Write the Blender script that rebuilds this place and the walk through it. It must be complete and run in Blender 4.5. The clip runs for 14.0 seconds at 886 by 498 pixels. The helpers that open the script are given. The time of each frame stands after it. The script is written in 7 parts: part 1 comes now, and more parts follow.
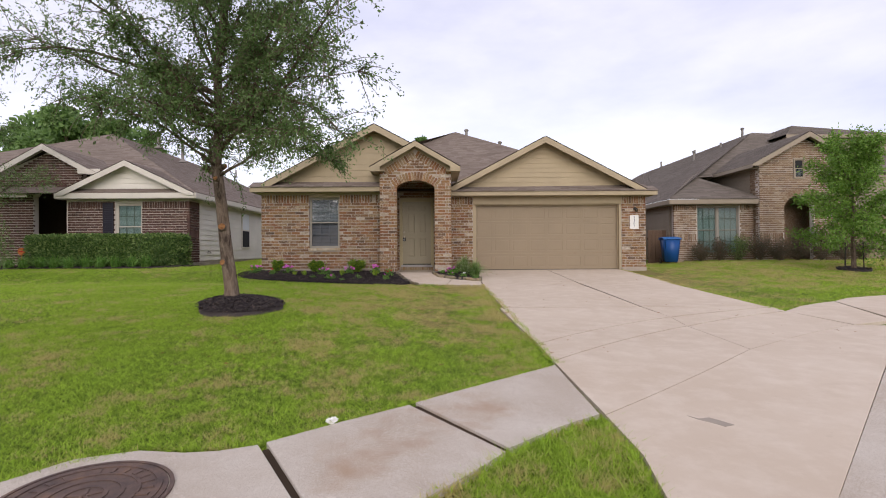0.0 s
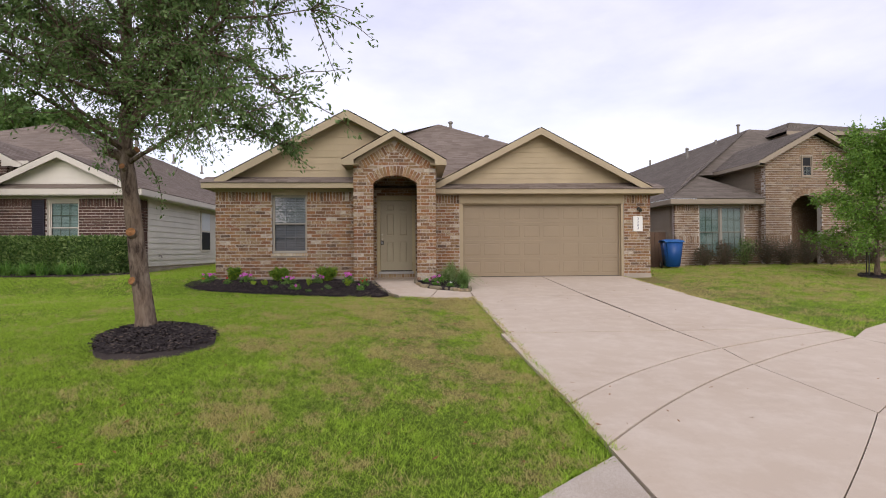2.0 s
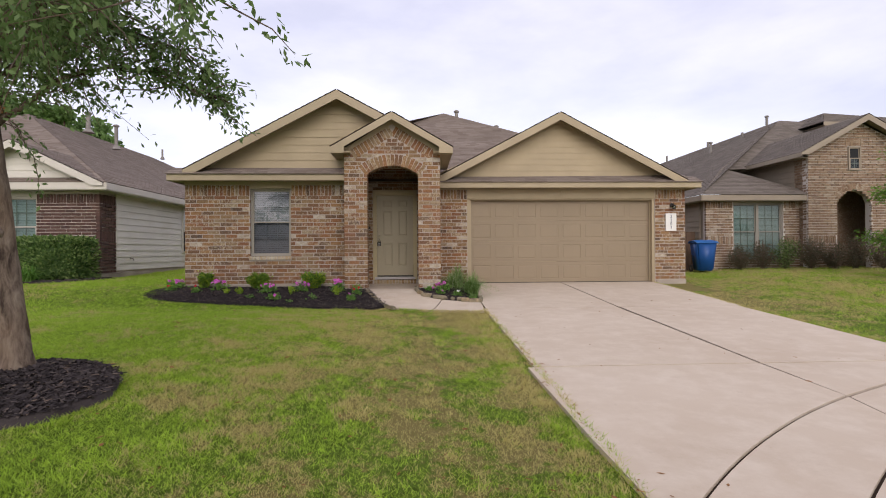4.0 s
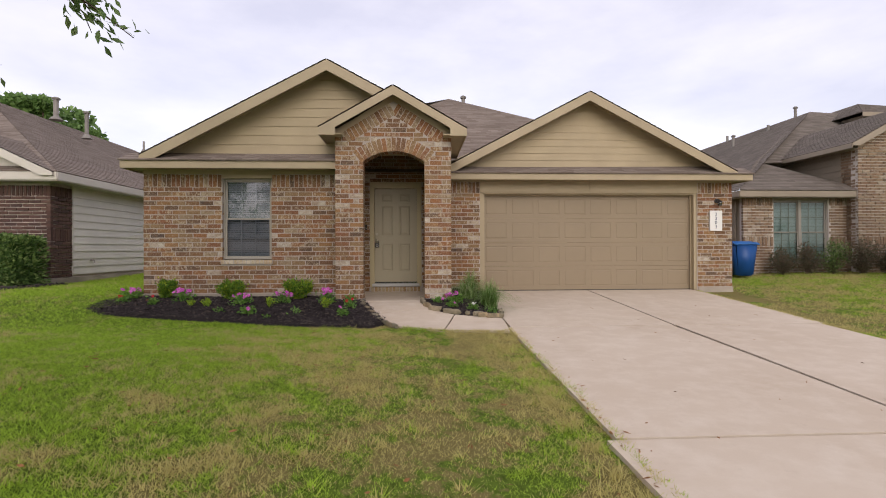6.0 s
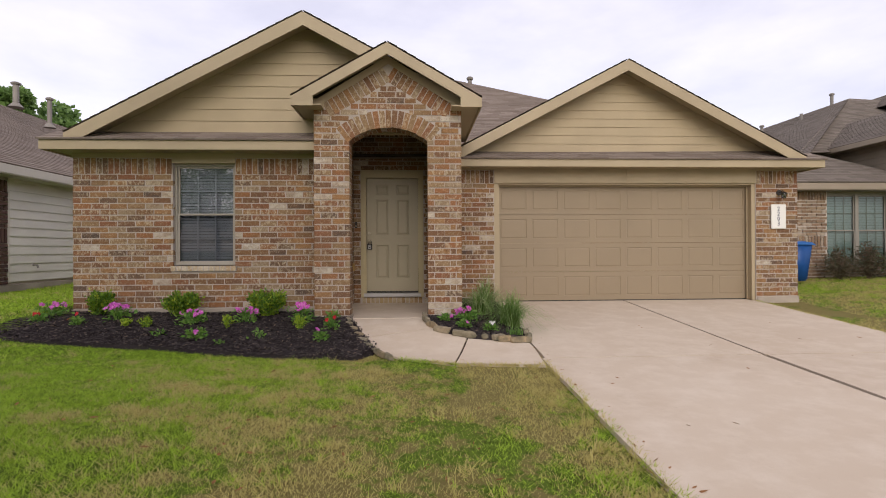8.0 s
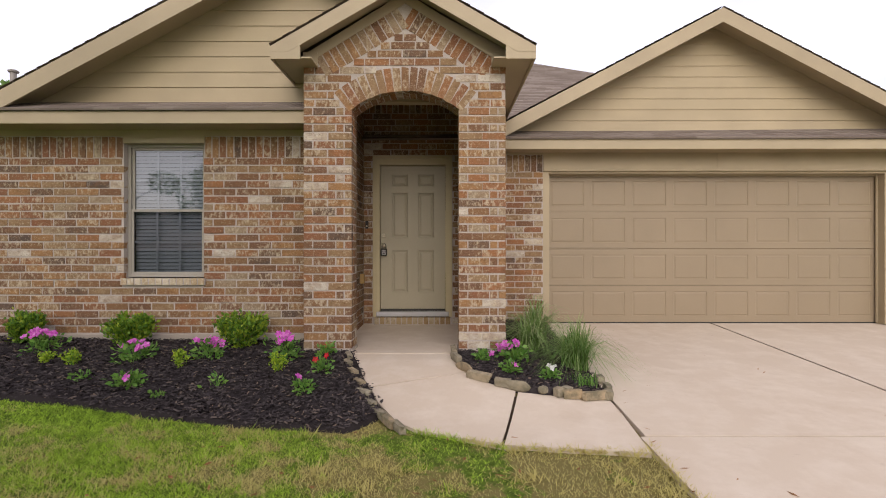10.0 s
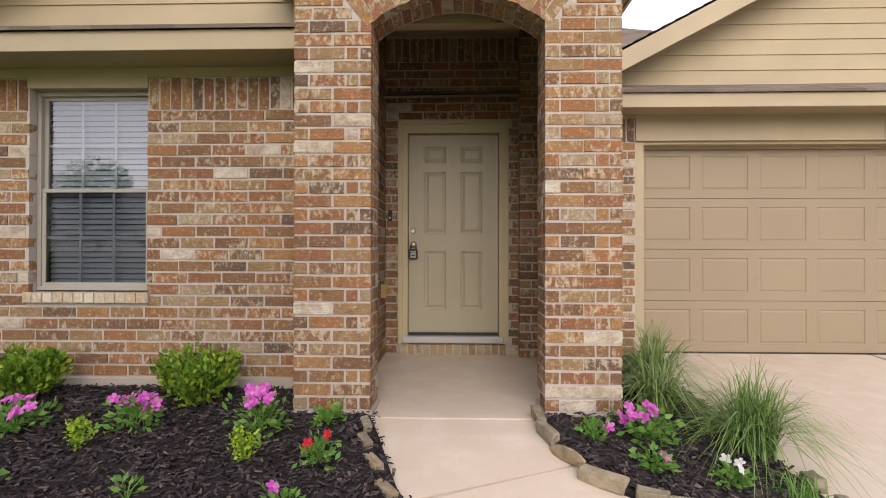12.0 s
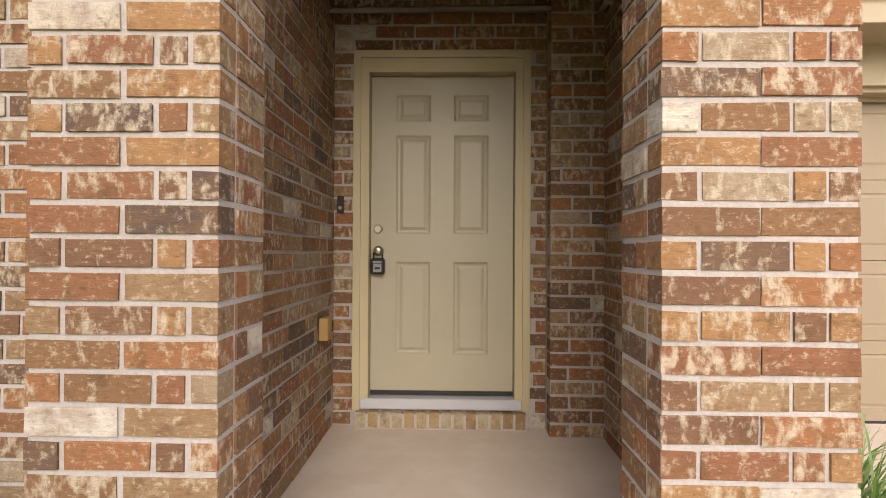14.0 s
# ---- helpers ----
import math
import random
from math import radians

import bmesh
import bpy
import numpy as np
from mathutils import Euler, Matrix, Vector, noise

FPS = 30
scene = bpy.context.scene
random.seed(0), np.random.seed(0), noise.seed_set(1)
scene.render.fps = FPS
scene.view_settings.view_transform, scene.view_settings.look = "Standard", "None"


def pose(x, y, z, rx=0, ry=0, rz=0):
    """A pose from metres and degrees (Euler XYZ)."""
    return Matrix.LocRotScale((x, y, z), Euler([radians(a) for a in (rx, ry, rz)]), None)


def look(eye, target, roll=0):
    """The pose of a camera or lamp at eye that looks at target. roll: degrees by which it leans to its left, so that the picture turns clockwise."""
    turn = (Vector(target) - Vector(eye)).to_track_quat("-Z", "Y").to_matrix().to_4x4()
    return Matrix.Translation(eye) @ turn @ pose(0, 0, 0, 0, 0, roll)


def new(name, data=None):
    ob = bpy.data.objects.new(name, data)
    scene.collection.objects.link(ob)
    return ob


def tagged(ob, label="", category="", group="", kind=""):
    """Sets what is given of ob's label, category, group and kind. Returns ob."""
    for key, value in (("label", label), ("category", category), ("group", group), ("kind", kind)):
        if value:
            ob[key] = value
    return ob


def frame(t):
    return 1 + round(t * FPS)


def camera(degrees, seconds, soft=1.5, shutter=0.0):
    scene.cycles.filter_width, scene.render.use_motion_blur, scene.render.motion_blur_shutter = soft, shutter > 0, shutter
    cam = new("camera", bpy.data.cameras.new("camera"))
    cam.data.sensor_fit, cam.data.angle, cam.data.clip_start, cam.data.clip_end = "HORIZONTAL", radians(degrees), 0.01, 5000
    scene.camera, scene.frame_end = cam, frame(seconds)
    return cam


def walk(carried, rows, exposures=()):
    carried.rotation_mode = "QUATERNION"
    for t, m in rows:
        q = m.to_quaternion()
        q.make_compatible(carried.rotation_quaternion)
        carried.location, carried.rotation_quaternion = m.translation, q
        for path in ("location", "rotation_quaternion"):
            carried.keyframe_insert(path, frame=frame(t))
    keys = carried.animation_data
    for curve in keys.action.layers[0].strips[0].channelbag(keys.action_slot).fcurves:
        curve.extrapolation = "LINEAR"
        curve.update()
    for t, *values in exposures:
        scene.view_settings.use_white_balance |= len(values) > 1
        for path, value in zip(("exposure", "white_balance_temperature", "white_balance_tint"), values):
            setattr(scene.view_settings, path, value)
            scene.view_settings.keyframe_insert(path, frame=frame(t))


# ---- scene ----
cam = camera(82.1, 14.0, 1.0)
ROWS = [
    (0, (-0.229, 4.091, 1.475), (-0.2, 6.091, 1.486), -0.4),
    (0.5, (-0.228, 4.582, 1.481), (-0.176, 6.582, 1.492), -0.5),
    (1, (-0.264, 5.034, 1.523), (-0.162, 7.031, 1.533), -0.5),
    (1.5, (-0.246, 5.53, 1.586), (-0.136, 7.526, 1.597), -0.6),
    (2, (-0.298, 5.963, 1.645), (-0.189, 7.96, 1.652), -0.4),
    (2.5, (-0.247, 6.379, 1.668), (-0.144, 8.376, 1.677), -0.3),
    (3, (-0.158, 6.832, 1.676), (-0.066, 8.83, 1.688), -0.6),
    (3.5, (-0.171, 7.315, 1.692), (-0.084, 9.314, 1.707), -0.4),
    (3.7, (-0.192, 7.51, 1.695), (-0.103, 9.508, 1.705), -0.4),
    (5.8, (-0.38, 9.472, 1.77), (-0.277, 11.469, 1.774), -0.2),
    (6, (-0.397, 9.669, 1.781), (-0.293, 11.666, 1.784), -0.2),
    (6.5, (-0.415, 10.17, 1.768), (-0.309, 12.167, 1.776), -0.2),
    (7, (-0.432, 10.655, 1.774), (-0.327, 12.652, 1.779), -0.3),
    (7.5, (-0.418, 11.121, 1.776), (-0.314, 13.119, 1.779), -0.3),
    (8, (-0.405, 11.618, 1.83), (-0.303, 13.615, 1.832), -0.3),
    (8.2, (-0.383, 11.845, 1.836), (-0.296, 13.843, 1.841), -0.3),
    (10.3, (-0.407, 13.897, 1.937), (-0.428, 15.897, 1.938), -0.0),
    (10.5, (-0.448, 14.104, 1.938), (-0.481, 16.104, 1.941), 0.0),
    (11, (-0.603, 14.583, 1.922), (-0.646, 16.582, 1.928), -0.0),
    (11.5, (-0.739, 15.089, 1.887), (-0.782, 17.088, 1.896), 0.1),
    (12, (-0.792, 15.594, 1.911), (-0.852, 17.593, 1.922), 0.1),
    (12.5, (-0.826, 16.065, 1.944), (-0.89, 18.064, 1.954), 0.0),
    (13, (-0.829, 16.578, 1.981), (-0.886, 18.578, 1.99), 0.2),
    (13.5, (-0.804, 17.062, 1.97), (-0.861, 19.061, 1.979), 0.3),
    (14, (-0.752, 17.533, 1.982), (-0.803, 19.533, 1.992), 0.3),
]
EXPOSURES = [(0, 0.06, 6500, 14), (3, 0.07, 6500, 14), (6, 0.05, 6700, 13), (8.2, 0.12, 6800, 13), (10.4, 0.42, 6700, 13), (12, 0.74, 6700, 13), (13, 0.98, 6750, 13), (14, 1.25, 6800, 13)]
walk(cam, [(t, look(eye, target, roll)) for t, eye, target, roll in ROWS], EXPOSURES)

# ---- light ----
SUN_EL, SUN_AZ = radians(26), radians(178)
world = bpy.data.worlds.new("world")
scene.world = world
world.use_nodes = True
wn, wl = world.node_tree.nodes, world.node_tree.links
wn.clear()
w_out, w_bg, w_bg2, w_mix = wn.new("ShaderNodeOutputWorld"), wn.new("ShaderNodeBackground"), wn.new("ShaderNodeBackground"), wn.new("ShaderNodeAddShader")
w_sky = wn.new("ShaderNodeTexSky")
w_sky.sky_type, w_sky.sun_disc, w_sky.sun_elevation, w_sky.sun_rotation = "NISHITA", False, SUN_EL, SUN_AZ
w_bg.inputs[1].default_value = 0.05
w_co, w_map, w_noise, w_ramp = wn.new("ShaderNodeTexCoord"), wn.new("ShaderNodeMapping"), wn.new("ShaderNodeTexNoise"), wn.new("ShaderNodeValToRGB")
w_map.inputs["Scale"].default_value = (1.2, 1.2, 3.2)
w_noise.inputs["Scale"].default_value, w_noise.inputs["Detail"].default_value, w_noise.inputs["Roughness"].default_value = 1.6, 6, 0.55
w_ramp.color_ramp.elements[0].position, w_ramp.color_ramp.elements[0].color = 0.36, (0.64, 0.62, 0.73, 1)
w_ramp.color_ramp.elements[1].position, w_ramp.color_ramp.elements[1].color = 0.66, (0.93, 0.89, 0.94, 1)
wl.new(w_co.outputs["Generated"], w_map.inputs[0])
wl.new(w_map.outputs[0], w_noise.inputs["Vector"])
wl.new(w_noise.outputs[0], w_ramp.inputs[0])
wl.new(w_ramp.outputs[0], w_bg2.inputs[0])
w_bg2.inputs[1].default_value = 0.96
wl.new(w_sky.outputs[0], w_bg.inputs[0])
wl.new(w_bg.outputs[0], w_mix.inputs[0])
wl.new(w_bg2.outputs[0], w_mix.inputs[1])
wl.new(w_mix.outputs[0], w_out.inputs[0])
sun = new("sun", bpy.data.lights.new("sun", "SUN"))
sun.data.energy, sun.data.angle, sun.data.color = 1.75, radians(48), (1, 0.95, 0.87)
sun.matrix_world = look((0, 0, 20), (0 - math.sin(SUN_AZ) * math.cos(SUN_EL), 0 - math.cos(SUN_AZ) * math.cos(SUN_EL), 20 - math.sin(SUN_EL)))
scene.view_settings.exposure = 0.0


# ---- materials ----
class Mat:
    def __init__(self, name, rough=0.8, metal=0.0, spec=0.3):
        self.m = bpy.data.materials.new(name)
        self.m.use_nodes = True
        self.n, self.l = self.m.node_tree.nodes, self.m.node_tree.links
        self.b = self.n["Principled BSDF"]
        self.b.inputs["Roughness"].default_value = rough
        self.b.inputs["Metallic"].default_value = metal
        self.b.inputs["Specular IOR Level"].default_value = spec
        self.pos = self.n.new("ShaderNodeNewGeometry").outputs["Position"]

    def put(self, s, v):
        if isinstance(v, bpy.types.NodeSocket):
            self.l.new(v, s)
        elif isinstance(v, tuple) and s.type == "RGBA":
            s.default_value = (*v[:3], 1)
        else:
            s.default_value = v

    def scaled(self, vec, sx, sy, sz, add=None):
        n = self.n.new("ShaderNodeVectorMath")
        n.operation = "MULTIPLY_ADD"
        self.put(n.inputs[0], vec)
        n.inputs[1].default_value = (sx, sy, sz)
        if add is not None:
            self.put(n.inputs[2], add)
        return n.outputs[0]

    def noise(self, scale, detail=4, rough=0.55, vec=None, distort=0.0):
        n = self.n.new("ShaderNodeTexNoise")
        self.put(n.inputs["Vector"], vec or self.pos)
        for k, v in (("Scale", scale), ("Detail", detail), ("Roughness", rough), ("Distortion", distort)):
            n.inputs[k].default_value = v
        return n.outputs[0]

    def math(self, op, a, b=0.0, c=0.0, clamp=False):
        n = self.n.new("ShaderNodeMath")
        n.operation, n.use_clamp = op, clamp
        for s, v in zip(n.inputs, (a, b, c)):
            self.put(s, v)
        return n.outputs[0]

    def ramp(self, fac, *stops, hard=False):
        n = self.n.new("ShaderNodeValToRGB")
        r = n.color_ramp
        r.interpolation = "CONSTANT" if hard else "LINEAR"
        while len(r.elements) < len(stops):
            r.elements.new(0.5)
        for e, (p, c) in zip(r.elements, stops):
            e.position, e.color = p, (*c, 1) if isinstance(c, tuple) else (c, c, c, 1)
        self.put(n.inputs[0], fac)
        return n.outputs[0]

    def mix(self, fac, a, b, mode="MIX"):
        n = self.n.new("ShaderNodeMix")
        n.data_type, n.blend_type = "RGBA", mode
        self.put(n.inputs[0], fac)
        self.put(n.inputs[6], a)
        self.put(n.inputs[7], b)
        return n.outputs[2]

    def rand(self):
        o, g = self.n.new("ShaderNodeObjectInfo").outputs["Random"], self.n.new("ShaderNodeNewGeometry").outputs["Random Per Island"]
        return self.math("FRACT", self.math("MULTIPLY_ADD", o, 3.17, self.math("MULTIPLY", g, 5.31)))

    def wall_u(self):
        n = self.n.new("ShaderNodeSeparateXYZ")
        self.put(n.inputs[0], self.pos)
        return n.outputs

    def bump(self, height, strength=0.3, dist=0.01):
        n = self.n.new("ShaderNodeBump")
        n.inputs["Strength"].default_value, n.inputs["Distance"].default_value = strength, dist
        self.put(n.inputs["Height"], height)
        self.l.new(n.outputs[0], self.b.inputs["Normal"])
        return self

    def color(self, c):
        self.put(self.b.inputs["Base Color"], c)
        return self

    def roughness(self, v):
        self.put(self.b.inputs["Roughness"], v)
        return self


def painted(name, rgb, rough=0.55, wear=0.12, spec=0.35):
    q = Mat(name, rough, spec=spec)
    big, small = q.noise(1.3, 3), q.noise(38, 5)
    dark, light = tuple(v * (1 - wear) for v in rgb), tuple(min(1, v * (1 + wear * 0.6)) for v in rgb)
    q.color(q.mix(q.math("MULTIPLY", small, 0.22), q.ramp(big, (0.3, dark), (0.7, light)), tuple(v * 0.72 for v in rgb)))
    return q.bump(small, 0.12, 0.003).m


def brick_material(name, cols, pale, blotch=1.0, warm=(0.30, 0.16, 0.065)):
    q = Mat(name, 0.88, spec=0.2)
    r = q.rand()
    off = q.n.new("ShaderNodeCombineXYZ")
    for s, k in zip(off.inputs, (37.0, 91.0, 53.0)):
        q.put(s, q.math("MULTIPLY", r, k))
    vec = q.scaled(q.pos, 1, 1, 1, off.outputs[0])
    base = q.ramp(r, *cols, hard=True)
    r2 = q.math("FRACT", q.math("MULTIPLY", r, 17.3))
    r3 = q.math("FRACT", q.math("MULTIPLY", r, 41.9))
    base = q.mix(q.math("MULTIPLY", r2, 0.25), base, warm)
    # scorched and ochre clouds
    streak = q.noise(9, 5, 0.6, q.scaled(vec, 1, 1, 1.4), 0.5)
    base = q.mix(q.ramp(streak, (0.40, 0.0), (0.62, 0.55)), base, cols[1][1])
    soot = q.noise(12.0, 4, 0.65, q.scaled(vec, 1, 1, 0.8))
    base = q.mix(q.ramp(soot, (0.56, 0.0), (0.70, 0.6)), base, tuple(v * 0.38 for v in warm))
    # cream slurry smeared in upright dabs, more of it on some bricks than on others
    dabs = q.noise(25.0, 4, 0.6, q.scaled(vec, 1.3, 1.3, 0.75), 0.2)
    much = q.math("MULTIPLY", q.math("SUBTRACT", r3, 0.5), 0.16)
    lift = q.math("MULTIPLY", q.ramp(q.math("ADD", dabs, much), (0.535, 0.0), (0.70, 0.78)), blotch)
    base = q.mix(lift, base, q.mix(q.noise(30, 3), pale, tuple(v * 0.72 for v in pale)))
    chalk = q.noise(52, 4, 0.7, q.scaled(vec, 0.8, 0.8, 1.3))
    base = q.mix(q.math("MULTIPLY", q.ramp(chalk, (0.56, 0.0), (0.70, 0.5)), blotch), base, pale)
    base = q.mix(q.ramp(chalk, (0.30, 0.55), (0.43, 0.0)), base, tuple(v * 0.36 for v in warm))
    fine = q.noise(150, 4, 0.7)
    base = q.mix(q.math("MULTIPLY", fine, 0.32), base, tuple(v * 0.45 for v in warm))
    q.color(base)
    h = q.math("ADD", q.math("MULTIPLY", q.noise(60, 5, 0.65, q.scaled(vec, 0.45, 0.45, 1.6)), 1.0), q.math("MULTIPLY", lift, 0.35))
    return q.bump(h, 0.7, 0.006).m


M = {}
M["brick"] = brick_material("brick", ((0.0, (0.275, 0.118, 0.052)), (0.14, (0.19, 0.103, 0.052)), (0.28, (0.305, 0.165, 0.073)), (0.42, (0.215, 0.088, 0.048)), (0.54, (0.14, 0.073, 0.046)),
                                      (0.67, (0.265, 0.18, 0.10)), (0.79, (0.075, 0.056, 0.050)), (0.87, (0.32, 0.26, 0.18)), (0.935, (0.56, 0.51, 0.43))), (0.60, 0.51, 0.37), 1.0, (0.235, 0.125, 0.056))
M["brick_cream"] = brick_material("brick_cream", ((0.0, (0.50, 0.42, 0.31)), (0.4, (0.42, 0.31, 0.19)), (0.7, (0.62, 0.56, 0.46))), (0.70, 0.64, 0.52), 0.9, (0.44, 0.33, 0.21))
M["brick_buff"] = brick_material("brick_buff", ((0.0, (0.36, 0.26, 0.14)), (0.4, (0.28, 0.18, 0.09)), (0.75, (0.42, 0.36, 0.26))), (0.52, 0.46, 0.34), 0.6, (0.30, 0.20, 0.10))
M["brick_dark"] = brick_material("brick_dark", ((0.0, (0.125, 0.07, 0.058)), (0.3, (0.095, 0.053, 0.045)), (0.6, (0.15, 0.088, 0.07)), (0.85, (0.07, 0.045, 0.04))), (0.20, 0.145, 0.12), 0.4, (0.11, 0.06, 0.05))
M["brick_pale"] = brick_material("brick_pale", ((0.0, (0.27, 0.175, 0.11)), (0.3, (0.22, 0.135, 0.085)), (0.55, (0.33, 0.24, 0.155)), (0.8, (0.15, 0.10, 0.07)), (0.9, (0.46, 0.39, 0.31))), (0.52, 0.45, 0.36), 0.8, (0.23, 0.15, 0.095))
q = Mat("mortar", 0.95, spec=0.1)
q.color(q.mix(q.noise(90, 4), q.ramp(q.noise(2.2, 4), (0.3, (0.43, 0.38, 0.345)), (0.7, (0.53, 0.475, 0.435))), (0.30, 0.26, 0.23)))
M["mortar"] = q.bump(q.noise(130, 5), 0.6, 0.004).m
q = Mat("mortar_grey", 0.95, spec=0.1)
q.color(q.mix(q.noise(60, 4), (0.62, 0.56, 0.51), (0.50, 0.45, 0.41)))
M["mortar_grey"] = q.m

q = Mat("concrete", 0.9, spec=0.2)
blot, mid, fine = q.noise(0.45, 5, 0.6), q.noise(3.5, 6, 0.65), q.noise(160, 4, 0.7)
c = q.ramp(blot, (0.3, (0.515, 0.42, 0.325)), (0.7, (0.59, 0.498, 0.40)))
c = q.mix(q.ramp(mid, (0.45, 0.0), (0.70, 0.5)), c, (0.68, 0.60, 0.505))
c = q.mix(q.ramp(q.noise(9, 6, 0.75), (0.62, 0.0), (0.72, 0.22)), c, (0.30, 0.24, 0.18))
c = q.mix(q.ramp(q.noise(1.3, 6, 0.7), (0.58, 0.0), (0.78, 0.30)), c, (0.36, 0.27, 0.19))
c = q.mix(q.math("MULTIPLY", fine, 0.3), c, (0.36, 0.30, 0.245))
M["concrete"] = q.color(c).bump(q.math("ADD", fine, mid), 0.25, 0.004).m
q = Mat("old_concrete", 0.95, spec=0.15)
blot, fine, grain = q.noise(1.1, 6, 0.65), q.noise(220, 3, 0.8), q.noise(60, 3, 0.7)
c = q.ramp(blot, (0.35, (0.47, 0.40, 0.33)), (0.65, (0.60, 0.545, 0.48)))
c = q.mix(q.ramp(fine, (0.50, 0.0), (0.58, 0.75)), c, (0.28, 0.23, 0.18))
c = q.mix(q.ramp(grain, (0.56, 0.0), (0.68, 0.5)), c, (0.70, 0.66, 0.60))
st = q.noise(0.8, 4, 0.6, q.scaled(q.pos, 1, 1, 1, (4.1, 2.0, 0.0)))
c = q.mix(q.ramp(st, (0.58, 0.0), (0.70, 0.55)), c, (0.33, 0.20, 0.11))
M["old_concrete"] = q.color(c).bump(q.math("ADD", fine, grain), 0.5, 0.005).m

M["footing"] = painted("footing", (0.36, 0.31, 0.26), 0.95, 0.3, 0.1)
M["joint"] = painted("joint_dirt", (0.055, 0.038, 0.026), 0.95, 0.4, 0.1)

TAN = (0.375, 0.30, 0.19)
M["tan"] = painted("tan_paint", TAN, 0.6)
M["trim"] = painted("trim_paint", (0.36, 0.29, 0.188), 0.55)
M["garage"] = painted("garage_paint", (0.257, 0.199, 0.132), 0.5, 0.06)
M["door"] = painted("door_paint", (0.365, 0.322, 0.232), 0.42, 0.05)
M["door_trim"] = painted("door_trim_paint", (0.44, 0.37, 0.225), 0.5, 0.08)
M["white_siding"] = painted("white_siding", (0.66, 0.62, 0.565), 0.6, 0.08)
M["white_trim"] = painted("white_trim", (0.58, 0.535, 0.475), 0.55, 0.08)
M["brown_siding"] = painted("brown_siding", (0.27, 0.22, 0.165), 0.65, 0.1)
M["brown_trim"] = painted("brown_trim", (0.30, 0.245, 0.185), 0.6, 0.1)
M["shutter"] = painted("shutter_paint", (0.018, 0.016, 0.028), 0.5, 0.2)
M["win_frame"] = painted("window_frame", (0.30, 0.275, 0.235), 0.45, 0.08)
M["white"] = painted("white_plastic", (0.74, 0.73, 0.70), 0.45, 0.06)
M["blind"] = painted("blind_slat", (0.60, 0.62, 0.66), 0.5, 0.05)
M["black"] = painted("black_metal", (0.025, 0.022, 0.02), 0.4, 0.2)
# Near-black paint for window interiors: their lack of light is in the colour.
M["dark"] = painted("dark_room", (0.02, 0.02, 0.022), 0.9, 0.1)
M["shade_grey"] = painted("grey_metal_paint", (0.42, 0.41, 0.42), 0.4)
M["ink"] = painted("ink", (0.07, 0.08, 0.14), 0.6, 0.05)
M["blue"] = painted("blue_plastic", (0.012, 0.075, 0.27), 0.42, 0.15)
M["blue_lid"] = painted("blue_lid", (0.02, 0.13, 0.40), 0.4, 0.12)
M["orange"] = painted("orange_sign", (0.55, 0.15, 0.03), 0.5, 0.1)
M["fence"] = painted("fence_board", (0.12, 0.075, 0.05), 0.9, 0.3)
M["galv"] = painted("vent_pipe", (0.22, 0.20, 0.18), 0.6, 0.2)
M["mat_red"] = painted("red_tube", (0.35, 0.22, 0.08), 0.6, 0.2)
q = Mat("brass", 0.32, 0.9)
M["brass"] = q.color(q.mix(q.noise(60), (0.55, 0.50, 0.40), (0.36, 0.31, 0.24))).m
q = Mat("steel", 0.3, 1.0)
M["steel"] = q.color(q.mix(q.noise(80), (0.45, 0.45, 0.46), (0.28, 0.28, 0.3))).m
q = Mat("iron", 0.7, 0.5)
q.color(q.ramp(q.noise(6, 6, 0.7), (0.35, (0.10, 0.075, 0.07)), (0.6, (0.17, 0.115, 0.095)), (0.75, (0.23, 0.14, 0.09))))
M["iron"] = q.bump(q.noise(120), 0.4, 0.003).m

q = Mat("glass", 0.03, spec=0.9)
q.b.inputs["Transmission Weight"].default_value = 0.0
g_tr, g_gl, g_mx, g_fr = q.n.new("ShaderNodeBsdfTransparent"), q.n.new("ShaderNodeBsdfGlossy"), q.n.new("ShaderNodeMixShader"), q.n.new("ShaderNodeFresnel")
g_gl.inputs["Roughness"].default_value = 0.02
g_tr.inputs[0].default_value = (0.46, 0.50, 0.56, 1)
g_fr.inputs[0].default_value = 2.3
q.l.new(g_fr.outputs[0], g_mx.inputs[0])
q.l.new(g_tr.outputs[0], g_mx.inputs[1])
q.l.new(g_gl.outputs[0], g_mx.inputs[2])
q.l.new(g_mx.outputs[0], q.n["Material Output"].inputs[0])
M["glass"] = q.m
M["glass_green"] = q.m.copy()
M["glass_green"].node_tree.nodes["Fresnel"].inputs[0].default_value = 1.6
M["glass_green"].node_tree.nodes["Transparent BSDF"].inputs[0].default_value = (0.36, 0.50, 0.46, 1)
M["screen"] = q.m.copy()
M["screen"].node_tree.nodes["Transparent BSDF"].inputs[0].default_value = (0.24, 0.26, 0.29, 1)
M["screen"].node_tree.nodes["Fresnel"].inputs[0].default_value = 1.35


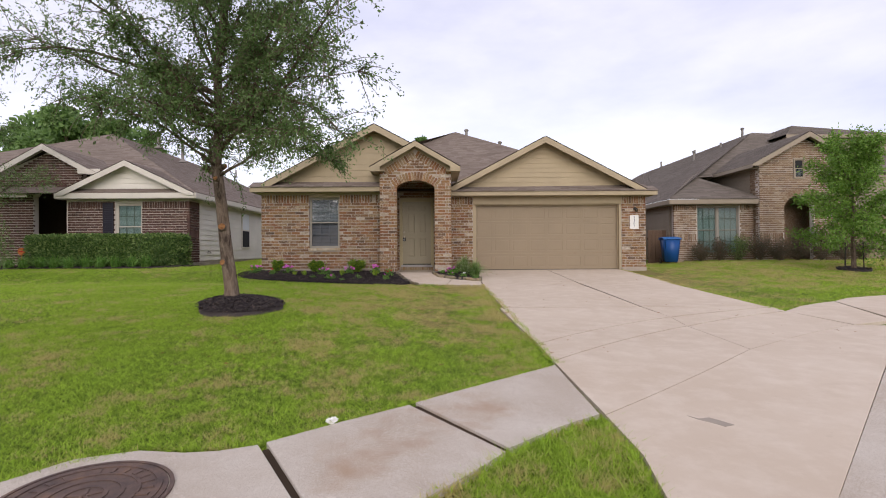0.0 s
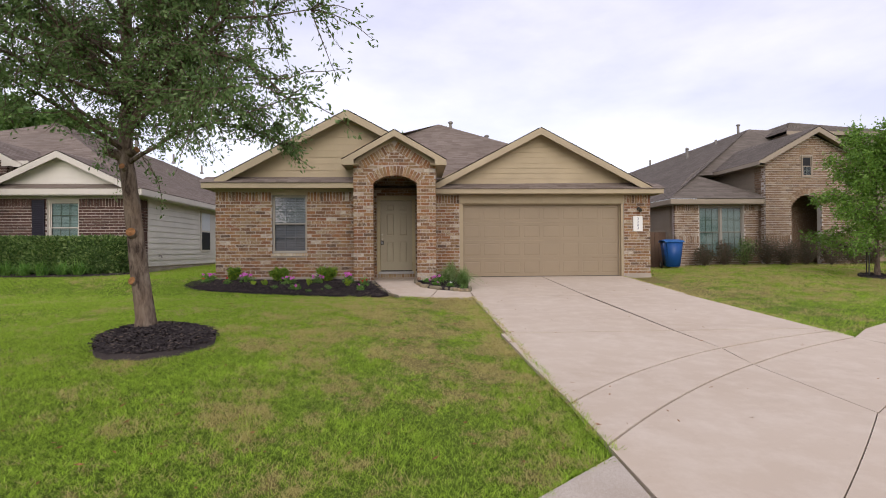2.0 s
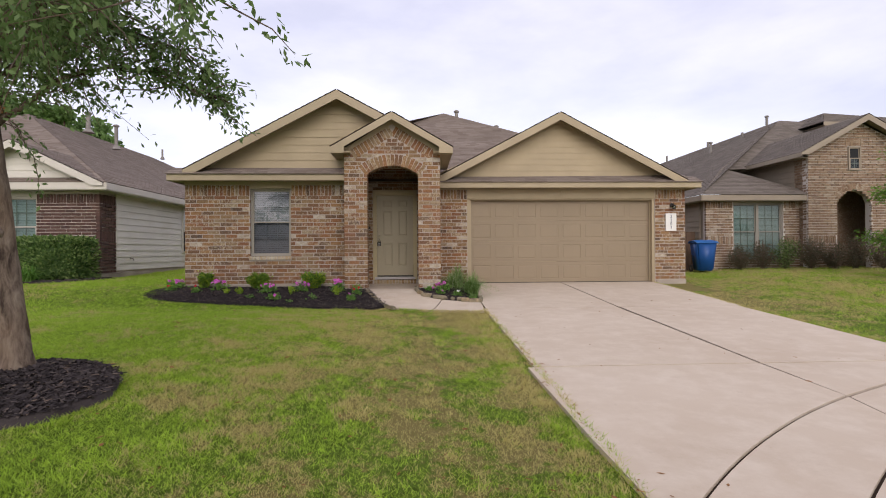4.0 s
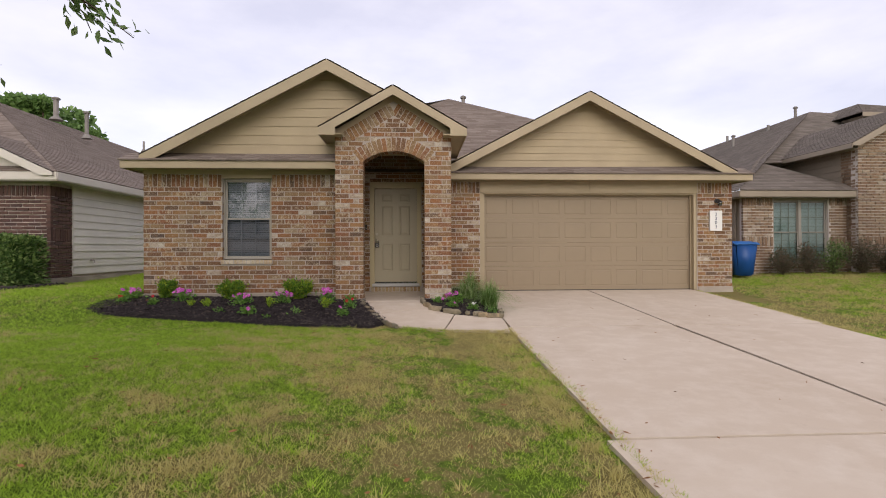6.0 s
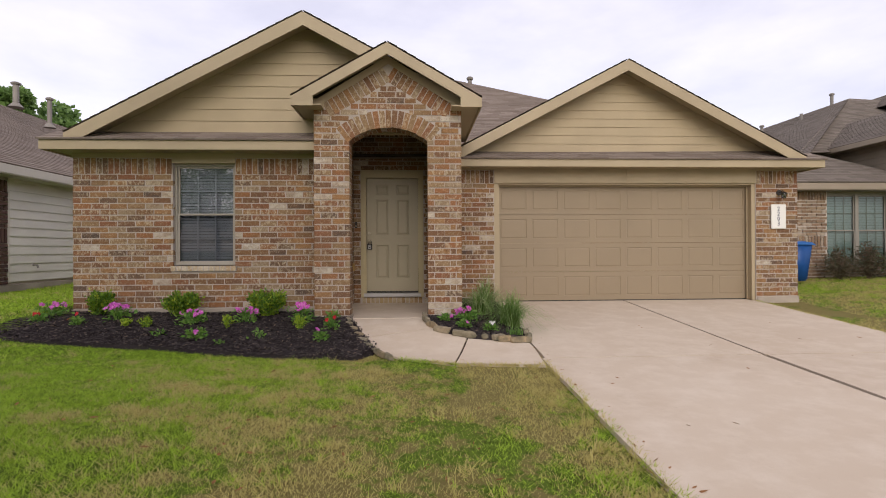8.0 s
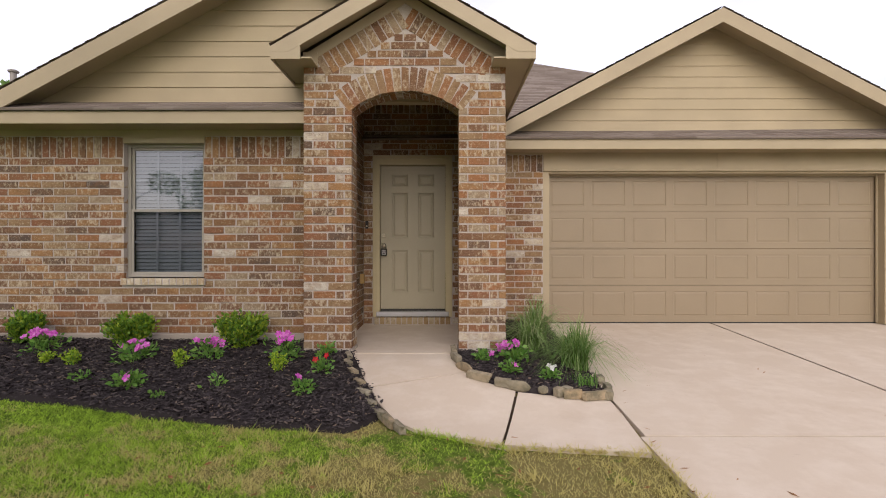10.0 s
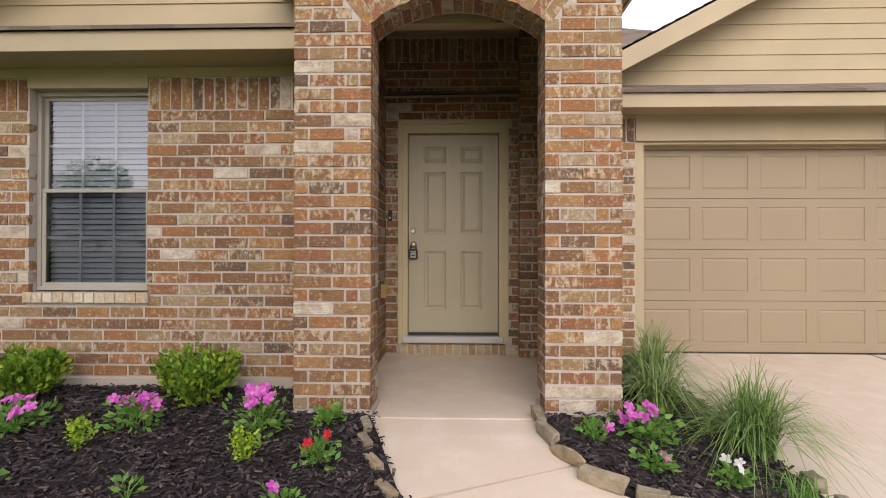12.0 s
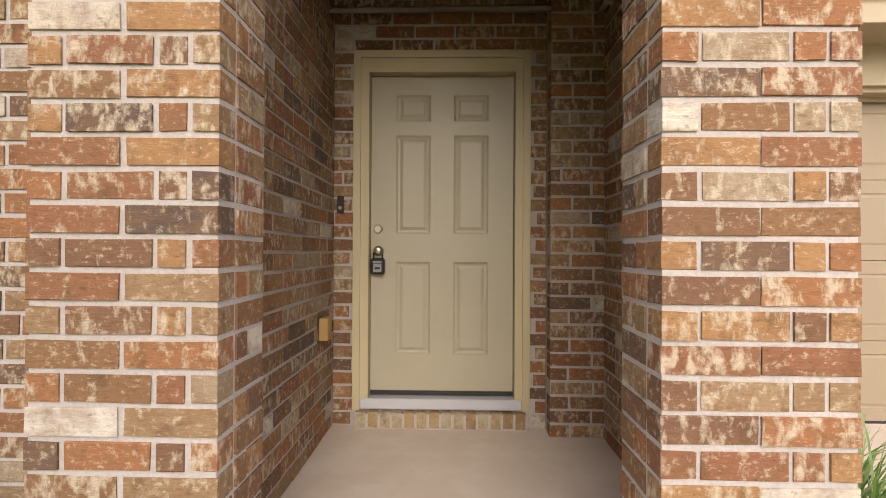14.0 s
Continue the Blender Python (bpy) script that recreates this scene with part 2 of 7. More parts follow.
def shingle_material(name, a, b, c2):
    q = Mat(name, 0.95, spec=0.12)
    u = q.wall_u()
    r = q.rand()
    comb = q.n.new("ShaderNodeCombineXYZ")
    q.put(comb.inputs[0], q.math("FLOOR", q.math("MULTIPLY", q.math("ADD", u[0], q.math("MULTIPLY", r, 5)), 3.6)))
    q.put(comb.inputs[1], q.math("FLOOR", q.math("MULTIPLY", q.math("ADD", u[1], q.math("MULTIPLY", r, 5)), 3.6)))
    q.put(comb.inputs[2], r)
    wn_ = q.n.new("ShaderNodeTexWhiteNoise")
    q.put(wn_.inputs[0], comb.outputs[0])
    col = q.ramp(wn_.outputs[0], (0.0, a), (0.5, b), (1.0, c2))
    col = q.mix(q.ramp(q.noise(0.5, 5, 0.6), (0.4, 0.0), (0.7, 0.45)), col, tuple(v * 0.62 for v in b))
    col = q.mix(q.math("MULTIPLY", q.noise(240, 3, 0.8), 0.5), col, tuple(v * 0.5 for v in a))
    return q.color(col).bump(q.noise(240, 3, 0.8), 0.5, 0.004).m


M["shingle"] = shingle_material("shingle", (0.19, 0.15, 0.125), (0.24, 0.195, 0.165), (0.29, 0.24, 0.205))
M["shingle_grey"] = shingle_material("shingle_grey", (0.15, 0.127, 0.108), (0.185, 0.157, 0.133), (0.225, 0.19, 0.167))

# lawn: green with dry patches, worn along the drive
def lawn_color(q, fresh, deep, dry, bare):
    u = q.wall_u()
    patch, fine = q.ramp(q.noise(1.5, 6, 0.72), (0.34, 0.08), (0.66, 0.86)), q.ramp(q.noise(6.0, 5, 0.72), (0.3, 0.1), (0.7, 0.9))
    near_drive = q.math("MULTIPLY", q.ramp(q.math("ABSOLUTE", q.math("SUBTRACT", q.math("DIVIDE", u[0], 10.0), 0.005)), (0.09, 0.36), (0.36, 0.0)), q.ramp(q.math("DIVIDE", u[1], 30.0), (0.27, 0.15), (0.44, 1.0)))
    front = q.math("MULTIPLY", q.ramp(q.math("DIVIDE", u[1], 30.0), (0.515, 0.0), (0.56, 0.25)), q.ramp(q.math("DIVIDE", u[0], 10.0), (-0.45, 0.0), (-0.30, 1.0)))
    side = q.math("MULTIPLY", q.ramp(q.math("DIVIDE", u[0], 20.0), (0.27, 0.0), (0.29, 0.30), (0.34, 0.20), (0.40, 0.0)), q.ramp(q.math("DIVIDE", u[1], 30.0), (0.38, 0.2), (0.48, 1.0), (0.64, 1.0), (0.74, 0.1)))
    k = q.math("ADD", q.math("ADD", patch, q.math("MULTIPLY", fine, 0.35)), q.math("ADD", near_drive, q.math("ADD", side, front)))
    r = q.rand()
    col = q.mix(q.math("ADD", q.math("MULTIPLY", r, 0.75), q.math("MULTIPLY", fine, 0.3)), deep, fresh)
    clump = q.noise(17, 4, 0.7)
    col = q.mix(q.ramp(clump, (0.50, 0.0), (0.66, 0.75)), col, tuple(min(1.0, v * 1.3) for v in fresh))
    col = q.mix(q.ramp(clump, (0.36, 0.85), (0.49, 0.0)), col, tuple(v * 0.42 for v in deep))
    tone = q.ramp(q.noise(0.25, 3), (0.35, 0.0), (0.65, 0.5))
    col = q.mix(tone, col, tuple(v * 0.8 for v in fresh))
    kr = q.math("ADD", k, q.math("MULTIPLY", q.math("SUBTRACT", q.math("FRACT", q.math("MULTIPLY", r, 7.7)), 0.5), 0.34))
    col = q.mix(q.ramp(kr, (0.76, 0.0), (0.98, 0.9)), col, dry)
    return q.mix(q.ramp(kr, (1.04, 0.0), (1.25, 0.85)), col, bare), k


q = Mat("blade", 0.65, spec=0.25)
c, _ = lawn_color(q, (0.42, 0.59, 0.065), (0.205, 0.345, 0.033), (0.54, 0.45, 0.19), (0.32, 0.21, 0.12))
q.color(c)
tr = q.n.new("ShaderNodeBsdfTranslucent")
q.put(tr.inputs[0], c)
mx = q.n.new("ShaderNodeMixShader")
mx.inputs[0].default_value = 0.4
q.l.new(q.b.outputs[0], mx.inputs[1])
q.l.new(tr.outputs[0], mx.inputs[2])
q.l.new(mx.outputs[0], q.n["Material Output"].inputs[0])
M["blade"] = q.m
q = Mat("turf", 0.95, spec=0.1)
c, k_ = lawn_color(q, (0.165, 0.25, 0.03), (0.095, 0.16, 0.02), (0.28, 0.215, 0.09), (0.24, 0.155, 0.08))
fine = q.noise(55, 5, 0.75)
q.color(q.mix(q.math("MULTIPLY", q.noise(28, 5, 0.75), 0.45), c, (0.08, 0.10, 0.025)))
M["turf"] = q.bump(fine, 0.9, 0.03).m


def leafy(name, a, b, c3, rough=0.5, spec=0.3):
    q = Mat(name, rough, spec=spec)
    r = q.rand()
    col = q.ramp(r, (0.0, a), (0.55, b), (1.0, c3))
    q.color(q.mix(q.math("MULTIPLY", q.noise(1.7, 3), 0.6), col, tuple(v * 0.6 for v in a)))
    tr = q.n.new("ShaderNodeBsdfTranslucent")
    q.put(tr.inputs[0], col)
    mx = q.n.new("ShaderNodeMixShader")
    mx.inputs[0].default_value = 0.35
    q.l.new(q.b.outputs[0], mx.inputs[1])
    q.l.new(tr.outputs[0], mx.inputs[2])
    q.l.new(mx.outputs[0], q.n["Material Output"].inputs[0])
    return q.m


M["oak"] = leafy("oak_leaf", (0.075, 0.135, 0.038), (0.145, 0.235, 0.075), (0.26, 0.355, 0.145), 0.55, 0.25)
M["young"] = leafy("young_leaf", (0.10, 0.21, 0.03), (0.19, 0.34, 0.05), (0.28, 0.44, 0.09))
# Greens lifted so that distance haze is carried in the leaf colour.
M["far_leaf"] = leafy("far_leaf", (0.11, 0.20, 0.06), (0.18, 0.30, 0.085), (0.26, 0.40, 0.13))
M["shrub"] = leafy("shrub_leaf", (0.06, 0.14, 0.02), (0.19, 0.34, 0.03), (0.46, 0.54, 0.05))
M["tip"] = leafy("boxwood_leaf", (0.17, 0.30, 0.02), (0.36, 0.52, 0.04), (0.52, 0.62, 0.06))
M["hedge"] = leafy("hedge_leaf", (0.05, 0.10, 0.028), (0.16, 0.27, 0.07), (0.38, 0.48, 0.17))
M["strap"] = leafy("strap_leaf", (0.12, 0.22, 0.05), (0.24, 0.35, 0.11), (0.55, 0.58, 0.34))
M["blade_plant"] = leafy("grassy_leaf", (0.09, 0.19, 0.04), (0.20, 0.34, 0.08), (0.46, 0.54, 0.26))
M["bush"] = leafy("bush_leaf", (0.08, 0.09, 0.05), (0.15, 0.13, 0.08), (0.25, 0.15, 0.115))
M["annual"] = leafy("annual_leaf", (0.09, 0.22, 0.04), (0.17, 0.34, 0.06), (0.27, 0.44, 0.10))
M["pink"] = leafy("pink_petal", (0.56, 0.07, 0.44), (0.72, 0.15, 0.58), (0.82, 0.34, 0.70), 0.6)
M["red"] = leafy("red_petal", (0.45, 0.01, 0.02), (0.60, 0.02, 0.03), (0.65, 0.05, 0.06), 0.6)
M["petal_white"] = leafy("white_petal", (0.7, 0.7, 0.68), (0.8, 0.8, 0.78), (0.85, 0.85, 0.83), 0.6)
q = Mat("bark", 0.95, spec=0.1)
v1 = q.noise(16, 5, 0.7, q.scaled(q.pos, 1, 1, 0.28), 0.5)
q.color(q.mix(q.ramp(q.noise(2.5, 4), (0.4, 0.0), (0.65, 0.5)), q.ramp(v1, (0.36, (0.045, 0.032, 0.026)), (0.52, (0.15, 0.115, 0.09)), (0.7, (0.24, 0.195, 0.155))), (0.20, 0.14, 0.10)))
M["bark"] = q.bump(v1, 1.0, 0.03).m
q = Mat("cut_wood", 0.85, spec=0.1)
q.color(q.ramp(q.noise(30, 4, 0.6), (0.35, (0.16, 0.075, 0.03)), (0.65, (0.34, 0.17, 0.075))))
M["cut"] = q.bump(q.noise(60), 0.5, 0.01).m
q = Mat("mulch", 0.95, spec=0.15)
r = q.rand()
q.color(q.mix(q.math("MULTIPLY", q.noise(60, 4), 0.5), q.ramp(r, (0.0, (0.022, 0.018, 0.019)), (0.6, (0.062, 0.052, 0.054)), (0.92, (0.115, 0.095, 0.09)), (1.0, (0.22, 0.16, 0.12))), (0.02, 0.014, 0.012)))
M["mulch"] = q.bump(q.noise(90, 5, 0.7), 0.8, 0.01).m
q = Mat("edging_stone", 0.92, spec=0.15)
q.color(q.mix(q.ramp(q.noise(9, 6, 0.7), (0.4, 0.0), (0.62, 0.8)), q.ramp(q.rand(), (0.0, (0.23, 0.195, 0.135)), (0.5, (0.31, 0.27, 0.20)), (1.0, (0.34, 0.25, 0.15))), (0.12, 0.11, 0.075)))
M["stone"] = q.bump(q.noise(45, 5, 0.7), 0.7, 0.01).m


# ---- shapes ----
def part(name, bm, mat, parent=None, label="", smooth=False, kind=""):
    me = bpy.data.meshes.new(name)
    bmesh.ops.recalc_face_normals(bm, faces=bm.faces)
    bm.to_mesh(me)
    bm.free()
    return link_part(name, me, mat, parent, label, smooth, kind)


def link_part(name, me, mat, parent=None, label="", smooth=False, kind=""):
    me.materials.clear()
    me.materials.append(M[mat])
    if smooth:
        me.shade_smooth()
    ob = new(name, me)
    if parent is not None:
        ob.parent = parent
    return tagged(ob, label, kind=kind)


def thing(name, label, category, group="", at=(0, 0, 0)):
    ob = new(name)
    ob.matrix_world = pose(*at)
    return tagged(ob, label, category, group)


def add_box(bm, x0, x1, y0, y1, z0, z1, m=None):
    vs = [bm.verts.new((x, y, z)) for z in (z0, z1) for y in (y0, y1) for x in (x0, x1)]
    for f in ((0, 1, 3, 2), (4, 6, 7, 5), (0, 4, 5, 1), (2, 3, 7, 6), (0, 2, 6, 4), (1, 5, 7, 3)):
        bm.faces.new([vs[i] for i in f])
    if m is not None:
        bmesh.ops.transform(bm, matrix=m, verts=vs)
    return vs


def box(x0, x1, y0, y1, z0, z1, bevel=0.0):
    bm = bmesh.new()
    add_box(bm, x0, x1, y0, y1, z0, z1)
    if bevel:
        bmesh.ops.bevel(bm, geom=bm.edges[:], offset=bevel, segments=1, affect="EDGES")
    return bm


def add_prism(bm, poly, a, b, axis="y"):
    """A flat outline in the x-z (axis y), y-z (axis x) or x-y (axis z) plane, given thickness from a to b."""
    f = {"y": lambda u, v, w: (u, w, v), "x": lambda u, v, w: (w, u, v), "z": lambda u, v, w: (u, v, w)}[axis]
    lo, hi = [bm.verts.new(f(u, v, a)) for u, v in poly], [bm.verts.new(f(u, v, b)) for u, v in poly]
    n = len(poly)
    bm.faces.new(lo), bm.faces.new(hi[::-1])
    for i in range(n):
        bm.faces.new((lo[i], lo[(i + 1) % n], hi[(i + 1) % n], hi[i]))


def prism(poly, a, b, axis="y"):
    bm = bmesh.new()
    add_prism(bm, poly, a, b, axis)
    return bm


def add_tube(bm, pts, radii, sides=8, wobble=0.0):
    rings = []
    up = Vector((0.13, 0.91, 0.2)).normalized()
    for i, p in enumerate(pts):
        p = Vector(p)
        d = (Vector(pts[min(i + 1, len(pts) - 1)]) - Vector(pts[max(i - 1, 0)]))
        d = d.normalized() if d.length > 1e-6 else Vector((0, 0, 1))
        s = d.cross(up)
        if s.length < 0.05:
            s = d.cross(Vector((1, 0, 0)))
        s.normalize()
        w = d.cross(s)
        rings.append([bm.verts.new(p + (s * math.cos(a) + w * math.sin(a)) * radii[i] * (1 + wobble * noise.noise(p * 7 + s * math.cos(a) * 2 + w * math.sin(a) * 2))) for a in [2 * math.pi * k / sides for k in range(sides)]])
    for a, b in zip(rings, rings[1:]):
        for k in range(sides):
            bm.faces.new((a[k], a[(k + 1) % sides], b[(k + 1) % sides], b[k]))
    bm.faces.new(rings[0][::-1]), bm.faces.new(rings[-1])


def tube(pts, radii, sides=12):
    bm = bmesh.new()
    add_tube(bm, pts, radii, sides)
    return bm


def raw_mesh(name, verts, faces_n, k):
    """verts (n, 3); each face takes k verts in turn."""
    me = bpy.data.meshes.new(name)
    me.vertices.add(len(verts))
    me.vertices.foreach_set("co", np.asarray(verts, np.float32).ravel())
    me.loops.add(faces_n * k)
    me.loops.foreach_set("vertex_index", np.arange(faces_n * k, dtype=np.int32))
    me.polygons.add(faces_n)
    me.polygons.foreach_set("loop_start", np.arange(0, faces_n * k, k, dtype=np.int32))
    me.update(calc_edges=True)
    return me


# ---- ground heights ----
def ramp_s(a, b, v):
    u = np.clip((np.asarray(v, float) - a) / (b - a), 0, 1)
    return u * u * (3 - 2 * u)


def drive_z(x, y):
    z = np.interp(y, (-40, 3, 9.2, 11.3, 12, 17.1, 21.1, 30, 60), (0.05, 0.13, 0.355, 0.40, 0.43, 0.64, 0.865, 1.1, 1.2))
    return z + 0.14 * ramp_s(17.2, 18.75, y) * (1 - ramp_s(0.35, 1.1, x)) * (1 - ramp_s(19.5, 22, y))


def lawn_z(x, y):
    x, y = np.asarray(x, float), np.asarray(y, float)
    return (drive_z(x, y) + 0.30 * ramp_s(1.3, -3.2, x) * ramp_s(7.5, 12, y) * (1 - ramp_s(14, 18, y)) + 0.15 * ramp_s(-3.5, -6.5, x) * ramp_s(15, 19, y)
            + 0.15 * ramp_s(7.5, 11, x) * ramp_s(16, 22, y))


def inside(px, py, poly):
    px, py = np.asarray(px), np.asarray(py)
    hit = np.zeros(px.shape, bool)
    n = len(poly)
    for i in range(n):
        (x1, y1), (x2, y2) = poly[i], poly[(i + 1) % n]
        if y1 != y2:
            hit ^= ((y1 > py) != (y2 > py)) & (px < (x2 - x1) * (py - y1) / (y2 - y1) + x1)
    return hit


def dense(poly, step=0.3):
    out = []
    for (x1, y1), (x2, y2) in zip(poly, poly[1:] + poly[:1]):
        n = max(1, int(math.hypot(x2 - x1, y2 - y1) / step))
        out += [(x1 + (x2 - x1) * i / n, y1 + (y2 - y1) * i / n) for i in range(n)]
    return out


def slab(poly, height, top=0.0, thick=0.12, step=0.35, round_edge=0.012):
    """A sheet of concrete, mulch or tar over the outline: its top follows height(x, y) + top."""
    from mathutils import geometry
    edge = dense(poly, step)
    xs, ys = [p[0] for p in edge], [p[1] for p in edge]
    gx, gy = np.meshgrid(np.arange(min(xs), max(xs), step), np.arange(min(ys), max(ys), step))
    gx, gy = gx.ravel(), gy.ravel()
    keep = inside(gx, gy, edge)
    ex, ey = np.array(xs), np.array(ys)
    inner = [(a, b) for a, b in zip(gx[keep], gy[keep]) if np.min((ex - a) ** 2 + (ey - b) ** 2) > (0.3 * step) ** 2]
    n = len(edge)
    vs, _, fs, *_ = geometry.delaunay_2d_cdt([Vector(p) for p in edge + inner], [(i, (i + 1) % n) for i in range(n)], [list(range(n))], 1, 1e-5)
    bm = bmesh.new()
    tops = [bm.verts.new((v.x, v.y, float(height(v.x, v.y)) + top)) for v in vs]
    for f in fs:
        try:
            bm.faces.new([tops[i] for i in f])
        except ValueError:
            pass
    rim = [e for e in bm.edges if len(e.link_faces) == 1]
    made = bmesh.ops.extrude_edge_only(bm, edges=rim)["geom"]
    for v in made:
        if isinstance(v, bmesh.types.BMVert):
            v.co.z -= thick
    return bm


# ---- ground, paving ----
def axis_steps(lo, hi, fine_lo, fine_hi, fine):
    a = list(np.arange(fine_lo, fine_hi + 1e-6, fine))
    step, v = fine, fine_hi
    while v < hi:
        step *= 1.35
        v += step
        a.append(v)
    step, v = fine, fine_lo
    while v > lo:
        step *= 1.35
        v -= step
        a.insert(0, v)
    return a


def build_ground():
    xs, ys = axis_steps(-900, 900, -16, 18, 0.25), axis_steps(-900, 900, 2, 26, 0.25)
    gx, gy = np.meshgrid(xs, ys)
    rng = np.random.default_rng(4)
    z = lawn_z(gx, gy) - 0.045 + rng.normal(0, 0.004, gx.shape)
    z -= 0.4 * ((gx > -1.65) & (gx < 0.24) & (gy > 18.78) & (gy < 21.5))
    me = bpy.data.meshes.new("ground")
    nx = len(xs)
    faces = [(j * nx + i, j * nx + i + 1, (j + 1) * nx + i + 1, (j + 1) * nx + i) for j in range(len(ys) - 1) for i in range(nx - 1)]
    me.from_pydata(np.stack([gx, gy, z], -1).reshape(-1, 3).tolist(), [], faces)
    link_part("ground", me, "turf", None, "mown lawn ground rising gently to the houses", True, "structure")


build_ground()


def arc_pts(a, b, c, n=14):
    """Points of the circle through a, b, c, from a to c."""
    ax, ay, bx, by, cx, cy = *a, *b, *c
    d = 2 * (ax * (by - cy) + bx * (cy - ay) + cx * (ay - by))
    ux = ((ax * ax + ay * ay) * (by - cy) + (bx * bx + by * by) * (cy - ay) + (cx * cx + cy * cy) * (ay - by)) / d
    uy = ((ax * ax + ay * ay) * (cx - bx) + (bx * bx + by * by) * (ax - cx) + (cx * cx + cy * cy) * (bx - ax)) / d
    r = math.hypot(ax - ux, ay - uy)
    t0, t1 = math.atan2(ay - uy, ax - ux), math.atan2(cy - uy, cx - ux)
    if t1 - t0 > math.pi:
        t1 -= 2 * math.pi
    if t0 - t1 > math.pi:
        t1 += 2 * math.pi
    return [(ux + r * math.cos(t0 + (t1 - t0) * i / n), uy + r * math.sin(t0 + (t1 - t0) * i / n)) for i in range(n + 1)]


G = 0.018
ARC1L, ARC1R = arc_pts((0.99, 10.12), (1.93, 11.02), (3.44, 12.01)), arc_pts((3.44, 12.01), (4.81, 12.62), (5.658, 12.919))
ARC2L, ARC2R = arc_pts((0.97, 9.26), (1.98, 10.23), (3.33, 11.26)), arc_pts((3.33, 11.26), (4.38, 11.9), (5.58, 12.48))
ARC3L, ARC3R = arc_pts((0.98, 7.72), (1.8, 8.4), (3.27, 9.72)), arc_pts((3.27, 9.72), (4.42, 10.51), (5.68, 11.26))


def shift(pts, dx, dy):
    return [(x + dx, y + dy) for x, y in pts]


drive = tagged(new("driveway"), "pale concrete driveway with tooled joints, lightly stained", "driveway", kind="structure")
SLABS = [
    [(0.99, 17.12), (3.46 - G, 17.12), (3.46 - G, 20.98), (1.01, 20.98)],
    [(3.46 + G, 17.12), (5.82, 17.12), (5.92, 20.98), (3.46 + G, 20.98)],
    [(0.975, 13.10 + G), (3.42 - G, 13.10 + G), (3.44 - G, 15.4), (3.445 - G, 17.10), (0.95, 17.10)],
    [(3.42 + G, 13.10 + G), (5.60, 13.10 + G), (5.74, 17.10), (3.475 + G, 17.10), (3.46 + G, 15.2)],
    shift(ARC1L, -0.002, G) + [(3.42 - G, 13.10 - G), (0.90, 13.10 - G)],
    shift(ARC1R, 0.006, G) + [(5.60, 13.10 - G), (3.42 + G, 13.10 - G)],
    shift(ARC2L, 0, G) + shift(ARC1L, -0.010, -G - 0.005)[::-1],
    shift(ARC2R, 0.008, G) + shift(ARC1R, 0.006, -G - 0.005)[::-1],
    shift(ARC3L, 0, 0.005) + shift(ARC2L, -0.008, -G)[::-1],
    shift(ARC3R, 0.008, 0.005) + shift(ARC2R, 0.006, -G)[::-1],
]
for s in SLABS:
    part("slab", slab(s, drive_z, 0.0, 0.12), "concrete", drive)
joints = slab([(1.01, 7.86), (5.53, 11.36), (5.579, 12.859), (5.6, 17), (5.8, 20.95), (1.1, 20.95), (1.027, 13.057)], drive_z, -0.022, 0.08)
part("joint_fill", joints, "joint", drive, "dark dirt packed in the joints")

apron = tagged(new("road"), "pale concrete cul-de-sac road with an apron joint", "road", kind="structure")
flare = [(0.96, 7.66), (0.98, 7.06), (0.88, 6.46), (0.63, 5.66), (0.28, 4.96), (-0.32, 4.26)]
part("slab", slab(shift(ARC3L, 0, -0.006) + [(4.48, 9.322), (1.63, 6.455), (0.98, 5.36), (0.63, 5.61), (0.88, 6.46), (0.98, 7.06)], drive_z, 0.0, 0.12), "concrete", apron)
part("slab", slab(shift(ARC3R, 0.01, -0.006) + [(6.48, 11.06), (9.58, 11.66), (9.58, 9.36), (4.52, 9.31)], drive_z, 0.0, 0.12), "concrete", apron)
part("slab", slab([(4.475, 9.305), (9.58, 9.34), (14, 9.3), (14, -12), (-11.92, -11.94), (-11.92, 3.26), (-1.52, 3.96), (0.23, 4.66), (0.965, 5.34), (1.62, 6.442)], drive_z, -0.004, 0.12, 0.8), "old_concrete", apron)
part("joint_fill", slab([(1.03, 7.66), (5.68, 11.16), (9.38, 11.46), (9.38, 9.06), (4.48, 9.06), (1.58, 6.26), (1.03, 6.86)], drive_z, -0.025, 0.08), "joint", apron)
part("stain", slab([(1.55, 7.68), (1.6, 7.62), (1.68, 7.64), (1.72, 7.59), (1.78, 7.5), (1.7, 7.47), (1.64, 7.55), (1.58, 7.61)], drive_z, 0.002, 0.004, 0.1), "footing", apron, "grey oil stain")

walk_l = tagged(new("pavement"), "weathered concrete pavement with exposed sand and wide joints", "pavement", kind="structure")
part("slab", slab([(0.94, 9.1), (0.41, 8.68), (-0.12, 8.26), (-0.39, 8.03), (0.21, 7.18), (0.61, 7.52), (0.94, 7.74)], drive_z, 0.0, 0.12), "old_concrete", walk_l)
part("slab", slab([(-0.44, 7.98), (-0.91, 7.63), (-1.3, 7.31), (-0.74, 6.36), (-0.29, 6.61), (-0.02, 6.89), (0.18, 7.13)], drive_z, 0.0, 0.12), "old_concrete", walk_l)
part("slab", slab([(-1.34, 7.27), (-1.55, 7.19), (-1.75, 7.17), (-2.03, 7.21), (-2.35, 7.1), (-2.53, 6.85), (-2.82, 6.56), (-2.82, 5.66), (-1.52, 5.76), (-0.78, 6.34)], drive_z, 0.0, 0.12), "old_concrete", walk_l)
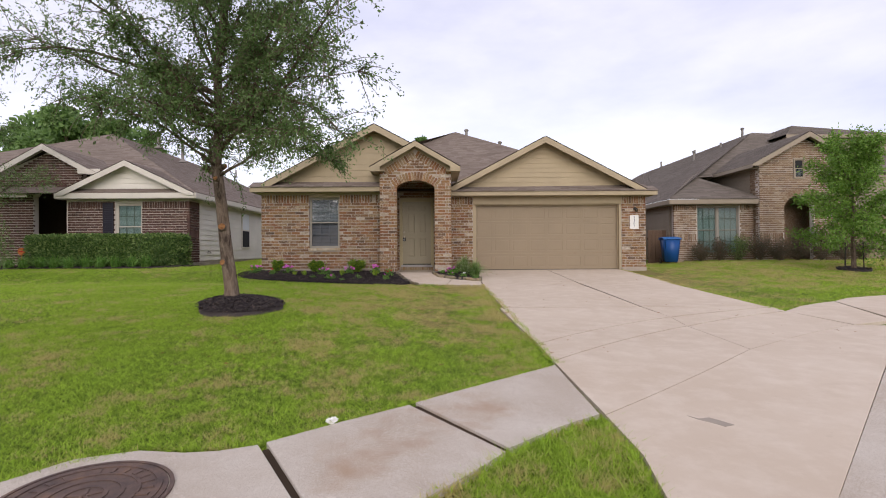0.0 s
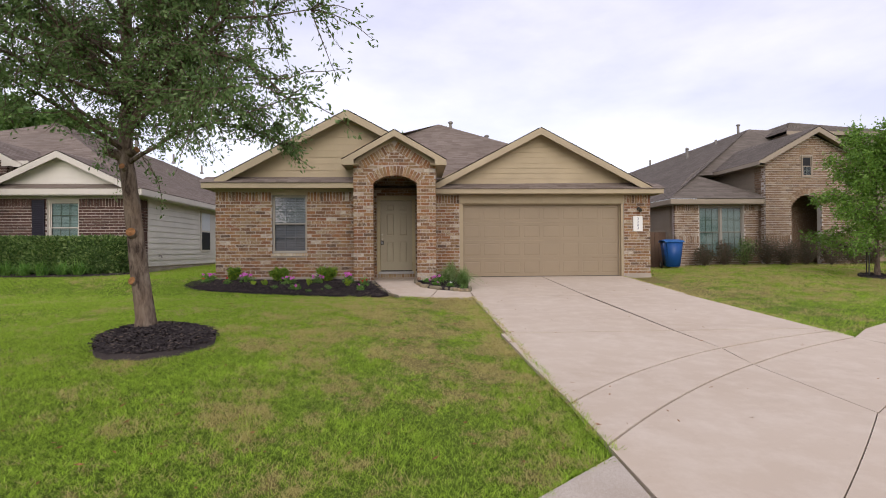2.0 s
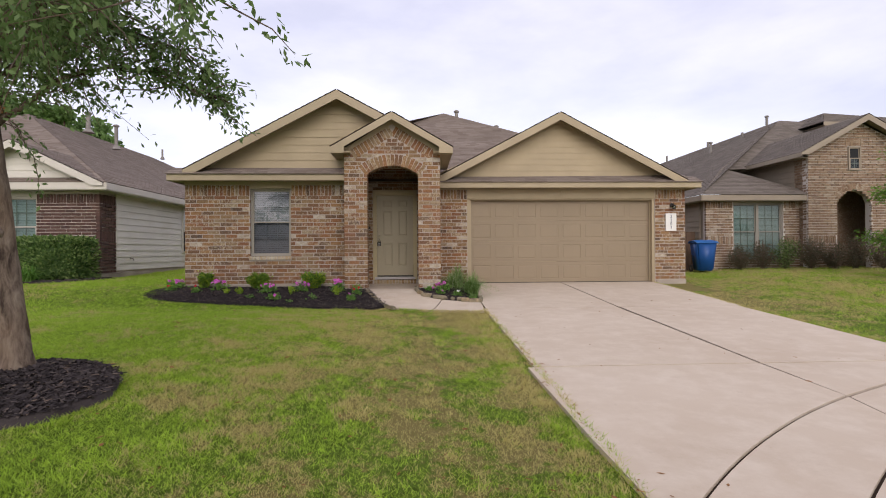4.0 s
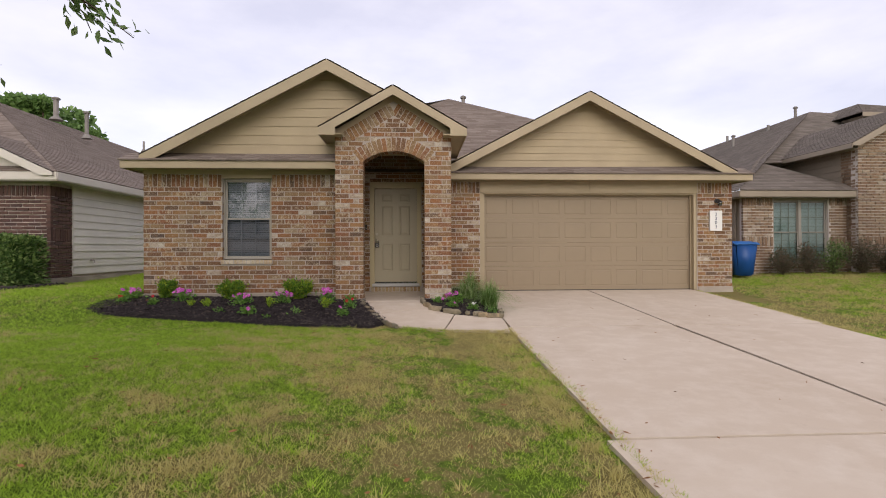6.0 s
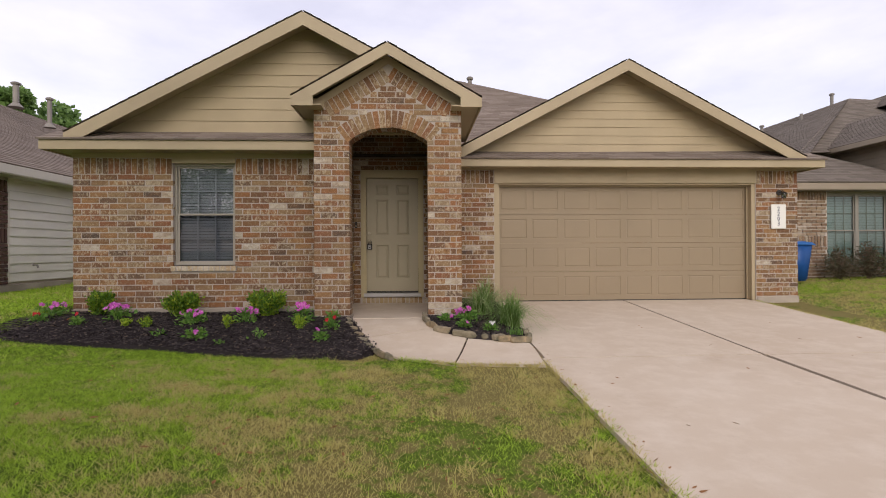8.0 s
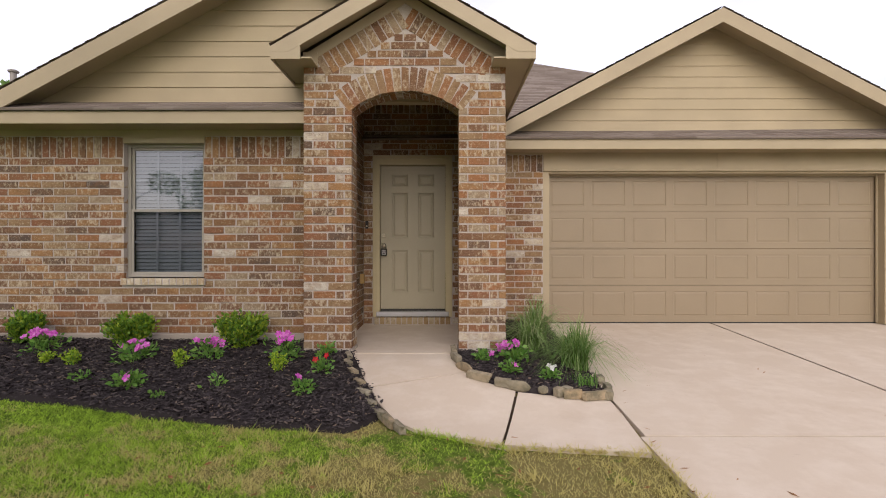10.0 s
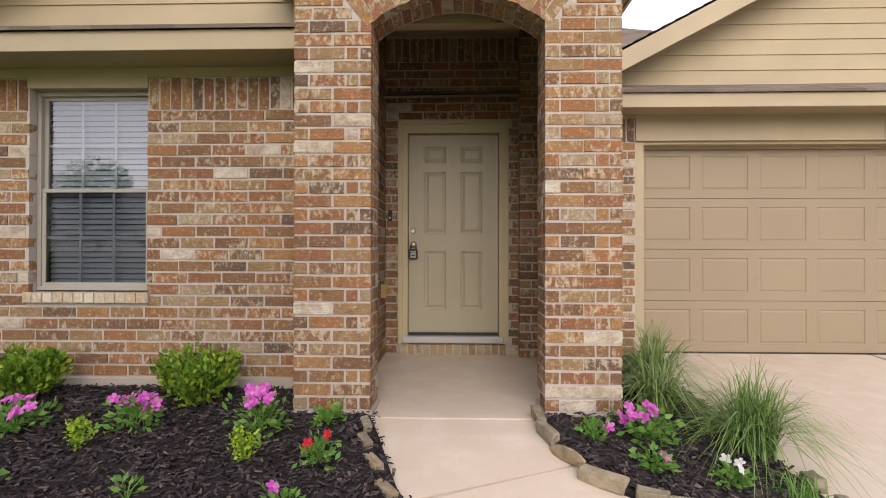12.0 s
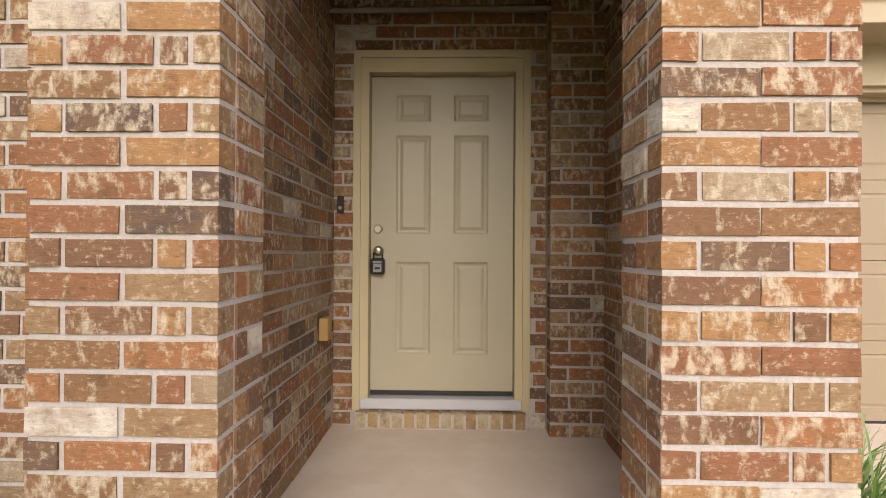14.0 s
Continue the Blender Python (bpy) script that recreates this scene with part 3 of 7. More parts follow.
part("slab", slab([(-2.87, 6.54), (-4.52, 5.96), (-6.92, 5.56), (-6.92, 4.56), (-4.42, 4.86), (-2.87, 5.61)], drive_z, 0.0, 0.12), "old_concrete", walk_l)
part("joint_fill", slab([(0.88, 8.96), (-0.42, 7.96), (-1.32, 7.21), (-2.22, 6.96), (-2.52, 5.96), (-1.52, 5.86), (-0.32, 6.66), (0.28, 7.26), (0.88, 7.76)], drive_z, -0.018, 0.08), "joint", walk_l)
walk_r = tagged(new("pavement"), "light concrete pavement curving past the next lawn", "pavement", kind="structure")
part("slab", slab([(5.59, 12.48), (6.227, 13.008), (6.861, 13.383), (7.247, 13.551), (6.58, 11.56), (5.74, 11.26)], drive_z, 0.0, 0.12), "concrete", walk_r)
part("slab", slab([(7.287, 13.57), (7.856, 13.992), (8.549, 14.237), (9.143, 14.432), (10.246, 14.334), (14, 13.9), (14, 12.3), (9.58, 12.26), (6.68, 11.62)], drive_z, 0.0, 0.12), "concrete", walk_r)


def manhole(x, y, r):
    o = thing("manhole_cover", "rusty brown cast iron manhole cover set in the pavement", "manhole cover")
    z = float(drive_z(x, y)) + 0.004
    tilt = pose(x, y, z, math.degrees(math.atan(0.037)), 0, 20)

    def disc(r0, r1, h, z0=0.0, n=48):
        bm = bmesh.new()
        rings = [[bm.verts.new((rr * math.cos(2 * math.pi * k / n), rr * math.sin(2 * math.pi * k / n), zz)) for k in range(n)] for rr, zz in ((r0, z0), (r1, z0), (r1, z0 + h), (r0, z0 + h))]
        for a, b in zip(rings, rings[1:] + rings[:1]):
            for k in range(n):
                bm.faces.new((a[k], a[(k + 1) % n], b[(k + 1) % n], b[k]))
        return bm
    bm = bmesh.new()
    bmesh.ops.create_cone(bm, cap_ends=True, segments=48, radius1=r * 0.93, radius2=r * 0.93, depth=0.02)
    plate = part("plate", bm, "iron", o)
    part("rim", disc(r * 0.95, r, 0.012), "iron", o)
    for k, (a, b) in enumerate(((0.80, 0.86), (0.58, 0.62), (0.40, 0.44), (0.22, 0.26))):
        part("ring", disc(r * a, r * b, 0.006, 0.01), "iron", o)
    for k in range(24):
        a = 2 * math.pi * k / 24
        bm = box(-0.012, 0.012, -0.025 - 0.008 * (k % 3), 0.025, 0.01, 0.016)
        bmesh.ops.transform(bm, matrix=Matrix.Rotation(a, 4, "Z") @ Matrix.Translation((0, r * 0.70, 0)), verts=bm.verts)
        part("raised_bar", bm, "iron", plate)
    for k in range(5):
        bm = box(-0.009, 0.009, 0, r * 0.19, 0.01, 0.016)
        bmesh.ops.transform(bm, matrix=Matrix.Rotation(2 * math.pi * k / 5, 4, "Z"), verts=bm.verts)
        part("star_arm", bm, "iron", plate)
    o.matrix_world = tilt


manhole(-1.98, 6.64, 0.40)
manhole(9.43, 13.6, 0.40)

# front walk
front_walk = tagged(new("front_walk"), "pale concrete front walk curving from porch to driveway", "path", kind="structure")
part("slab", slab([(-1.33, 18.745), (-1.27, 18.50), (-1.16, 18.2), (-1.04, 17.96), (-0.15, 18.27), (-0.24, 18.5), (-0.29, 18.745)], drive_z, -0.004, 0.1, 0.2), "concrete", front_walk)
part("slab", slab([(-1.03, 17.94), (-0.93, 17.68), (-0.75, 17.36), (-0.6, 17.22), (-0.3, 17.10), (-0.02, 16.99), (0.20, 17.88), (-0.02, 18.03), (-0.15, 18.26)], drive_z, -0.004, 0.1, 0.2), "concrete", front_walk)
part("slab", slab([(0.0, 16.98), (0.4, 16.93), (0.93, 16.86), (0.97, 17.5), (0.97, 17.80), (0.57, 17.80), (0.22, 17.86)], drive_z, -0.004, 0.1, 0.2), "concrete", front_walk)
part("joint_fill", slab([(-1.32, 18.768), (-1.0, 17.95), (-0.7, 17.4), (-0.05, 17.05), (0.9, 16.92), (0.95, 17.6), (0.3, 17.7), (-0.1, 18.1), (-0.30, 18.768)], drive_z, -0.02, 0.06, 0.2), "joint", front_walk)
PORCH_Z = 0.875
floor = part("floor", box(-1.60, 0.20, 18.77, 20.80, 0.60, PORCH_Z, 0.004), "concrete", None, "smooth concrete porch floor", kind="structure")


# ---- bricks ----
def brick_mesh(name, seed, size=(1, 1, 1)):
    rnd = random.Random(seed)
    bm = bmesh.new()
    add_box(bm, -0.5, 0.5, 0, 1, -0.5, 0.5)
    bm.faces.ensure_lookup_table()
    front = [f for f in bm.faces if all(v.co.y < 0.01 for v in f.verts)]
    made = bmesh.ops.inset_individual(bm, faces=front, thickness=0.03, depth=0.0)
    for v in front[0].verts:
        v.co.y -= 0.02
    for v in bm.verts:
        v.co.x += rnd.uniform(-0.010, 0.010)
        v.co.z += rnd.uniform(-0.035, 0.035)
    bmesh.ops.recalc_face_normals(bm, faces=bm.faces)
    me = bpy.data.meshes.new(name)
    bm.to_mesh(me)
    bm.free()
    return me


BRICKS = [brick_mesh("brick", k) for k in range(7)]
BRICK_RND = random.Random(11)
COURSE, LONG, JOINT = 0.085, 0.239, 0.0165


def course_fill(u0, u1, z, widths=None, offset=0.0):
    """Bricks of one course between u0 and u1: (start, end)."""
    out, u = [], u0 - offset
    k = 0
    while u < u1 - 0.02:
        w = widths[k % len(widths)] if widths else LONG
        a, b = max(u, u0), min(u + w, u1)
        if b - a > 0.035:
            out.append((a, b))
        u += w + JOINT
        k += 1
    return out


def running(u0, u1, z0, z1, holes=(), z_course=COURSE, seed=0):
    """Running bond: centres and sizes. A hole is a function of the course's height that gives the blocked (start, end), or None."""
    out = []
    n = max(1, int(round((z1 - z0) / z_course)))
    h = (z1 - z0) / n
    rnd = random.Random(seed)
    for i in range(n):
        zm = z0 + (i + 0.5) * h
        off = (0.0 if i % 2 else (LONG + JOINT) / 2) + rnd.uniform(-0.012, 0.012) + (rnd.choice((0, 0.06)) if i % 5 == 3 else 0)
        spans = [(u0, u1)]
        for f in holes:
            cut = f(zm)
            if cut is None:
                continue
            nxt = []
            for a, b in spans:
                if cut[0] > a:
                    nxt.append((a, min(b, cut[0])))
                if cut[1] < b:
                    nxt.append((max(a, cut[1]), b))
            spans = [s for s in nxt if s[1] - s[0] > 0.03]
        for a, b in spans:
            grid = course_fill(u0, u1, zm, None, off)
            for c, d in grid:
                c2, d2 = max(a, c), min(b, d)
                if d2 - c2 > 0.035:
                    out.append(((c2 + d2) / 2, zm, d2 - c2, h - JOINT, 0.0))
    return out


def soldiers(u0, u1, z0, z1, pitch=0.083):
    n = max(1, int(round((u1 - u0) / pitch)))
    p = (u1 - u0) / n
    return [(u0 + (i + 0.5) * p, (z0 + z1) / 2, p - JOINT, z1 - z0 - JOINT * 0.6, 0.0) for i in range(n)]


def lay(owner, bricks, origin, turn, mat="brick", most=300, depth=0.09, near=None, proud=0.0):
    """Lays bricks (u, z, width, height, lean) on a face: origin (x, y), turn in degrees of the face about z (0 looks to -y)."""
    face = pose(origin[0], origin[1], 0, 0, 0, turn)
    if near is not None:
        bricks = sorted(bricks, key=lambda b: (b[0] - near[0]) ** 2 + (b[1] - near[1]) ** 2)
    rest = bmesh.new()
    for k, (u, z, w, h, lean) in enumerate(bricks):
        jut = BRICK_RND.uniform(-0.003, 0.003) + proud
        me = BRICKS[BRICK_RND.randrange(7)]
        flip = BRICK_RND.choice((1, -1))
        m = face @ Matrix.Translation((u, -jut, z)) @ Matrix.Rotation(radians(lean + BRICK_RND.uniform(-0.3, 0.3)), 4, "Y") @ Matrix.Diagonal((w * flip, depth, h * flip, 1))
        if k < most:
            if not me.materials:
                me.materials.append(M["brick"])
            ob = new("brick", me)
            ob.parent = owner
            if mat != "brick":
                ob.material_slots[0].link = "OBJECT"
                ob.material_slots[0].material = M[mat]
            ob.matrix_basis = m
        else:
            n0 = len(rest.verts)
            rest.from_mesh(me)
            rest.verts.ensure_lookup_table()
            bmesh.ops.transform(rest, matrix=m, verts=rest.verts[n0:])
    if rest.verts:
        bmesh.ops.recalc_face_normals(rest, faces=rest.faces)
        for f in rest.faces:
            f.material_index = 0
        me = bpy.data.meshes.new("brickwork")
        rest.to_mesh(me)
        link_part("brickwork", me, mat, owner, "", kind="stuff")
    rest.free()


LATER = []


def brick_wall(name, label, outline, y0, y1, axis="y", mortar="mortar"):
    """The mortar core of a wall: an outline given thickness; the bricks are laid on it at the end of the file."""
    ob = tagged(new(name), label, "wall", kind="structure")
    part("mortar", prism(outline, y0, y1, axis), mortar, ob)
    return ob


# ---- the house: walls ----
IN = 0.004
SOFFIT = 3.20
WIN = (-3.985, -3.085, 1.617, 3.115)
w_front = tagged(new("wall_front"), "multicoloured orange, brown and cream brick front wall", "wall", kind="structure")
for x0, x1, z0, z1 in ((-5.40, WIN[0], 0.93, SOFFIT + 0.1), (WIN[1], -1.80, 0.93, SOFFIT + 0.1), (WIN[0], WIN[1], 0.93, WIN[2] - 0.08)):
    part("mortar", box(x0 + (IN if x0 < -5 else 0), x1, 19.28 + IN, 19.46, z0, z1), "mortar", w_front)
part("footing", box(-5.42, -1.80, 19.262, 19.46, 0.55, 0.985, 0.006), "footing", w_front, "rough concrete footing ledge")


def win_hole(z):
    return (WIN[0], WIN[1]) if z > WIN[2] - 0.08 else None


bricks = running(-5.40, -1.85, 0.99, 2.955, (win_hole,), seed=1) + soldiers(-5.40, WIN[0] - 0.005, 2.955, 3.19) + soldiers(WIN[1] + 0.005, -1.85, 2.955, 3.19)
LATER.append((w_front, bricks, (0, 19.28), 0, (-2.6, 1.9)))
lay(w_front, soldiers(WIN[0] - 0.02, WIN[1] + 0.02, WIN[2] - 0.088, WIN[2] - 0.006, 0.079), (0, 19.245), 0, "brick_cream")

part("wall_side", box(-5.40 + IN, -5.25, 19.46, 33, 0.5, 3.4), "tan", None, "tan side wall of the house", kind="structure")
part("wall_back", box(-5.25, 6.60, 32.9, 33.05, 0.5, 3.4), "tan", None, "tan back wall of the house", kind="structure")

part("sill_bed", box(WIN[0] - 0.02, WIN[1] + 0.02, 19.251, 19.40, WIN[2] - 0.086, WIN[2] - 0.012), "mortar", w_front)

# porch
PX0, PX1, PY = -1.835, 0.228, 18.79
OX0, OX1, SPRING, RISE = -1.345, -0.25, 3.36, 0.19
OMID, HALF = (OX0 + OX1) / 2, (OX1 - OX0) / 2
RAD = (HALF * HALF + RISE * RISE) / (2 * RISE)
CZ = SPRING + RISE - RAD
ANG = math.asin(HALF / RAD)
PEAK = 4.46


def arch_line(r, n=16, a=ANG):
    return [(OMID + r * math.sin(-a + 2 * a * i / n), CZ + r * math.cos(-a + 2 * a * i / n)) for i in range(n + 1)]


porch = tagged(new("wall_porch"), "brick porch front with two piers, a segmental arch and a gabled top", "wall", kind="structure")
bm = prism([(PX0 + IN, 0.62), (OX0 - IN, 0.62)] + arch_line(RAD + IN) + [(OX1 + IN, 0.62), (PX1 - IN, 0.62), (PX1 - IN, 3.84), (OMID, PEAK - 0.01), (PX0 + IN, 3.84)], PY + IN, PY + 0.30)
part("mortar", bm, "mortar", porch)
part("footing", box(PX0 - 0.012, OX0 + 0.012, PY - 0.012, PY + 0.31, 0.55, 0.905, 0.008), "footing", porch, "rough concrete base of the pier")
part("footing", box(OX1 - 0.012, PX1 + 0.012, PY - 0.012, PY + 0.31, 0.55, 0.905, 0.008), "footing", porch, "rough concrete base of the pier")


def pier(u0, u1, flip):
    out = []
    n = int(round((SPRING + 0.02 - 0.91) / COURSE))
    h = (SPRING + 0.02 - 0.91) / n
    for i in range(n):
        zm = 0.91 + (i + 0.5) * h
        w = [0.085, 0.218, 0.070, 0.067] if i % 2 == 0 else [0.236, 0.236]
        if flip and i % 2 == 0:
            w = [0.086, 0.208, 0.074, 0.072]
        g = (u1 - u0 - sum(w)) / (len(w) - 1)
        u = u0
        for x in w:
            out.append((u + x / 2, zm, x, h - JOINT, 0.0))
            u += x + g
    return out, h


pl, ph = pier(PX0, OX0, False)
pr, _ = pier(OX1, PX1, True)
OUTER = RAD + 0.245
SPR_OUT = ANG + 0.04


def arch_hole(z):
    dz = z - CZ
    if dz >= OUTER:
        return None
    half = math.sqrt(OUTER * OUTER - dz * dz)
    limit = abs(math.tan(SPR_OUT)) * max(dz, 0.01)
    half = min(half, limit) if dz > 0 else HALF
    return (OMID - max(half, HALF if z < SPRING + 0.02 else 0) - 0.01, OMID + max(half, HALF if z < SPRING + 0.02 else 0) + 0.01)


def rake_hole_factory(sign, inset):
    def f(z):
        half = (PEAK - z) / (PEAK - 3.84) * (PX1 - OMID)
        cut = half - inset
        return (OMID + cut, 99) if sign > 0 else (-99, OMID - cut)
    return f


SL = math.atan((PEAK - 3.84) / (PX1 - OMID))
upper = running(PX0, PX1, SPRING + 0.02, 3.80, (arch_hole,), seed=5) + running(PX0, PX1, 3.80, 4.30, (arch_hole, rake_hole_factory(1, 0.50), rake_hole_factory(-1, 0.50)), seed=6)
vous = []
nv = 17
for i in range(nv):
    a = -SPR_OUT + 2 * SPR_OUT * (i + 0.5) / nv
    r = RAD + 0.118
    w = 2 * SPR_OUT / nv * r - 0.011
    vous.append((OMID + r * math.sin(a), CZ + r * math.cos(a), w, 0.236, math.degrees(a)))
rake = []
length = math.hypot(PX1 - OMID, PEAK - 3.84)
for side in (-1, 1):
    for i in range(13):
        s = 0.055 + i * 0.083
        if s > length - 0.13:
            continue
        px = OMID + side * (s * math.cos(SL) + 0.0)
        pz = PEAK - s * math.sin(SL)
        px -= side * math.sin(SL) * 0.125
        pz -= math.cos(SL) * 0.125
        if (px - OMID) * side < 0.035:
            continue
        rake.append((px, pz, 0.07, 0.225, side * math.degrees(SL)))
LATER.append((porch, pl + pr, (0, PY), 0, (-0.7, 1.9)))
LATER.append((porch, upper + vous + rake, (0, PY), 0, (-0.8, 3.6), 0))
# inner and outer faces of the piers
def pier_side(y_end, odd):
    out = []
    for i in range(int(round((SPRING + 0.02 - 0.91) / ph))):
        zm = 0.91 + (i + 0.5) * ph
        if i % 2 == odd:
            out.append((0.103 + 0.094, zm, 0.185, ph - JOINT, 0.0))
        else:
            out += [(0.103 + 0.035, zm, 0.066, ph - JOINT, 0.0), (0.103 + 0.135, zm, 0.108, ph - JOINT, 0.0)]
    return out


LATER.append((porch, pier_side(0.3, 0), (OX0, PY), 90, None))
LATER.append((porch, [(-u, z, w, h, l) for u, z, w, h, l in pier_side(0.3, 1)], (OX1, PY), -90, None))
intr = []
for i in range(nv):
    a = -ANG + 2 * ANG * (i + 0.5) / nv
    r = RAD + 0.005
    bm_w = 2 * ANG / nv * r - 0.012
    intr.append((OMID + r * math.sin(a), CZ + r * math.cos(a), bm_w, a))
INTRADOS = intr

# porch interior walls
DW_Y = 20.75
DX0, DX1, DTOP = -1.40, -0.29, 3.245
w_left_in = tagged(new("wall_porch_side"), "brick side wall inside the porch", "wall", kind="structure")
part("mortar", box(-1.66, -1.53 - IN, PY + 0.30, DW_Y + 0.15, 0.62, 4.12), "mortar", w_left_in)
LATER.append((w_left_in, running(0.26, DW_Y - PY - 0.005, PORCH_Z, 4.09, seed=8), (-1.53, PY), 90, (1.2, 1.9)))
part("return", box(-1.66, OX0 - 0.02, PY + 0.295, PY + 0.33, 0.62, 4.0), "mortar", w_left_in)
w_door = tagged(new("wall_entry"), "brick entry wall round the front door", "wall", kind="structure")
for x0, x1, z0, z1 in ((-1.53, DX0, 0.8, 4.12), (DX1, -0.16, 0.8, 4.12), (DX0, DX1, DTOP, 4.12), (DX0, DX1, 0.8, 0.98)):
    part("mortar", box(x0, x1, DW_Y + IN, DW_Y + 0.15, z0, z1), "mortar", w_door)


def door_hole(z):
    return (DX0 - 0.008, DX1 + 0.008) if z < DTOP else None


LATER.append((w_door, running(-1.53, -0.16, PORCH_Z + 0.005, 3.84, (door_hole,), seed=9) + soldiers(-1.53, -0.16, 3.84, 4.08), (0, DW_Y), 0, (-0.8, 2)))
lay(w_door, soldiers(DX0 + 0.02, DX1 - 0.02, PORCH_Z + 0.005, 0.985, 0.079), (0, DW_Y - 0.06), 0, "brick_buff")
part("sill_bed", box(DX0 + 0.02, DX1 - 0.02, DW_Y - 0.055, DW_Y + 0.02, PORCH_Z - 0.02, 0.97), "mortar", w_door)
JOG = 20.58
w_jog = tagged(new("wall_porch_return"), "brick return beside the entry", "wall", kind="structure")
part("mortar", box(-0.19 + IN, 0.21, JOG + IN, DW_Y + 0.15, 0.8, 4.12), "mortar", w_jog)
LATER.append((w_jog, running(-0.19, 0.13, PORCH_Z, 4.09, seed=12), (0, JOG), 0, (0, 1.9)))
w_right_in = tagged(new("wall_porch_side"), "brick side wall of the porch toward the garage", "wall", kind="structure")
part("mortar", box(0.13 + IN, PX1 - IN, PY + 0.30, 20.80, 0.62, 4.12), "mortar", w_right_in)
LATER.append((w_right_in, running(0.10, 2.0, 0.80, 3.60, seed=13), (PX1, PY), 90, (1, 1.9)))
LATER.append((w_right_in, [(-u, z, w, h, l) for u, z, w, h, l in running(0.31, 1.79, PORCH_Z, 3.9, seed=14)], (0.13, PY), -90, None))
part("ceiling", box(-1.60, 0.20, PY + 0.30, DW_Y + 0.1, 4.10, 4.14), "trim", None, "painted porch ceiling", kind="structure")

# garage front
GY = 20.80
GX0, GX1 = 1.00, 5.91
w_gar = tagged(new("wall_garage"), "multicoloured brick wall beside the garage door", "wall", kind="structure")
part("mortar", box(PX1, GX0, GY + IN, GY + 0.18, 0.6, 3.32), "mortar", w_gar)
part("mortar", box(GX1, 6.72 - IN, GY + IN, GY + 0.18, 0.6, 3.32), "mortar", w_gar)
part("footing", box(GX1 + 0.02, 6.735, GY - 0.015, GY + 0.2, 0.5, 0.925, 0.006), "footing", w_gar, "concrete footing ledge")
LATER.append((w_gar, running(PX1, GX0 - 0.005, 0.87, 3.025, seed=15) + soldiers(PX1, GX0 - 0.005, 3.025, 3.265)
              + running(GX1 + 0.01, 6.72, 0.93, 3.025, seed=16) + soldiers(GX1 + 0.01, 6.72, 3.025, 3.265), (0, GY), 0, (1, 2)))
w_gside = part("wall_side", box(6.58, 6.72 - IN, GY + 0.18, 33, 0.5, 3.4), "brick", None, "side wall of the garage", kind="structure")


# ---- trim and doors ----
def trim(name, bm, mat="trim", label="", parent=None):
    return part(name, bm, mat, parent, label or ("" if parent else "tan painted trim board"), kind="" if parent else "structure")


def window(name, label, x0, x1, z0, z1, y, mat, sashes=1, cols=3, rows=2, recess=0.07, blinds=True, fr=0.045, glass="glass"):
    """A single-hung window whose face looks to -y; y is the wall's face."""
    o = tagged(new(name), label, "window", kind="structure")
    yf = y + recess
    bm = bmesh.new()
    add_box(bm, x0, x0 + fr, yf, yf + 0.08, z0, z1), add_box(bm, x1 - fr, x1, yf, yf + 0.08, z0, z1)
    add_box(bm, x0 + fr, x1 - fr, yf, yf + 0.08, z1 - fr, z1), add_box(bm, x0 + fr, x1 - fr, yf - 0.01, yf + 0.08, z0, z0 + fr)
    part("frame", bm, mat, o)
    w = (x1 - x0) / sashes
    for s in range(sashes):
        a, b = x0 + s * w + fr, x0 + (s + 1) * w - fr
        if s:
            part("mullion", box(a - 2 * fr, a, yf - 0.008, yf + 0.08, z0 + fr, z1 - fr), mat, o)
        zm = (z0 + z1) / 2
        for k, (za, zb, dy) in enumerate(((z0 + fr, zm + 0.018, 0.012), (zm - 0.018, z1 - fr, 0.034))):
            bm = bmesh.new()
            t = 0.028
            for q4 in ((a, a + t, za, zb), (b - t, b, za, zb), (a + t, b - t, za, za + t), (a + t, b - t, zb - t, zb)):
                add_box(bm, q4[0], q4[1], yf + dy, yf + dy + 0.022, q4[2], q4[3])
            sash = part("sash", bm, mat, o)
            bm = bmesh.new()
            for c in range(1, cols):
                xx = a + t + (b - a - 2 * t) * c / cols
                add_box(bm, xx - 0.010, xx + 0.010, yf + dy + 0.014, yf + dy + 0.02, za + t, zb - t)
            for r_ in range(1, rows):
                zz = za + t + (zb - za - 2 * t) * r_ / rows
                add_box(bm, a + t, b - t, yf + dy + 0.0135, yf + dy + 0.0205, zz - 0.010, zz + 0.010)
            if cols > 1 or rows > 1:
                part("glazing_bars", bm, "win_frame" if glass != "glass" else "blind", sash)
            me = bpy.data.meshes.new("pane")
            me.from_pydata([(a + t, yf + dy + 0.009, za + t), (b - t, yf + dy + 0.009, za + t), (b - t, yf + dy + 0.009, zb - t), (a + t, yf + dy + 0.009, zb - t)], [], [(0, 1, 2, 3)])
            link_part("pane", me, ("screen" if k == 0 else "glass") if glass == "glass" else glass, sash).visible_shadow = False
        if blinds:
            bm = bmesh.new()
            zz = z0 + fr + 0.03
            while zz < z1 - fr - 0.02:
                add_box(bm, a + 0.005, b - 0.005, -0.021, 0.021, -0.0012, 0.0012, Matrix.Translation((0, yf + 0.092, zz)) @ Matrix.Rotation(radians(64), 4, "X"))
                zz += 0.042
            part("blind", bm, "blind", o, "white slatted blind")
    # A solid near-black box; the darkness of the unlit interior is its paint.
    part("room", box(x0 + 0.005, x1 - 0.005, yf + 0.16, yf + 0.30, z0 + 0.005, z1 - 0.005), "dark", o, "near-black backing painted as the unlit interior")
    return o


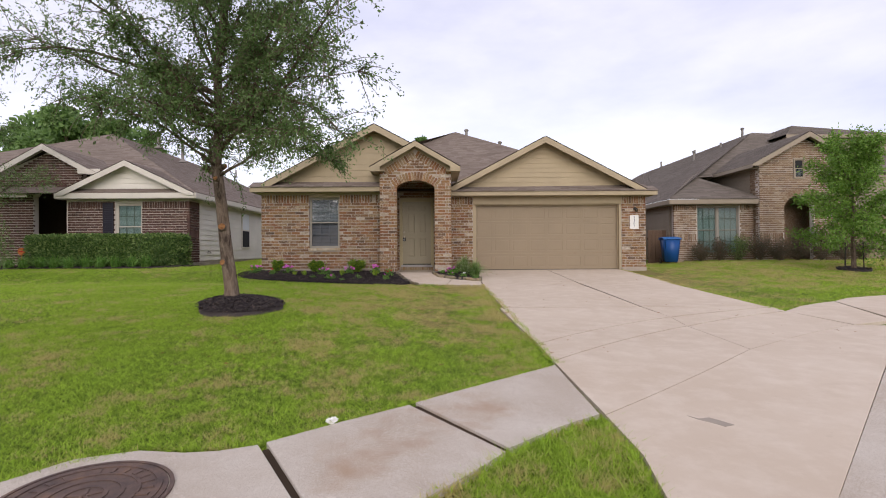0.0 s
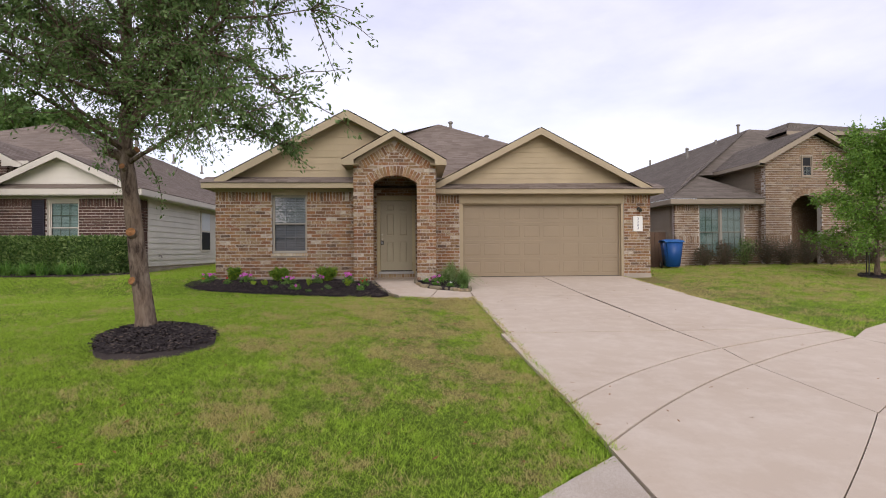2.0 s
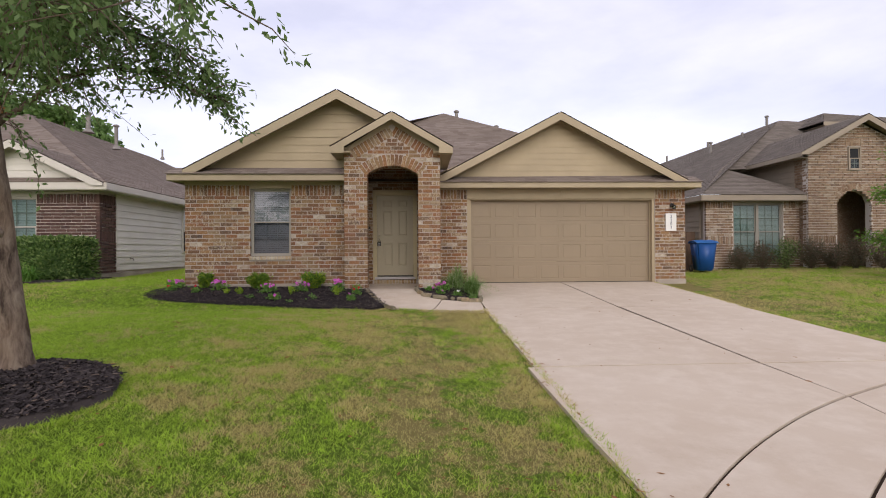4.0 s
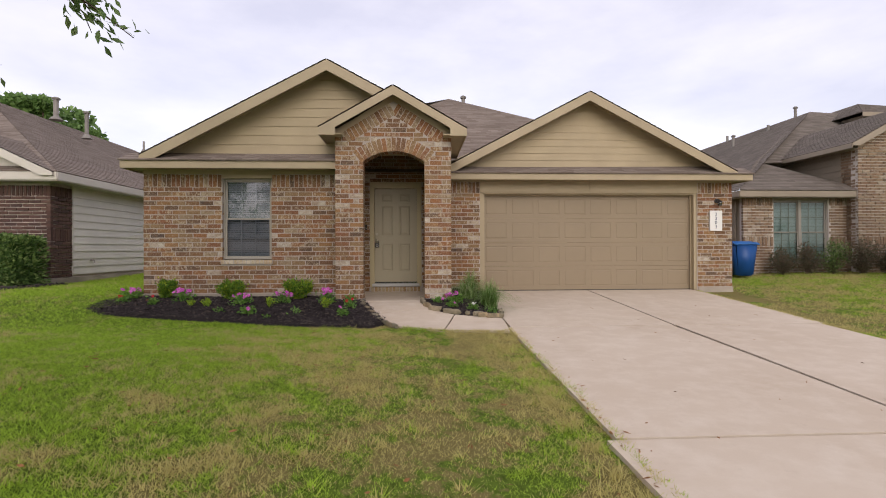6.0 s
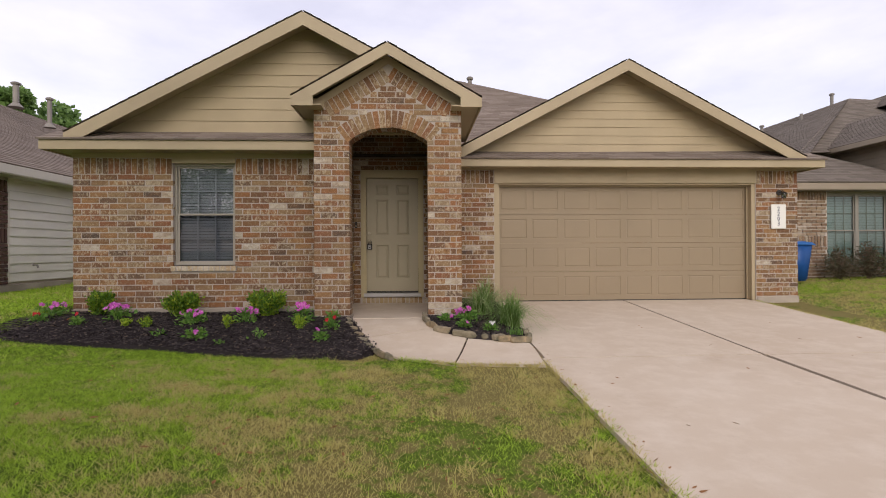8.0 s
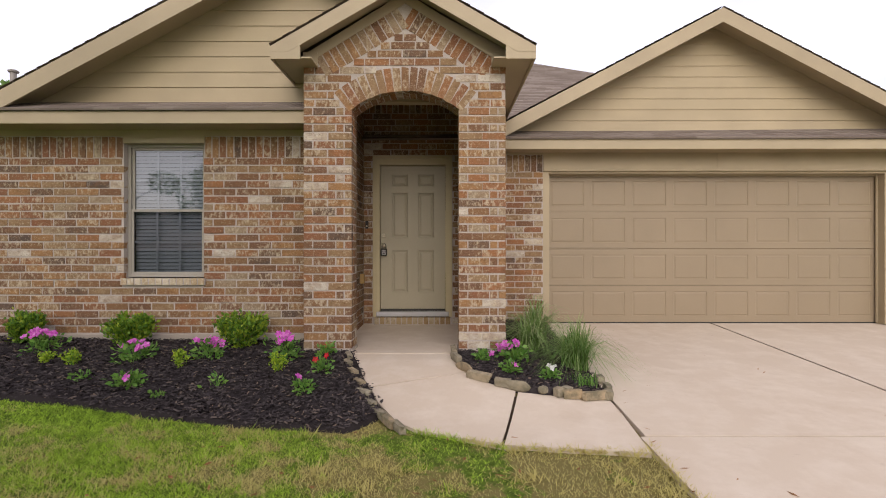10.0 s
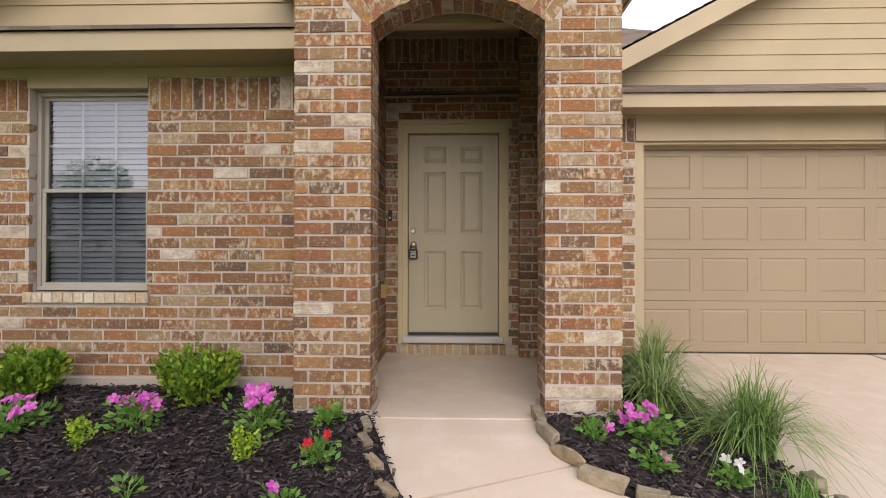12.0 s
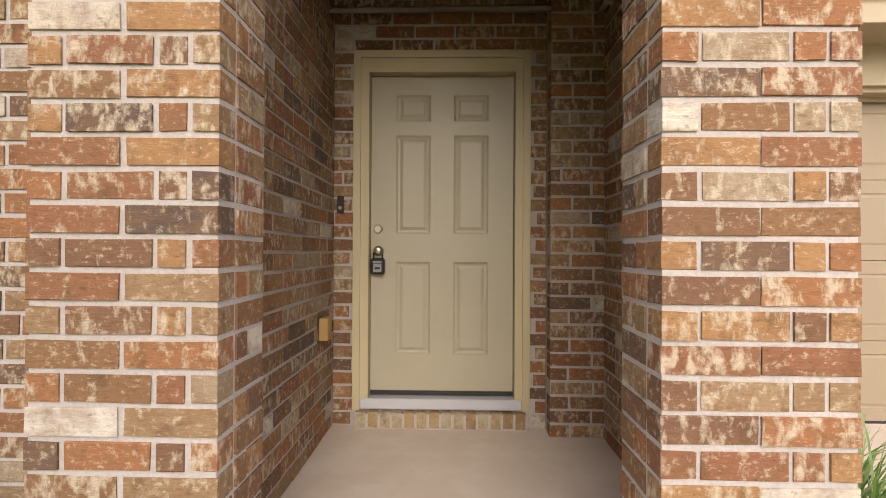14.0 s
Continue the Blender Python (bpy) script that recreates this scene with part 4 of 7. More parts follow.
window("window_1", "single-hung front window with tan frame, grids and white slatted blinds", WIN[0] + 0.005, WIN[1] - 0.005, WIN[2], WIN[3], 19.28, "win_frame", fr=0.03)
trim("lintel_board", box(WIN[0] - 0.005, WIN[1] + 0.005, 19.268, 19.40, WIN[3] + 0.002, 3.30))
trim("frieze_board", box(-5.40, -1.85, 19.272, 19.45, 3.196, 3.30))
trim("frieze_board", box(PX1 + 0.01, GX0, GY - 0.008, GY + 0.1, 3.268, 3.36))
trim("frieze_board", box(GX1, 6.72, GY - 0.008, GY + 0.1, 3.268, 3.36))


def front_door():
    o = tagged(new("door_1"), "closed olive-tan six-panel front door in a painted frame", "door", kind="structure")
    x0, x1, z0, z1, y = -1.30, -0.386, 1.075, 3.11, DW_Y + 0.055
    bm = bmesh.new()
    for a, b in ((DX0, x0 - 0.004), (x1 + 0.004, DX1)):
        add_box(bm, a, b, DW_Y - 0.022, DW_Y + 0.10, 0.985, DTOP)
    add_box(bm, x0 - 0.004, x1 + 0.004, DW_Y - 0.022, DW_Y + 0.10, z1 + 0.004, DTOP)
    part("frame", bm, "door_trim", o)
    bm = bmesh.new()
    for a, b in ((DX0 - 0.0, DX0 + 0.045), (DX1 - 0.045, DX1)):
        add_box(bm, a, b, DW_Y - 0.04, DW_Y - 0.022, 0.985, DTOP + 0.0)
    add_box(bm, DX0 + 0.045, DX1 - 0.045, DW_Y - 0.04, DW_Y - 0.022, DTOP - 0.045, DTOP)
    part("brick_mould", bm, "door_trim", o)
    # the leaf: stiles and rails proud of six sunk, raised-field panels
    xs = [x0, x0 + 0.16, x0 + 0.383, x1 - 0.383, x1 - 0.16, x1]
    zs = [z0, z0 + 0.245, z0 + 0.84, z0 + 1.02, z0 + 1.655, z0 + 1.745, z0 + 1.915, z1]
    bm = bmesh.new()
    panels = []
    for i in range(5):
        for j in range(7):
            if i in (1, 3) and j in (1, 3, 5):
                panels.append((xs[i], xs[i + 1], zs[j], zs[j + 1]))
            else:
                add_box(bm, xs[i], xs[i + 1], y, y + 0.044, zs[j], zs[j + 1])
    bmesh.ops.remove_doubles(bm, verts=bm.verts, dist=0.0005)
    inner = [f for f in bm.faces if sum(1 for g in bm.faces if g is not f and set(v.index for v in g.verts) == set(v.index for v in f.verts))]
    leaf = part("leaf", bm, "door", o)
    for a, b, c, d in panels:
        bm = bmesh.new()
        loops = []
        for ins, dy in ((0.0, 0.0), (0.012, 0.010), (0.024, 0.012), (0.045, 0.003), (0.05, 0.003)):
            loops.append([bm.verts.new(v) for v in ((a + ins, y + dy, c + ins), (b - ins, y + dy, c + ins), (b - ins, y + dy, d - ins), (a + ins, y + dy, d - ins))])
        for p, n_ in zip(loops, loops[1:]):
            for k in range(4):
                bm.faces.new((p[k], p[(k + 1) % 4], n_[(k + 1) % 4], n_[k]))
        bm.faces.new(loops[-1])
        part("panel", bm, "door", leaf)
    part("sweep", box(x0, x1, y - 0.006, y, z0 - 0.012, z0 + 0.014), "black", leaf, "black rubber door sweep")
    part("threshold", box(DX0 + 0.045, DX1 - 0.045, DW_Y - 0.03, DW_Y + 0.11, 0.987, 1.055, 0.008), "shade_grey", o, "grey metal threshold")
    bolt = part("deadbolt", tube([(x0 + 0.045, y - 0.018, 2.085 + 0.04), (x0 + 0.045, y + 0.0, 2.085 + 0.04)], [0.022, 0.03], 20), "brass", o, "round brushed deadbolt")
    knob_z = 1.985
    bm = tube([(x0 + 0.05, y, knob_z), (x0 + 0.05, y - 0.008, knob_z), (x0 + 0.05, y - 0.02, knob_z), (x0 + 0.05, y - 0.04, knob_z), (x0 + 0.05, y - 0.056, knob_z), (x0 + 0.05, y - 0.062, knob_z)], [0.032, 0.030, 0.012, 0.022, 0.026, 0.016], 20)
    part("knob", bm, "brass", o, "round satin knob", True)
    return x0 + 0.05, y, knob_z


KX, KY, KZ = front_door()
lock = thing("key_lock_box", "black and silver key lock box hung on the door knob", "lock box")
bm = bmesh.new()
pts = [(KX - 0.028, KY - 0.03, KZ - 0.05), (KX - 0.028, KY - 0.03, KZ - 0.01), (KX - 0.018, KY - 0.03, KZ + 0.018), (KX, KY - 0.03, KZ + 0.028), (KX + 0.018, KY - 0.03, KZ + 0.018), (KX + 0.028, KY - 0.03, KZ - 0.01), (KX + 0.028, KY - 0.03, KZ - 0.05)]
part("shackle", tube(pts, [0.005] * 7, 8), "black", lock, "", True)
part("case", box(KX - 0.044, KX + 0.044, KY - 0.055, KY - 0.008, KZ - 0.15, KZ - 0.048, 0.008), "black", lock)
part("shutter_plate", box(KX - 0.026, KX + 0.026, KY - 0.059, KY - 0.055, KZ - 0.135, KZ - 0.085, 0.001), "steel", lock, "silver dial cover")
part("shutter_grip", box(KX - 0.028, KX + 0.028, KY - 0.064, KY - 0.055, KZ - 0.08, KZ - 0.066, 0.002), "steel", lock)
part("dial", box(KX - 0.016, KX + 0.016, KY - 0.0605, KY - 0.059, KZ - 0.118, KZ - 0.104), "black", lock)
bell = thing("doorbell", "small black doorbell on the brick beside the door", "doorbell")
part("case", box(-1.505, -1.465, DW_Y - 0.022, DW_Y - 0.003, 2.22, 2.33, 0.004), "black", bell)
part("button", tube([(-1.485, DW_Y - 0.028, 2.255), (-1.485, DW_Y - 0.02, 2.255)], [0.011, 0.012], 12), "brass", bell)
socket = thing("outlet_box", "tan weatherproof outlet box on the porch side wall", "outlet")
part("cover", box(-1.528, -1.475, 20.40, 20.49, 1.47, 1.60, 0.004), "mat_red", socket, "tan hinged cover")
part("back_plate", box(-1.532, -1.526, 20.385, 20.505, 1.455, 1.615, 0.002), "black", socket)


def garage_door():
    o = tagged(new("garage_door"), "closed wide tan sectional garage door with embossed panels", "garage door", kind="structure")
    x0, x1, z0, z1, y = 1.09, 5.84, 0.872, 3.005, 20.98
    n, m = 4, 8
    h = (z1 - z0) / n
    w = (x1 - x0) / m
    for j in range(n):
        a, b = z0 + j * h + 0.004, z0 + (j + 1) * h - 0.004
        bm = bmesh.new()
        zs = [a, a + 0.085, b - 0.085, b]
        cut = [x0]
        for i in range(m):
            cut += [x0 + i * w + 0.055, x0 + (i + 1) * w - 0.055]
        cut.append(x1)
        for i in range(len(cut) - 1):
            for k in range(3):
                fa = (cut[i], cut[i + 1], zs[k], zs[k + 1])
                if i % 2 == 1 and k == 1:
                    continue
                vs = [bm.verts.new(v) for v in ((fa[0], y, fa[2]), (fa[1], y, fa[2]), (fa[1], y, fa[3]), (fa[0], y, fa[3]))]
                bm.faces.new(vs)
        bmesh.ops.remove_doubles(bm, verts=bm.verts, dist=0.0005)
        add_box(bm, x0, x1, y + 0.02, y + 0.045, a, b)
        add_box(bm, x0, x1, y, y + 0.021, b, b + 0.002)
        add_box(bm, x0, x1, y, y + 0.021, a - 0.002, a)
        sec = part("section", bm, "garage", o)
        for i in range(m):
            fa, fb = x0 + i * w + 0.055, x0 + (i + 1) * w - 0.055
            bm = bmesh.new()
            loops = []
            for ins, dy in ((0.0, 0.0), (0.006, 0.006), (0.014, 0.006), (0.028, 0.001), (0.030, 0.001)):
                loops.append([bm.verts.new(v) for v in ((fa + ins, y + dy, zs[1] + ins), (fb - ins, y + dy, zs[1] + ins), (fb - ins, y + dy, zs[2] - ins), (fa + ins, y + dy, zs[2] - ins))])
            for p, q4 in zip(loops, loops[1:]):
                for k in range(4):
                    bm.faces.new((p[k], p[(k + 1) % 4], q4[(k + 1) % 4], q4[k]))
            bm.faces.new(loops[-1])
            part("panel", bm, "garage", sec)
    part("weather_seal", box(x0, x1, y - 0.004, y + 0.03, z0 - 0.02, z0 + 0.004), "black", o, "black rubber bottom seal")
    bm = bmesh.new()
    for a, b in ((GX0 + 0.002, 1.09), (5.84, GX1 - 0.002)):
        add_box(bm, a, b, GY + 0.02, y + 0.02, 0.86, 3.09)
    add_box(bm, 1.09, 5.84, GY + 0.02, y + 0.02, 3.005, 3.09)
    part("frame", bm, "trim", o)
    bm = bmesh.new()
    for a, b in ((1.09, 1.115), (5.815, 5.84)):
        add_box(bm, a, b, y - 0.05, y - 0.03, 0.875, 3.005)
    add_box(bm, 1.115, 5.815, y - 0.05, y - 0.03, 2.98, 3.005)
    part("stop_moulding", bm, "trim", o)
    for a, b in ((GX0 + 0.002, 3.45), (3.453, GX1 - 0.002)):
        part("header_board", box(a, b, GY - 0.012, GY + 0.02, 3.055, 3.36, 0.002), "trim", o)
    part("drip_cap", box(GX0 + 0.002, GX1 - 0.002, GY - 0.025, GY + 0.018, 3.035, 3.054), "trim", o)


garage_door()


# ---- roofs ----
def roof_face(bm, a, b, c, d, exposure=0.145, lift=0.007, thick=0.012):
    """Shingle courses on a roof plane: a to b is the eave, d to c the top edge."""
    a, b, c, d = map(Vector, (a, b, c, d))
    nrm = (b - a).cross(d - a)
    if nrm.length < 1e-6:
        nrm = (b - a).cross(c - a)
    nrm.normalize()
    if nrm.z < 0:
        nrm = -nrm
    n = max(1, int(round(max((d - a).length, (c - b).length) / exposure)))
    for i in range(n):
        s, e = i / n, (i + 1) / n
        p = [a.lerp(d, s) + nrm * (lift + thick), b.lerp(c, s) + nrm * (lift + thick), b.lerp(c, e) + nrm * thick, a.lerp(d, e) + nrm * thick]
        lo = [a.lerp(d, s) - nrm * 0.005, b.lerp(c, s) - nrm * 0.005]
        vs = [bm.verts.new(v) for v in p + lo]
        if (p[2] - p[3]).length < 1e-4:
            bm.faces.new(vs[:3])
        else:
            bm.faces.new(vs[:4])
        bm.faces.new((vs[4], vs[5], vs[1], vs[0]))


def solid_under(bm, polys):
    for p in polys:
        bm.faces.new([bm.verts.new(v) for v in p])


PITCH = 0.521
# main hip roof
HX0, HX1, HY0, HY1, HZ = -5.61, 6.96, 20.60, 33.4, 3.50
APX, APY, APZ = 0.66, 26.0, 6.62
bm = bmesh.new()
roof_face(bm, (HX0, HY0, HZ - 0.1), (HX1, HY0, HZ - 0.0), (APX, APY, APZ), (APX, APY, APZ))
roof_face(bm, (HX0, HY1, 3.38), (HX0, 18.92, 3.38), (APX, APY, APZ), (APX, 28.0, APZ))
roof_face(bm, (HX1, HY0, HZ - 0.1), (HX1, HY1, 3.38), (APX, 28.0, APZ), (APX, APY, APZ))
roof_face(bm, (HX1, HY1, 3.38), (HX0, HY1, 3.38), (APX, 28.0, APZ), (APX, 28.0, APZ))
main_roof = part("roof", bm, "shingle", None, "hipped roof of brown-grey shingles", kind="structure")


def gable(name, peak, half_l, half_r, z_eave, y_front, y_back, wall_y, board, mat_trim, mat_roof, label, wall_mat, wall_bottom, reveal=0.155, rake_w=0.17, wall_l=None, wall_r=None, clip_r=None):
    """A front gable: two roof planes with rake boards, and a lap-sided wall. peak: (x, z). board: boards' thickness."""
    px, pz = peak
    k = (pz - z_eave) / half_l
    o = tagged(new(name), label, "gable", kind="structure")
    for side, half in ((-1, half_l), (1, half_r)):
        xe, ze = px + side * half, pz - k * half
        bm = bmesh.new()
        e0, e1 = (xe, y_front, ze), (xe, y_back, ze)
        t0, t1 = (px, y_front, pz), (px, y_back, pz)
        roof_face(bm, e0, e1, t1, t0)
        part("roof_plane", bm, mat_roof, o, kind="stuff")
        ln = math.hypot(half, k * half)
        nx, nz = k / math.hypot(1, k) * side, 1 / math.hypot(1, k)
        # rake board, sheathing edge
        v = rake_w * math.hypot(1, k)
        poly = [(px, pz - 0.008), (xe, ze - 0.008), (xe - side * 0.0, ze - 0.008 - v * (0.35 if half > 0.8 else 1)), (xe - side * (v * 0.65 / k if half > 0.8 else 0), ze - 0.008 - v * (0.35 if half > 0.8 else 1)), (px, pz - 0.008 - v)]
        if half <= 0.8:
            poly = [poly[0], poly[1], poly[2], poly[4]]
        part("rake_board", prism(poly, y_front + 0.004, y_front + 0.004 + board), mat_trim, o)
        part("soffit", prism([(px, pz - 0.06), (xe, ze - 0.06), (xe, ze - 0.075), (px, pz - 0.075)], y_front + 0.004 + board, wall_y), mat_trim, o)
    # lap siding
    if wall_mat:
        z = wall_bottom
        rows = 0
        while z < pz - 0.12:
            zt = min(z + reveal, pz - 0.1)
            def half_at(zz, half):
                return min(half, max(0.0, (pz - 0.07 - zz) / k))
            xl, xr = px - half_at(z, wall_l or half_l), px + half_at(z, wall_r or half_r)
            xl2, xr2 = px - half_at(zt, wall_l or half_l), px + half_at(zt, wall_r or half_r)
            bm = bmesh.new()
            f = [bm.verts.new(p) for p in ((xl, wall_y - 0.012, z), (xr, wall_y - 0.012, z), (xr2, wall_y - 0.001, zt), (xl2, wall_y - 0.001, zt))]
            g = [bm.verts.new(p) for p in ((xl, wall_y + 0.03, z), (xr, wall_y + 0.03, z), (xr2, wall_y + 0.03, zt), (xl2, wall_y + 0.03, zt))]
            bm.faces.new(f), bm.faces.new(g[::-1])
            for i in range(4):
                bm.faces.new((f[i], g[i], g[(i + 1) % 4], f[(i + 1) % 4]))
            part("siding_board", bm, wall_mat, o)
            z, rows = zt, rows + 1
        part("sheathing", prism([(px - (wall_l or half_l), wall_bottom), (px + (wall_r or half_r), wall_bottom), (px, pz - 0.1)], wall_y + 0.03, wall_y + 0.10), wall_mat, o)
    return o


gable("gable_front", (-2.005, 5.22), 3.28, 2.28, 3.48, 18.90, 24.2, 19.30, 0.025, "trim", "shingle", "tan front gable with lap siding and rake boards", "tan", 3.575, 0.172)
gable("gable_garage", (3.35, 5.185), 3.27, 3.27, 3.47, 20.43, 25.6, 20.83, 0.025, "trim", "shingle", "tan garage gable with lap siding and rake boards", "tan", 3.60, 0.155)
part("frieze_board", prism([(OMID, PEAK + 0.09), (PX0 + 0.05, 3.94), (PX0 + 0.05, 3.83), (OMID, PEAK - 0.02), (PX1 - 0.05, 3.83), (PX1 - 0.05, 3.94)], PY - 0.012, PY + 0.05), "trim", None, "tan frieze board under the porch rake", kind="structure")
gable("gable_porch", (OMID, 4.64), 1.285, 1.285, 3.90, 18.50, 20.9, PY + 0.01, 0.025, "trim", "shingle", "small porch gable with tan rake boards", None, 3.8, rake_w=0.135)


def eave_strip(name, x0, x1, y, yw, z, h, label, mt="trim", roof="shingle", soffit=True, rise=0.19, ret=False):
    o = tagged(new(name), label, "eaves", kind="structure")
    part("fascia", box(x0, x1, y, y + 0.022, z, z + h, 0.003), mt, o)
    part("soffit", box(x0, x1, y + 0.022, yw, z + 0.02, z + 0.032), mt, o)
    bm = bmesh.new()
    roof_face(bm, (x0 - 0.02, y - 0.03, z + h + 0.002), (x1 + 0.02, y - 0.03, z + h + 0.002), (x1 + 0.02, yw + 0.01, z + h + rise), (x0 - 0.02, yw + 0.01, z + h + rise))
    part("shingles", bm, roof, o, "", kind="stuff")
    return o


eave_strip("eaves_front", -5.61, PX0 - 0.002, 18.90, 19.29, 3.245, 0.135, "tan fascia under a strip of shingles")
eave_strip("eaves_garage", PX1 + 0.005, 6.96, 20.43, 20.82, 3.275, 0.135, "tan fascia under a strip of shingles")
trim("fascia_side", box(6.94, 6.962, 20.44, 33.3, 3.275, 3.41))
trim("fascia_side", box(-5.61, -5.588, 18.91, 33.3, 3.245, 3.38))
trim("soffit_side", box(6.60, 6.94, 20.82, 33.3, 3.30, 3.315))
trim("soffit_side", box(-5.588, -5.30, 19.29, 33.3, 3.27, 3.285))
for s, xe in ((-1, OMID - 1.285), (1, OMID + 1.285)):
    trim("porch_fascia", box(min(xe, xe - s * 0.022), max(xe, xe - s * 0.022), 18.53, 20.85, 3.77, 3.888))
    xa, xb = (xe + 0.022, PX0) if s < 0 else (PX1, xe - 0.022)
    trim("porch_soffit", box(xa, xb, 18.53, 20.85, 3.785, 3.80))
    xa, xb = (PX0 - 0.005, PX0 + 0.145) if s < 0 else (PX1 - 0.145, PX1 + 0.005)
    trim("gable_return_block", box(xa, xb, PY - 0.02, PY + 0.05, 3.795, 3.94, 0.003))
    trim("gable_return", prism([(xe, 3.77), (xe - s * 0.29, 3.77), (xe - s * 0.29, 3.98), (xe, 3.87)], 18.506, 18.528))
    trim("gable_soffit", box(min(xa, xb) if s > 0 else PX0, max(xa, xb) if s < 0 else PX1, 18.53, PY - 0.0, 3.785, 3.80))
# upper porch side walls
part("porch_cheek", box(PX0 + IN, PX0 + 0.12, PY + 0.30, 20.9, 3.2, 3.80), "tan", None, "tan siding on the porch side", kind="structure")


def vent_pipe(x, y, z, h, r=0.05, cap=True, mat="galv"):
    o = thing("roof_vent", "weathered metal vent pipe on the shingle roof", "roof vent", "roof vents")
    part("pipe", tube([(x, y, z), (x, y, z + h)], [r, r], 14), mat, o)
    part("flashing", tube([(x, y, z - 0.05), (x, y, z + 0.10)], [r * 2.6, r * 1.1], 14), mat, o)
    if cap:
        part("cap", tube([(x, y, z + h - 0.03), (x, y, z + h + 0.02), (x, y, z + h + 0.06)], [r * 1.5, r * 1.7, r * 0.9], 14), mat, o)


def on_plane(x, y):
    return APZ - 0.521 * max(abs(x - APX), (APY - y) * 1.09, 0)


vent_pipe(1.15, 26.3, 6.35, 0.42, 0.06)
vent_pipe(2.65, 26.6, 5.55, 0.75, 0.06)


# ---- planting helpers ----
RNG = np.random.default_rng(7)


def unit(v):
    return v / np.maximum(np.linalg.norm(v, axis=-1, keepdims=True), 1e-9)


def leaf_mesh(name, centres, size, droop=0.0, slim=0.45, rng=RNG, along=None):
    """One four-sided leaf at each centre, turned at random."""
    n = len(centres)
    a = unit(rng.normal(size=(n, 3)))
    if along is not None:
        a = unit(a * 0.7 + along)
    a[:, 2] -= droop
    a = unit(a)
    b = unit(np.cross(a, rng.normal(size=(n, 3))))
    s = size * rng.uniform(0.65, 1.25, (n, 1))
    nrm = np.cross(a, b)
    v = np.stack([centres, centres + a * s * 0.5 + b * s * slim * 0.5 + nrm * s * 0.06, centres + a * s, centres + a * s * 0.5 - b * s * slim * 0.5 + nrm * s * 0.06], 1)
    return raw_mesh(name, v.reshape(-1, 3), n, 4)


def blades_mesh(name, base, height, width, lean=0.5, rng=RNG):
    """Triangular grass blades standing on the base points."""
    n = len(base)
    ang = rng.uniform(0, 2 * np.pi, n)
    side = np.stack([np.cos(ang), np.sin(ang), np.zeros(n)], 1) * (width * rng.uniform(0.6, 1.3, (n, 1)) if np.isscalar(width) else width[:, None]) / 2
    h = height * rng.uniform(0.5, 1.3, n)
    lv = rng.normal(0, lean, (n, 2)) * h[:, None]
    top = base + np.stack([lv[:, 0], lv[:, 1], h], 1)
    v = np.stack([base - side, base + side, top], 1)
    return raw_mesh(name, v.reshape(-1, 3), n, 3)


PAVED = SLABS + [shift(ARC3L, 0, -G) + [(4.48, 9.31), (1.63, 6.46), (0.98, 5.36), (0.63, 5.61), (0.88, 6.46), (0.98, 7.06)], shift(ARC3R, 0.01, 0) + [(6.48, 11.06), (9.58, 11.66), (9.58, 9.36), (4.48, 9.31)],
                 [(4.47, 9.28), (9.58, 9.33), (14, 9.3), (14, -12), (-11.92, -11.94), (-11.92, 3.26), (-1.52, 3.96), (0.23, 4.66), (0.96, 5.32)],
                 [(0.94, 9.1), (0.41, 8.68), (-0.39, 8.03), (-0.91, 7.63), (-1.3, 7.28), (-1.38, 7.23), (-1.55, 7.18), (-1.75, 7.17), (-2.03, 7.21), (-2.35, 7.1), (-2.53, 6.85), (-2.87, 6.54), (-4.52, 5.96), (-6.92, 5.56), (-6.92, 4.56),
                  (-4.42, 4.86), (-2.82, 5.66), (-1.52, 5.76), (-0.74, 6.34), (-0.29, 6.61), (0.21, 7.18), (0.61, 7.52), (0.94, 7.74)],
                 [(5.59, 12.48), (6.227, 13.008), (6.861, 13.383), (7.856, 13.992), (8.549, 14.237), (9.143, 14.432), (10.246, 14.334), (14, 13.9), (14, 12.3), (9.58, 12.26), (6.68, 11.62), (5.74, 11.26)],
                 [(-1.33, 18.8), (-1.27, 18.50), (-1.16, 18.2), (-1.04, 17.96), (-0.93, 17.68), (-0.75, 17.36), (-0.6, 17.22), (-0.3, 17.10), (0, 16.98), (0.4, 16.93), (0.93, 16.86), (0.97, 17.72), (0.0, 18.0), (-0.25, 18.8)]]
BED = [(-5.55, 19.9), (-5.62, 19.2), (-5.75, 18.6), (-5.72, 18.15), (-5.4, 17.9), (-4.8, 17.82), (-4.1, 17.78), (-3.4, 17.68), (-2.6, 17.45), (-1.8, 17.27), (-1.1, 17.2), (-0.87, 17.48), (-1.02, 17.86), (-1.15, 18.2), (-1.28, 18.6), (-1.36, 18.80), (-1.86, 18.80), (-1.86, 19.27), (-5.42, 19.27), (-5.44, 19.9)]
BED2 = [(-0.28, 18.80), (-0.26, 18.45), (-0.08, 18.10), (0.20, 17.93), (0.5, 17.86), (0.86, 17.86), (0.97, 18.0), (1.0, 18.6), (1.03, 19.6), (1.03, 20.78), (0.25, 20.78), (0.25, 18.80)]


def circle(x, y, r, n=28, wob=0.0, seed=0):
    rnd = random.Random(seed)
    return [(x + r * (1 + rnd.uniform(-wob, wob)) * math.cos(2 * math.pi * k / n), y + r * (1 + rnd.uniform(-wob, wob)) * math.sin(2 * math.pi * k / n)) for k in range(n)]


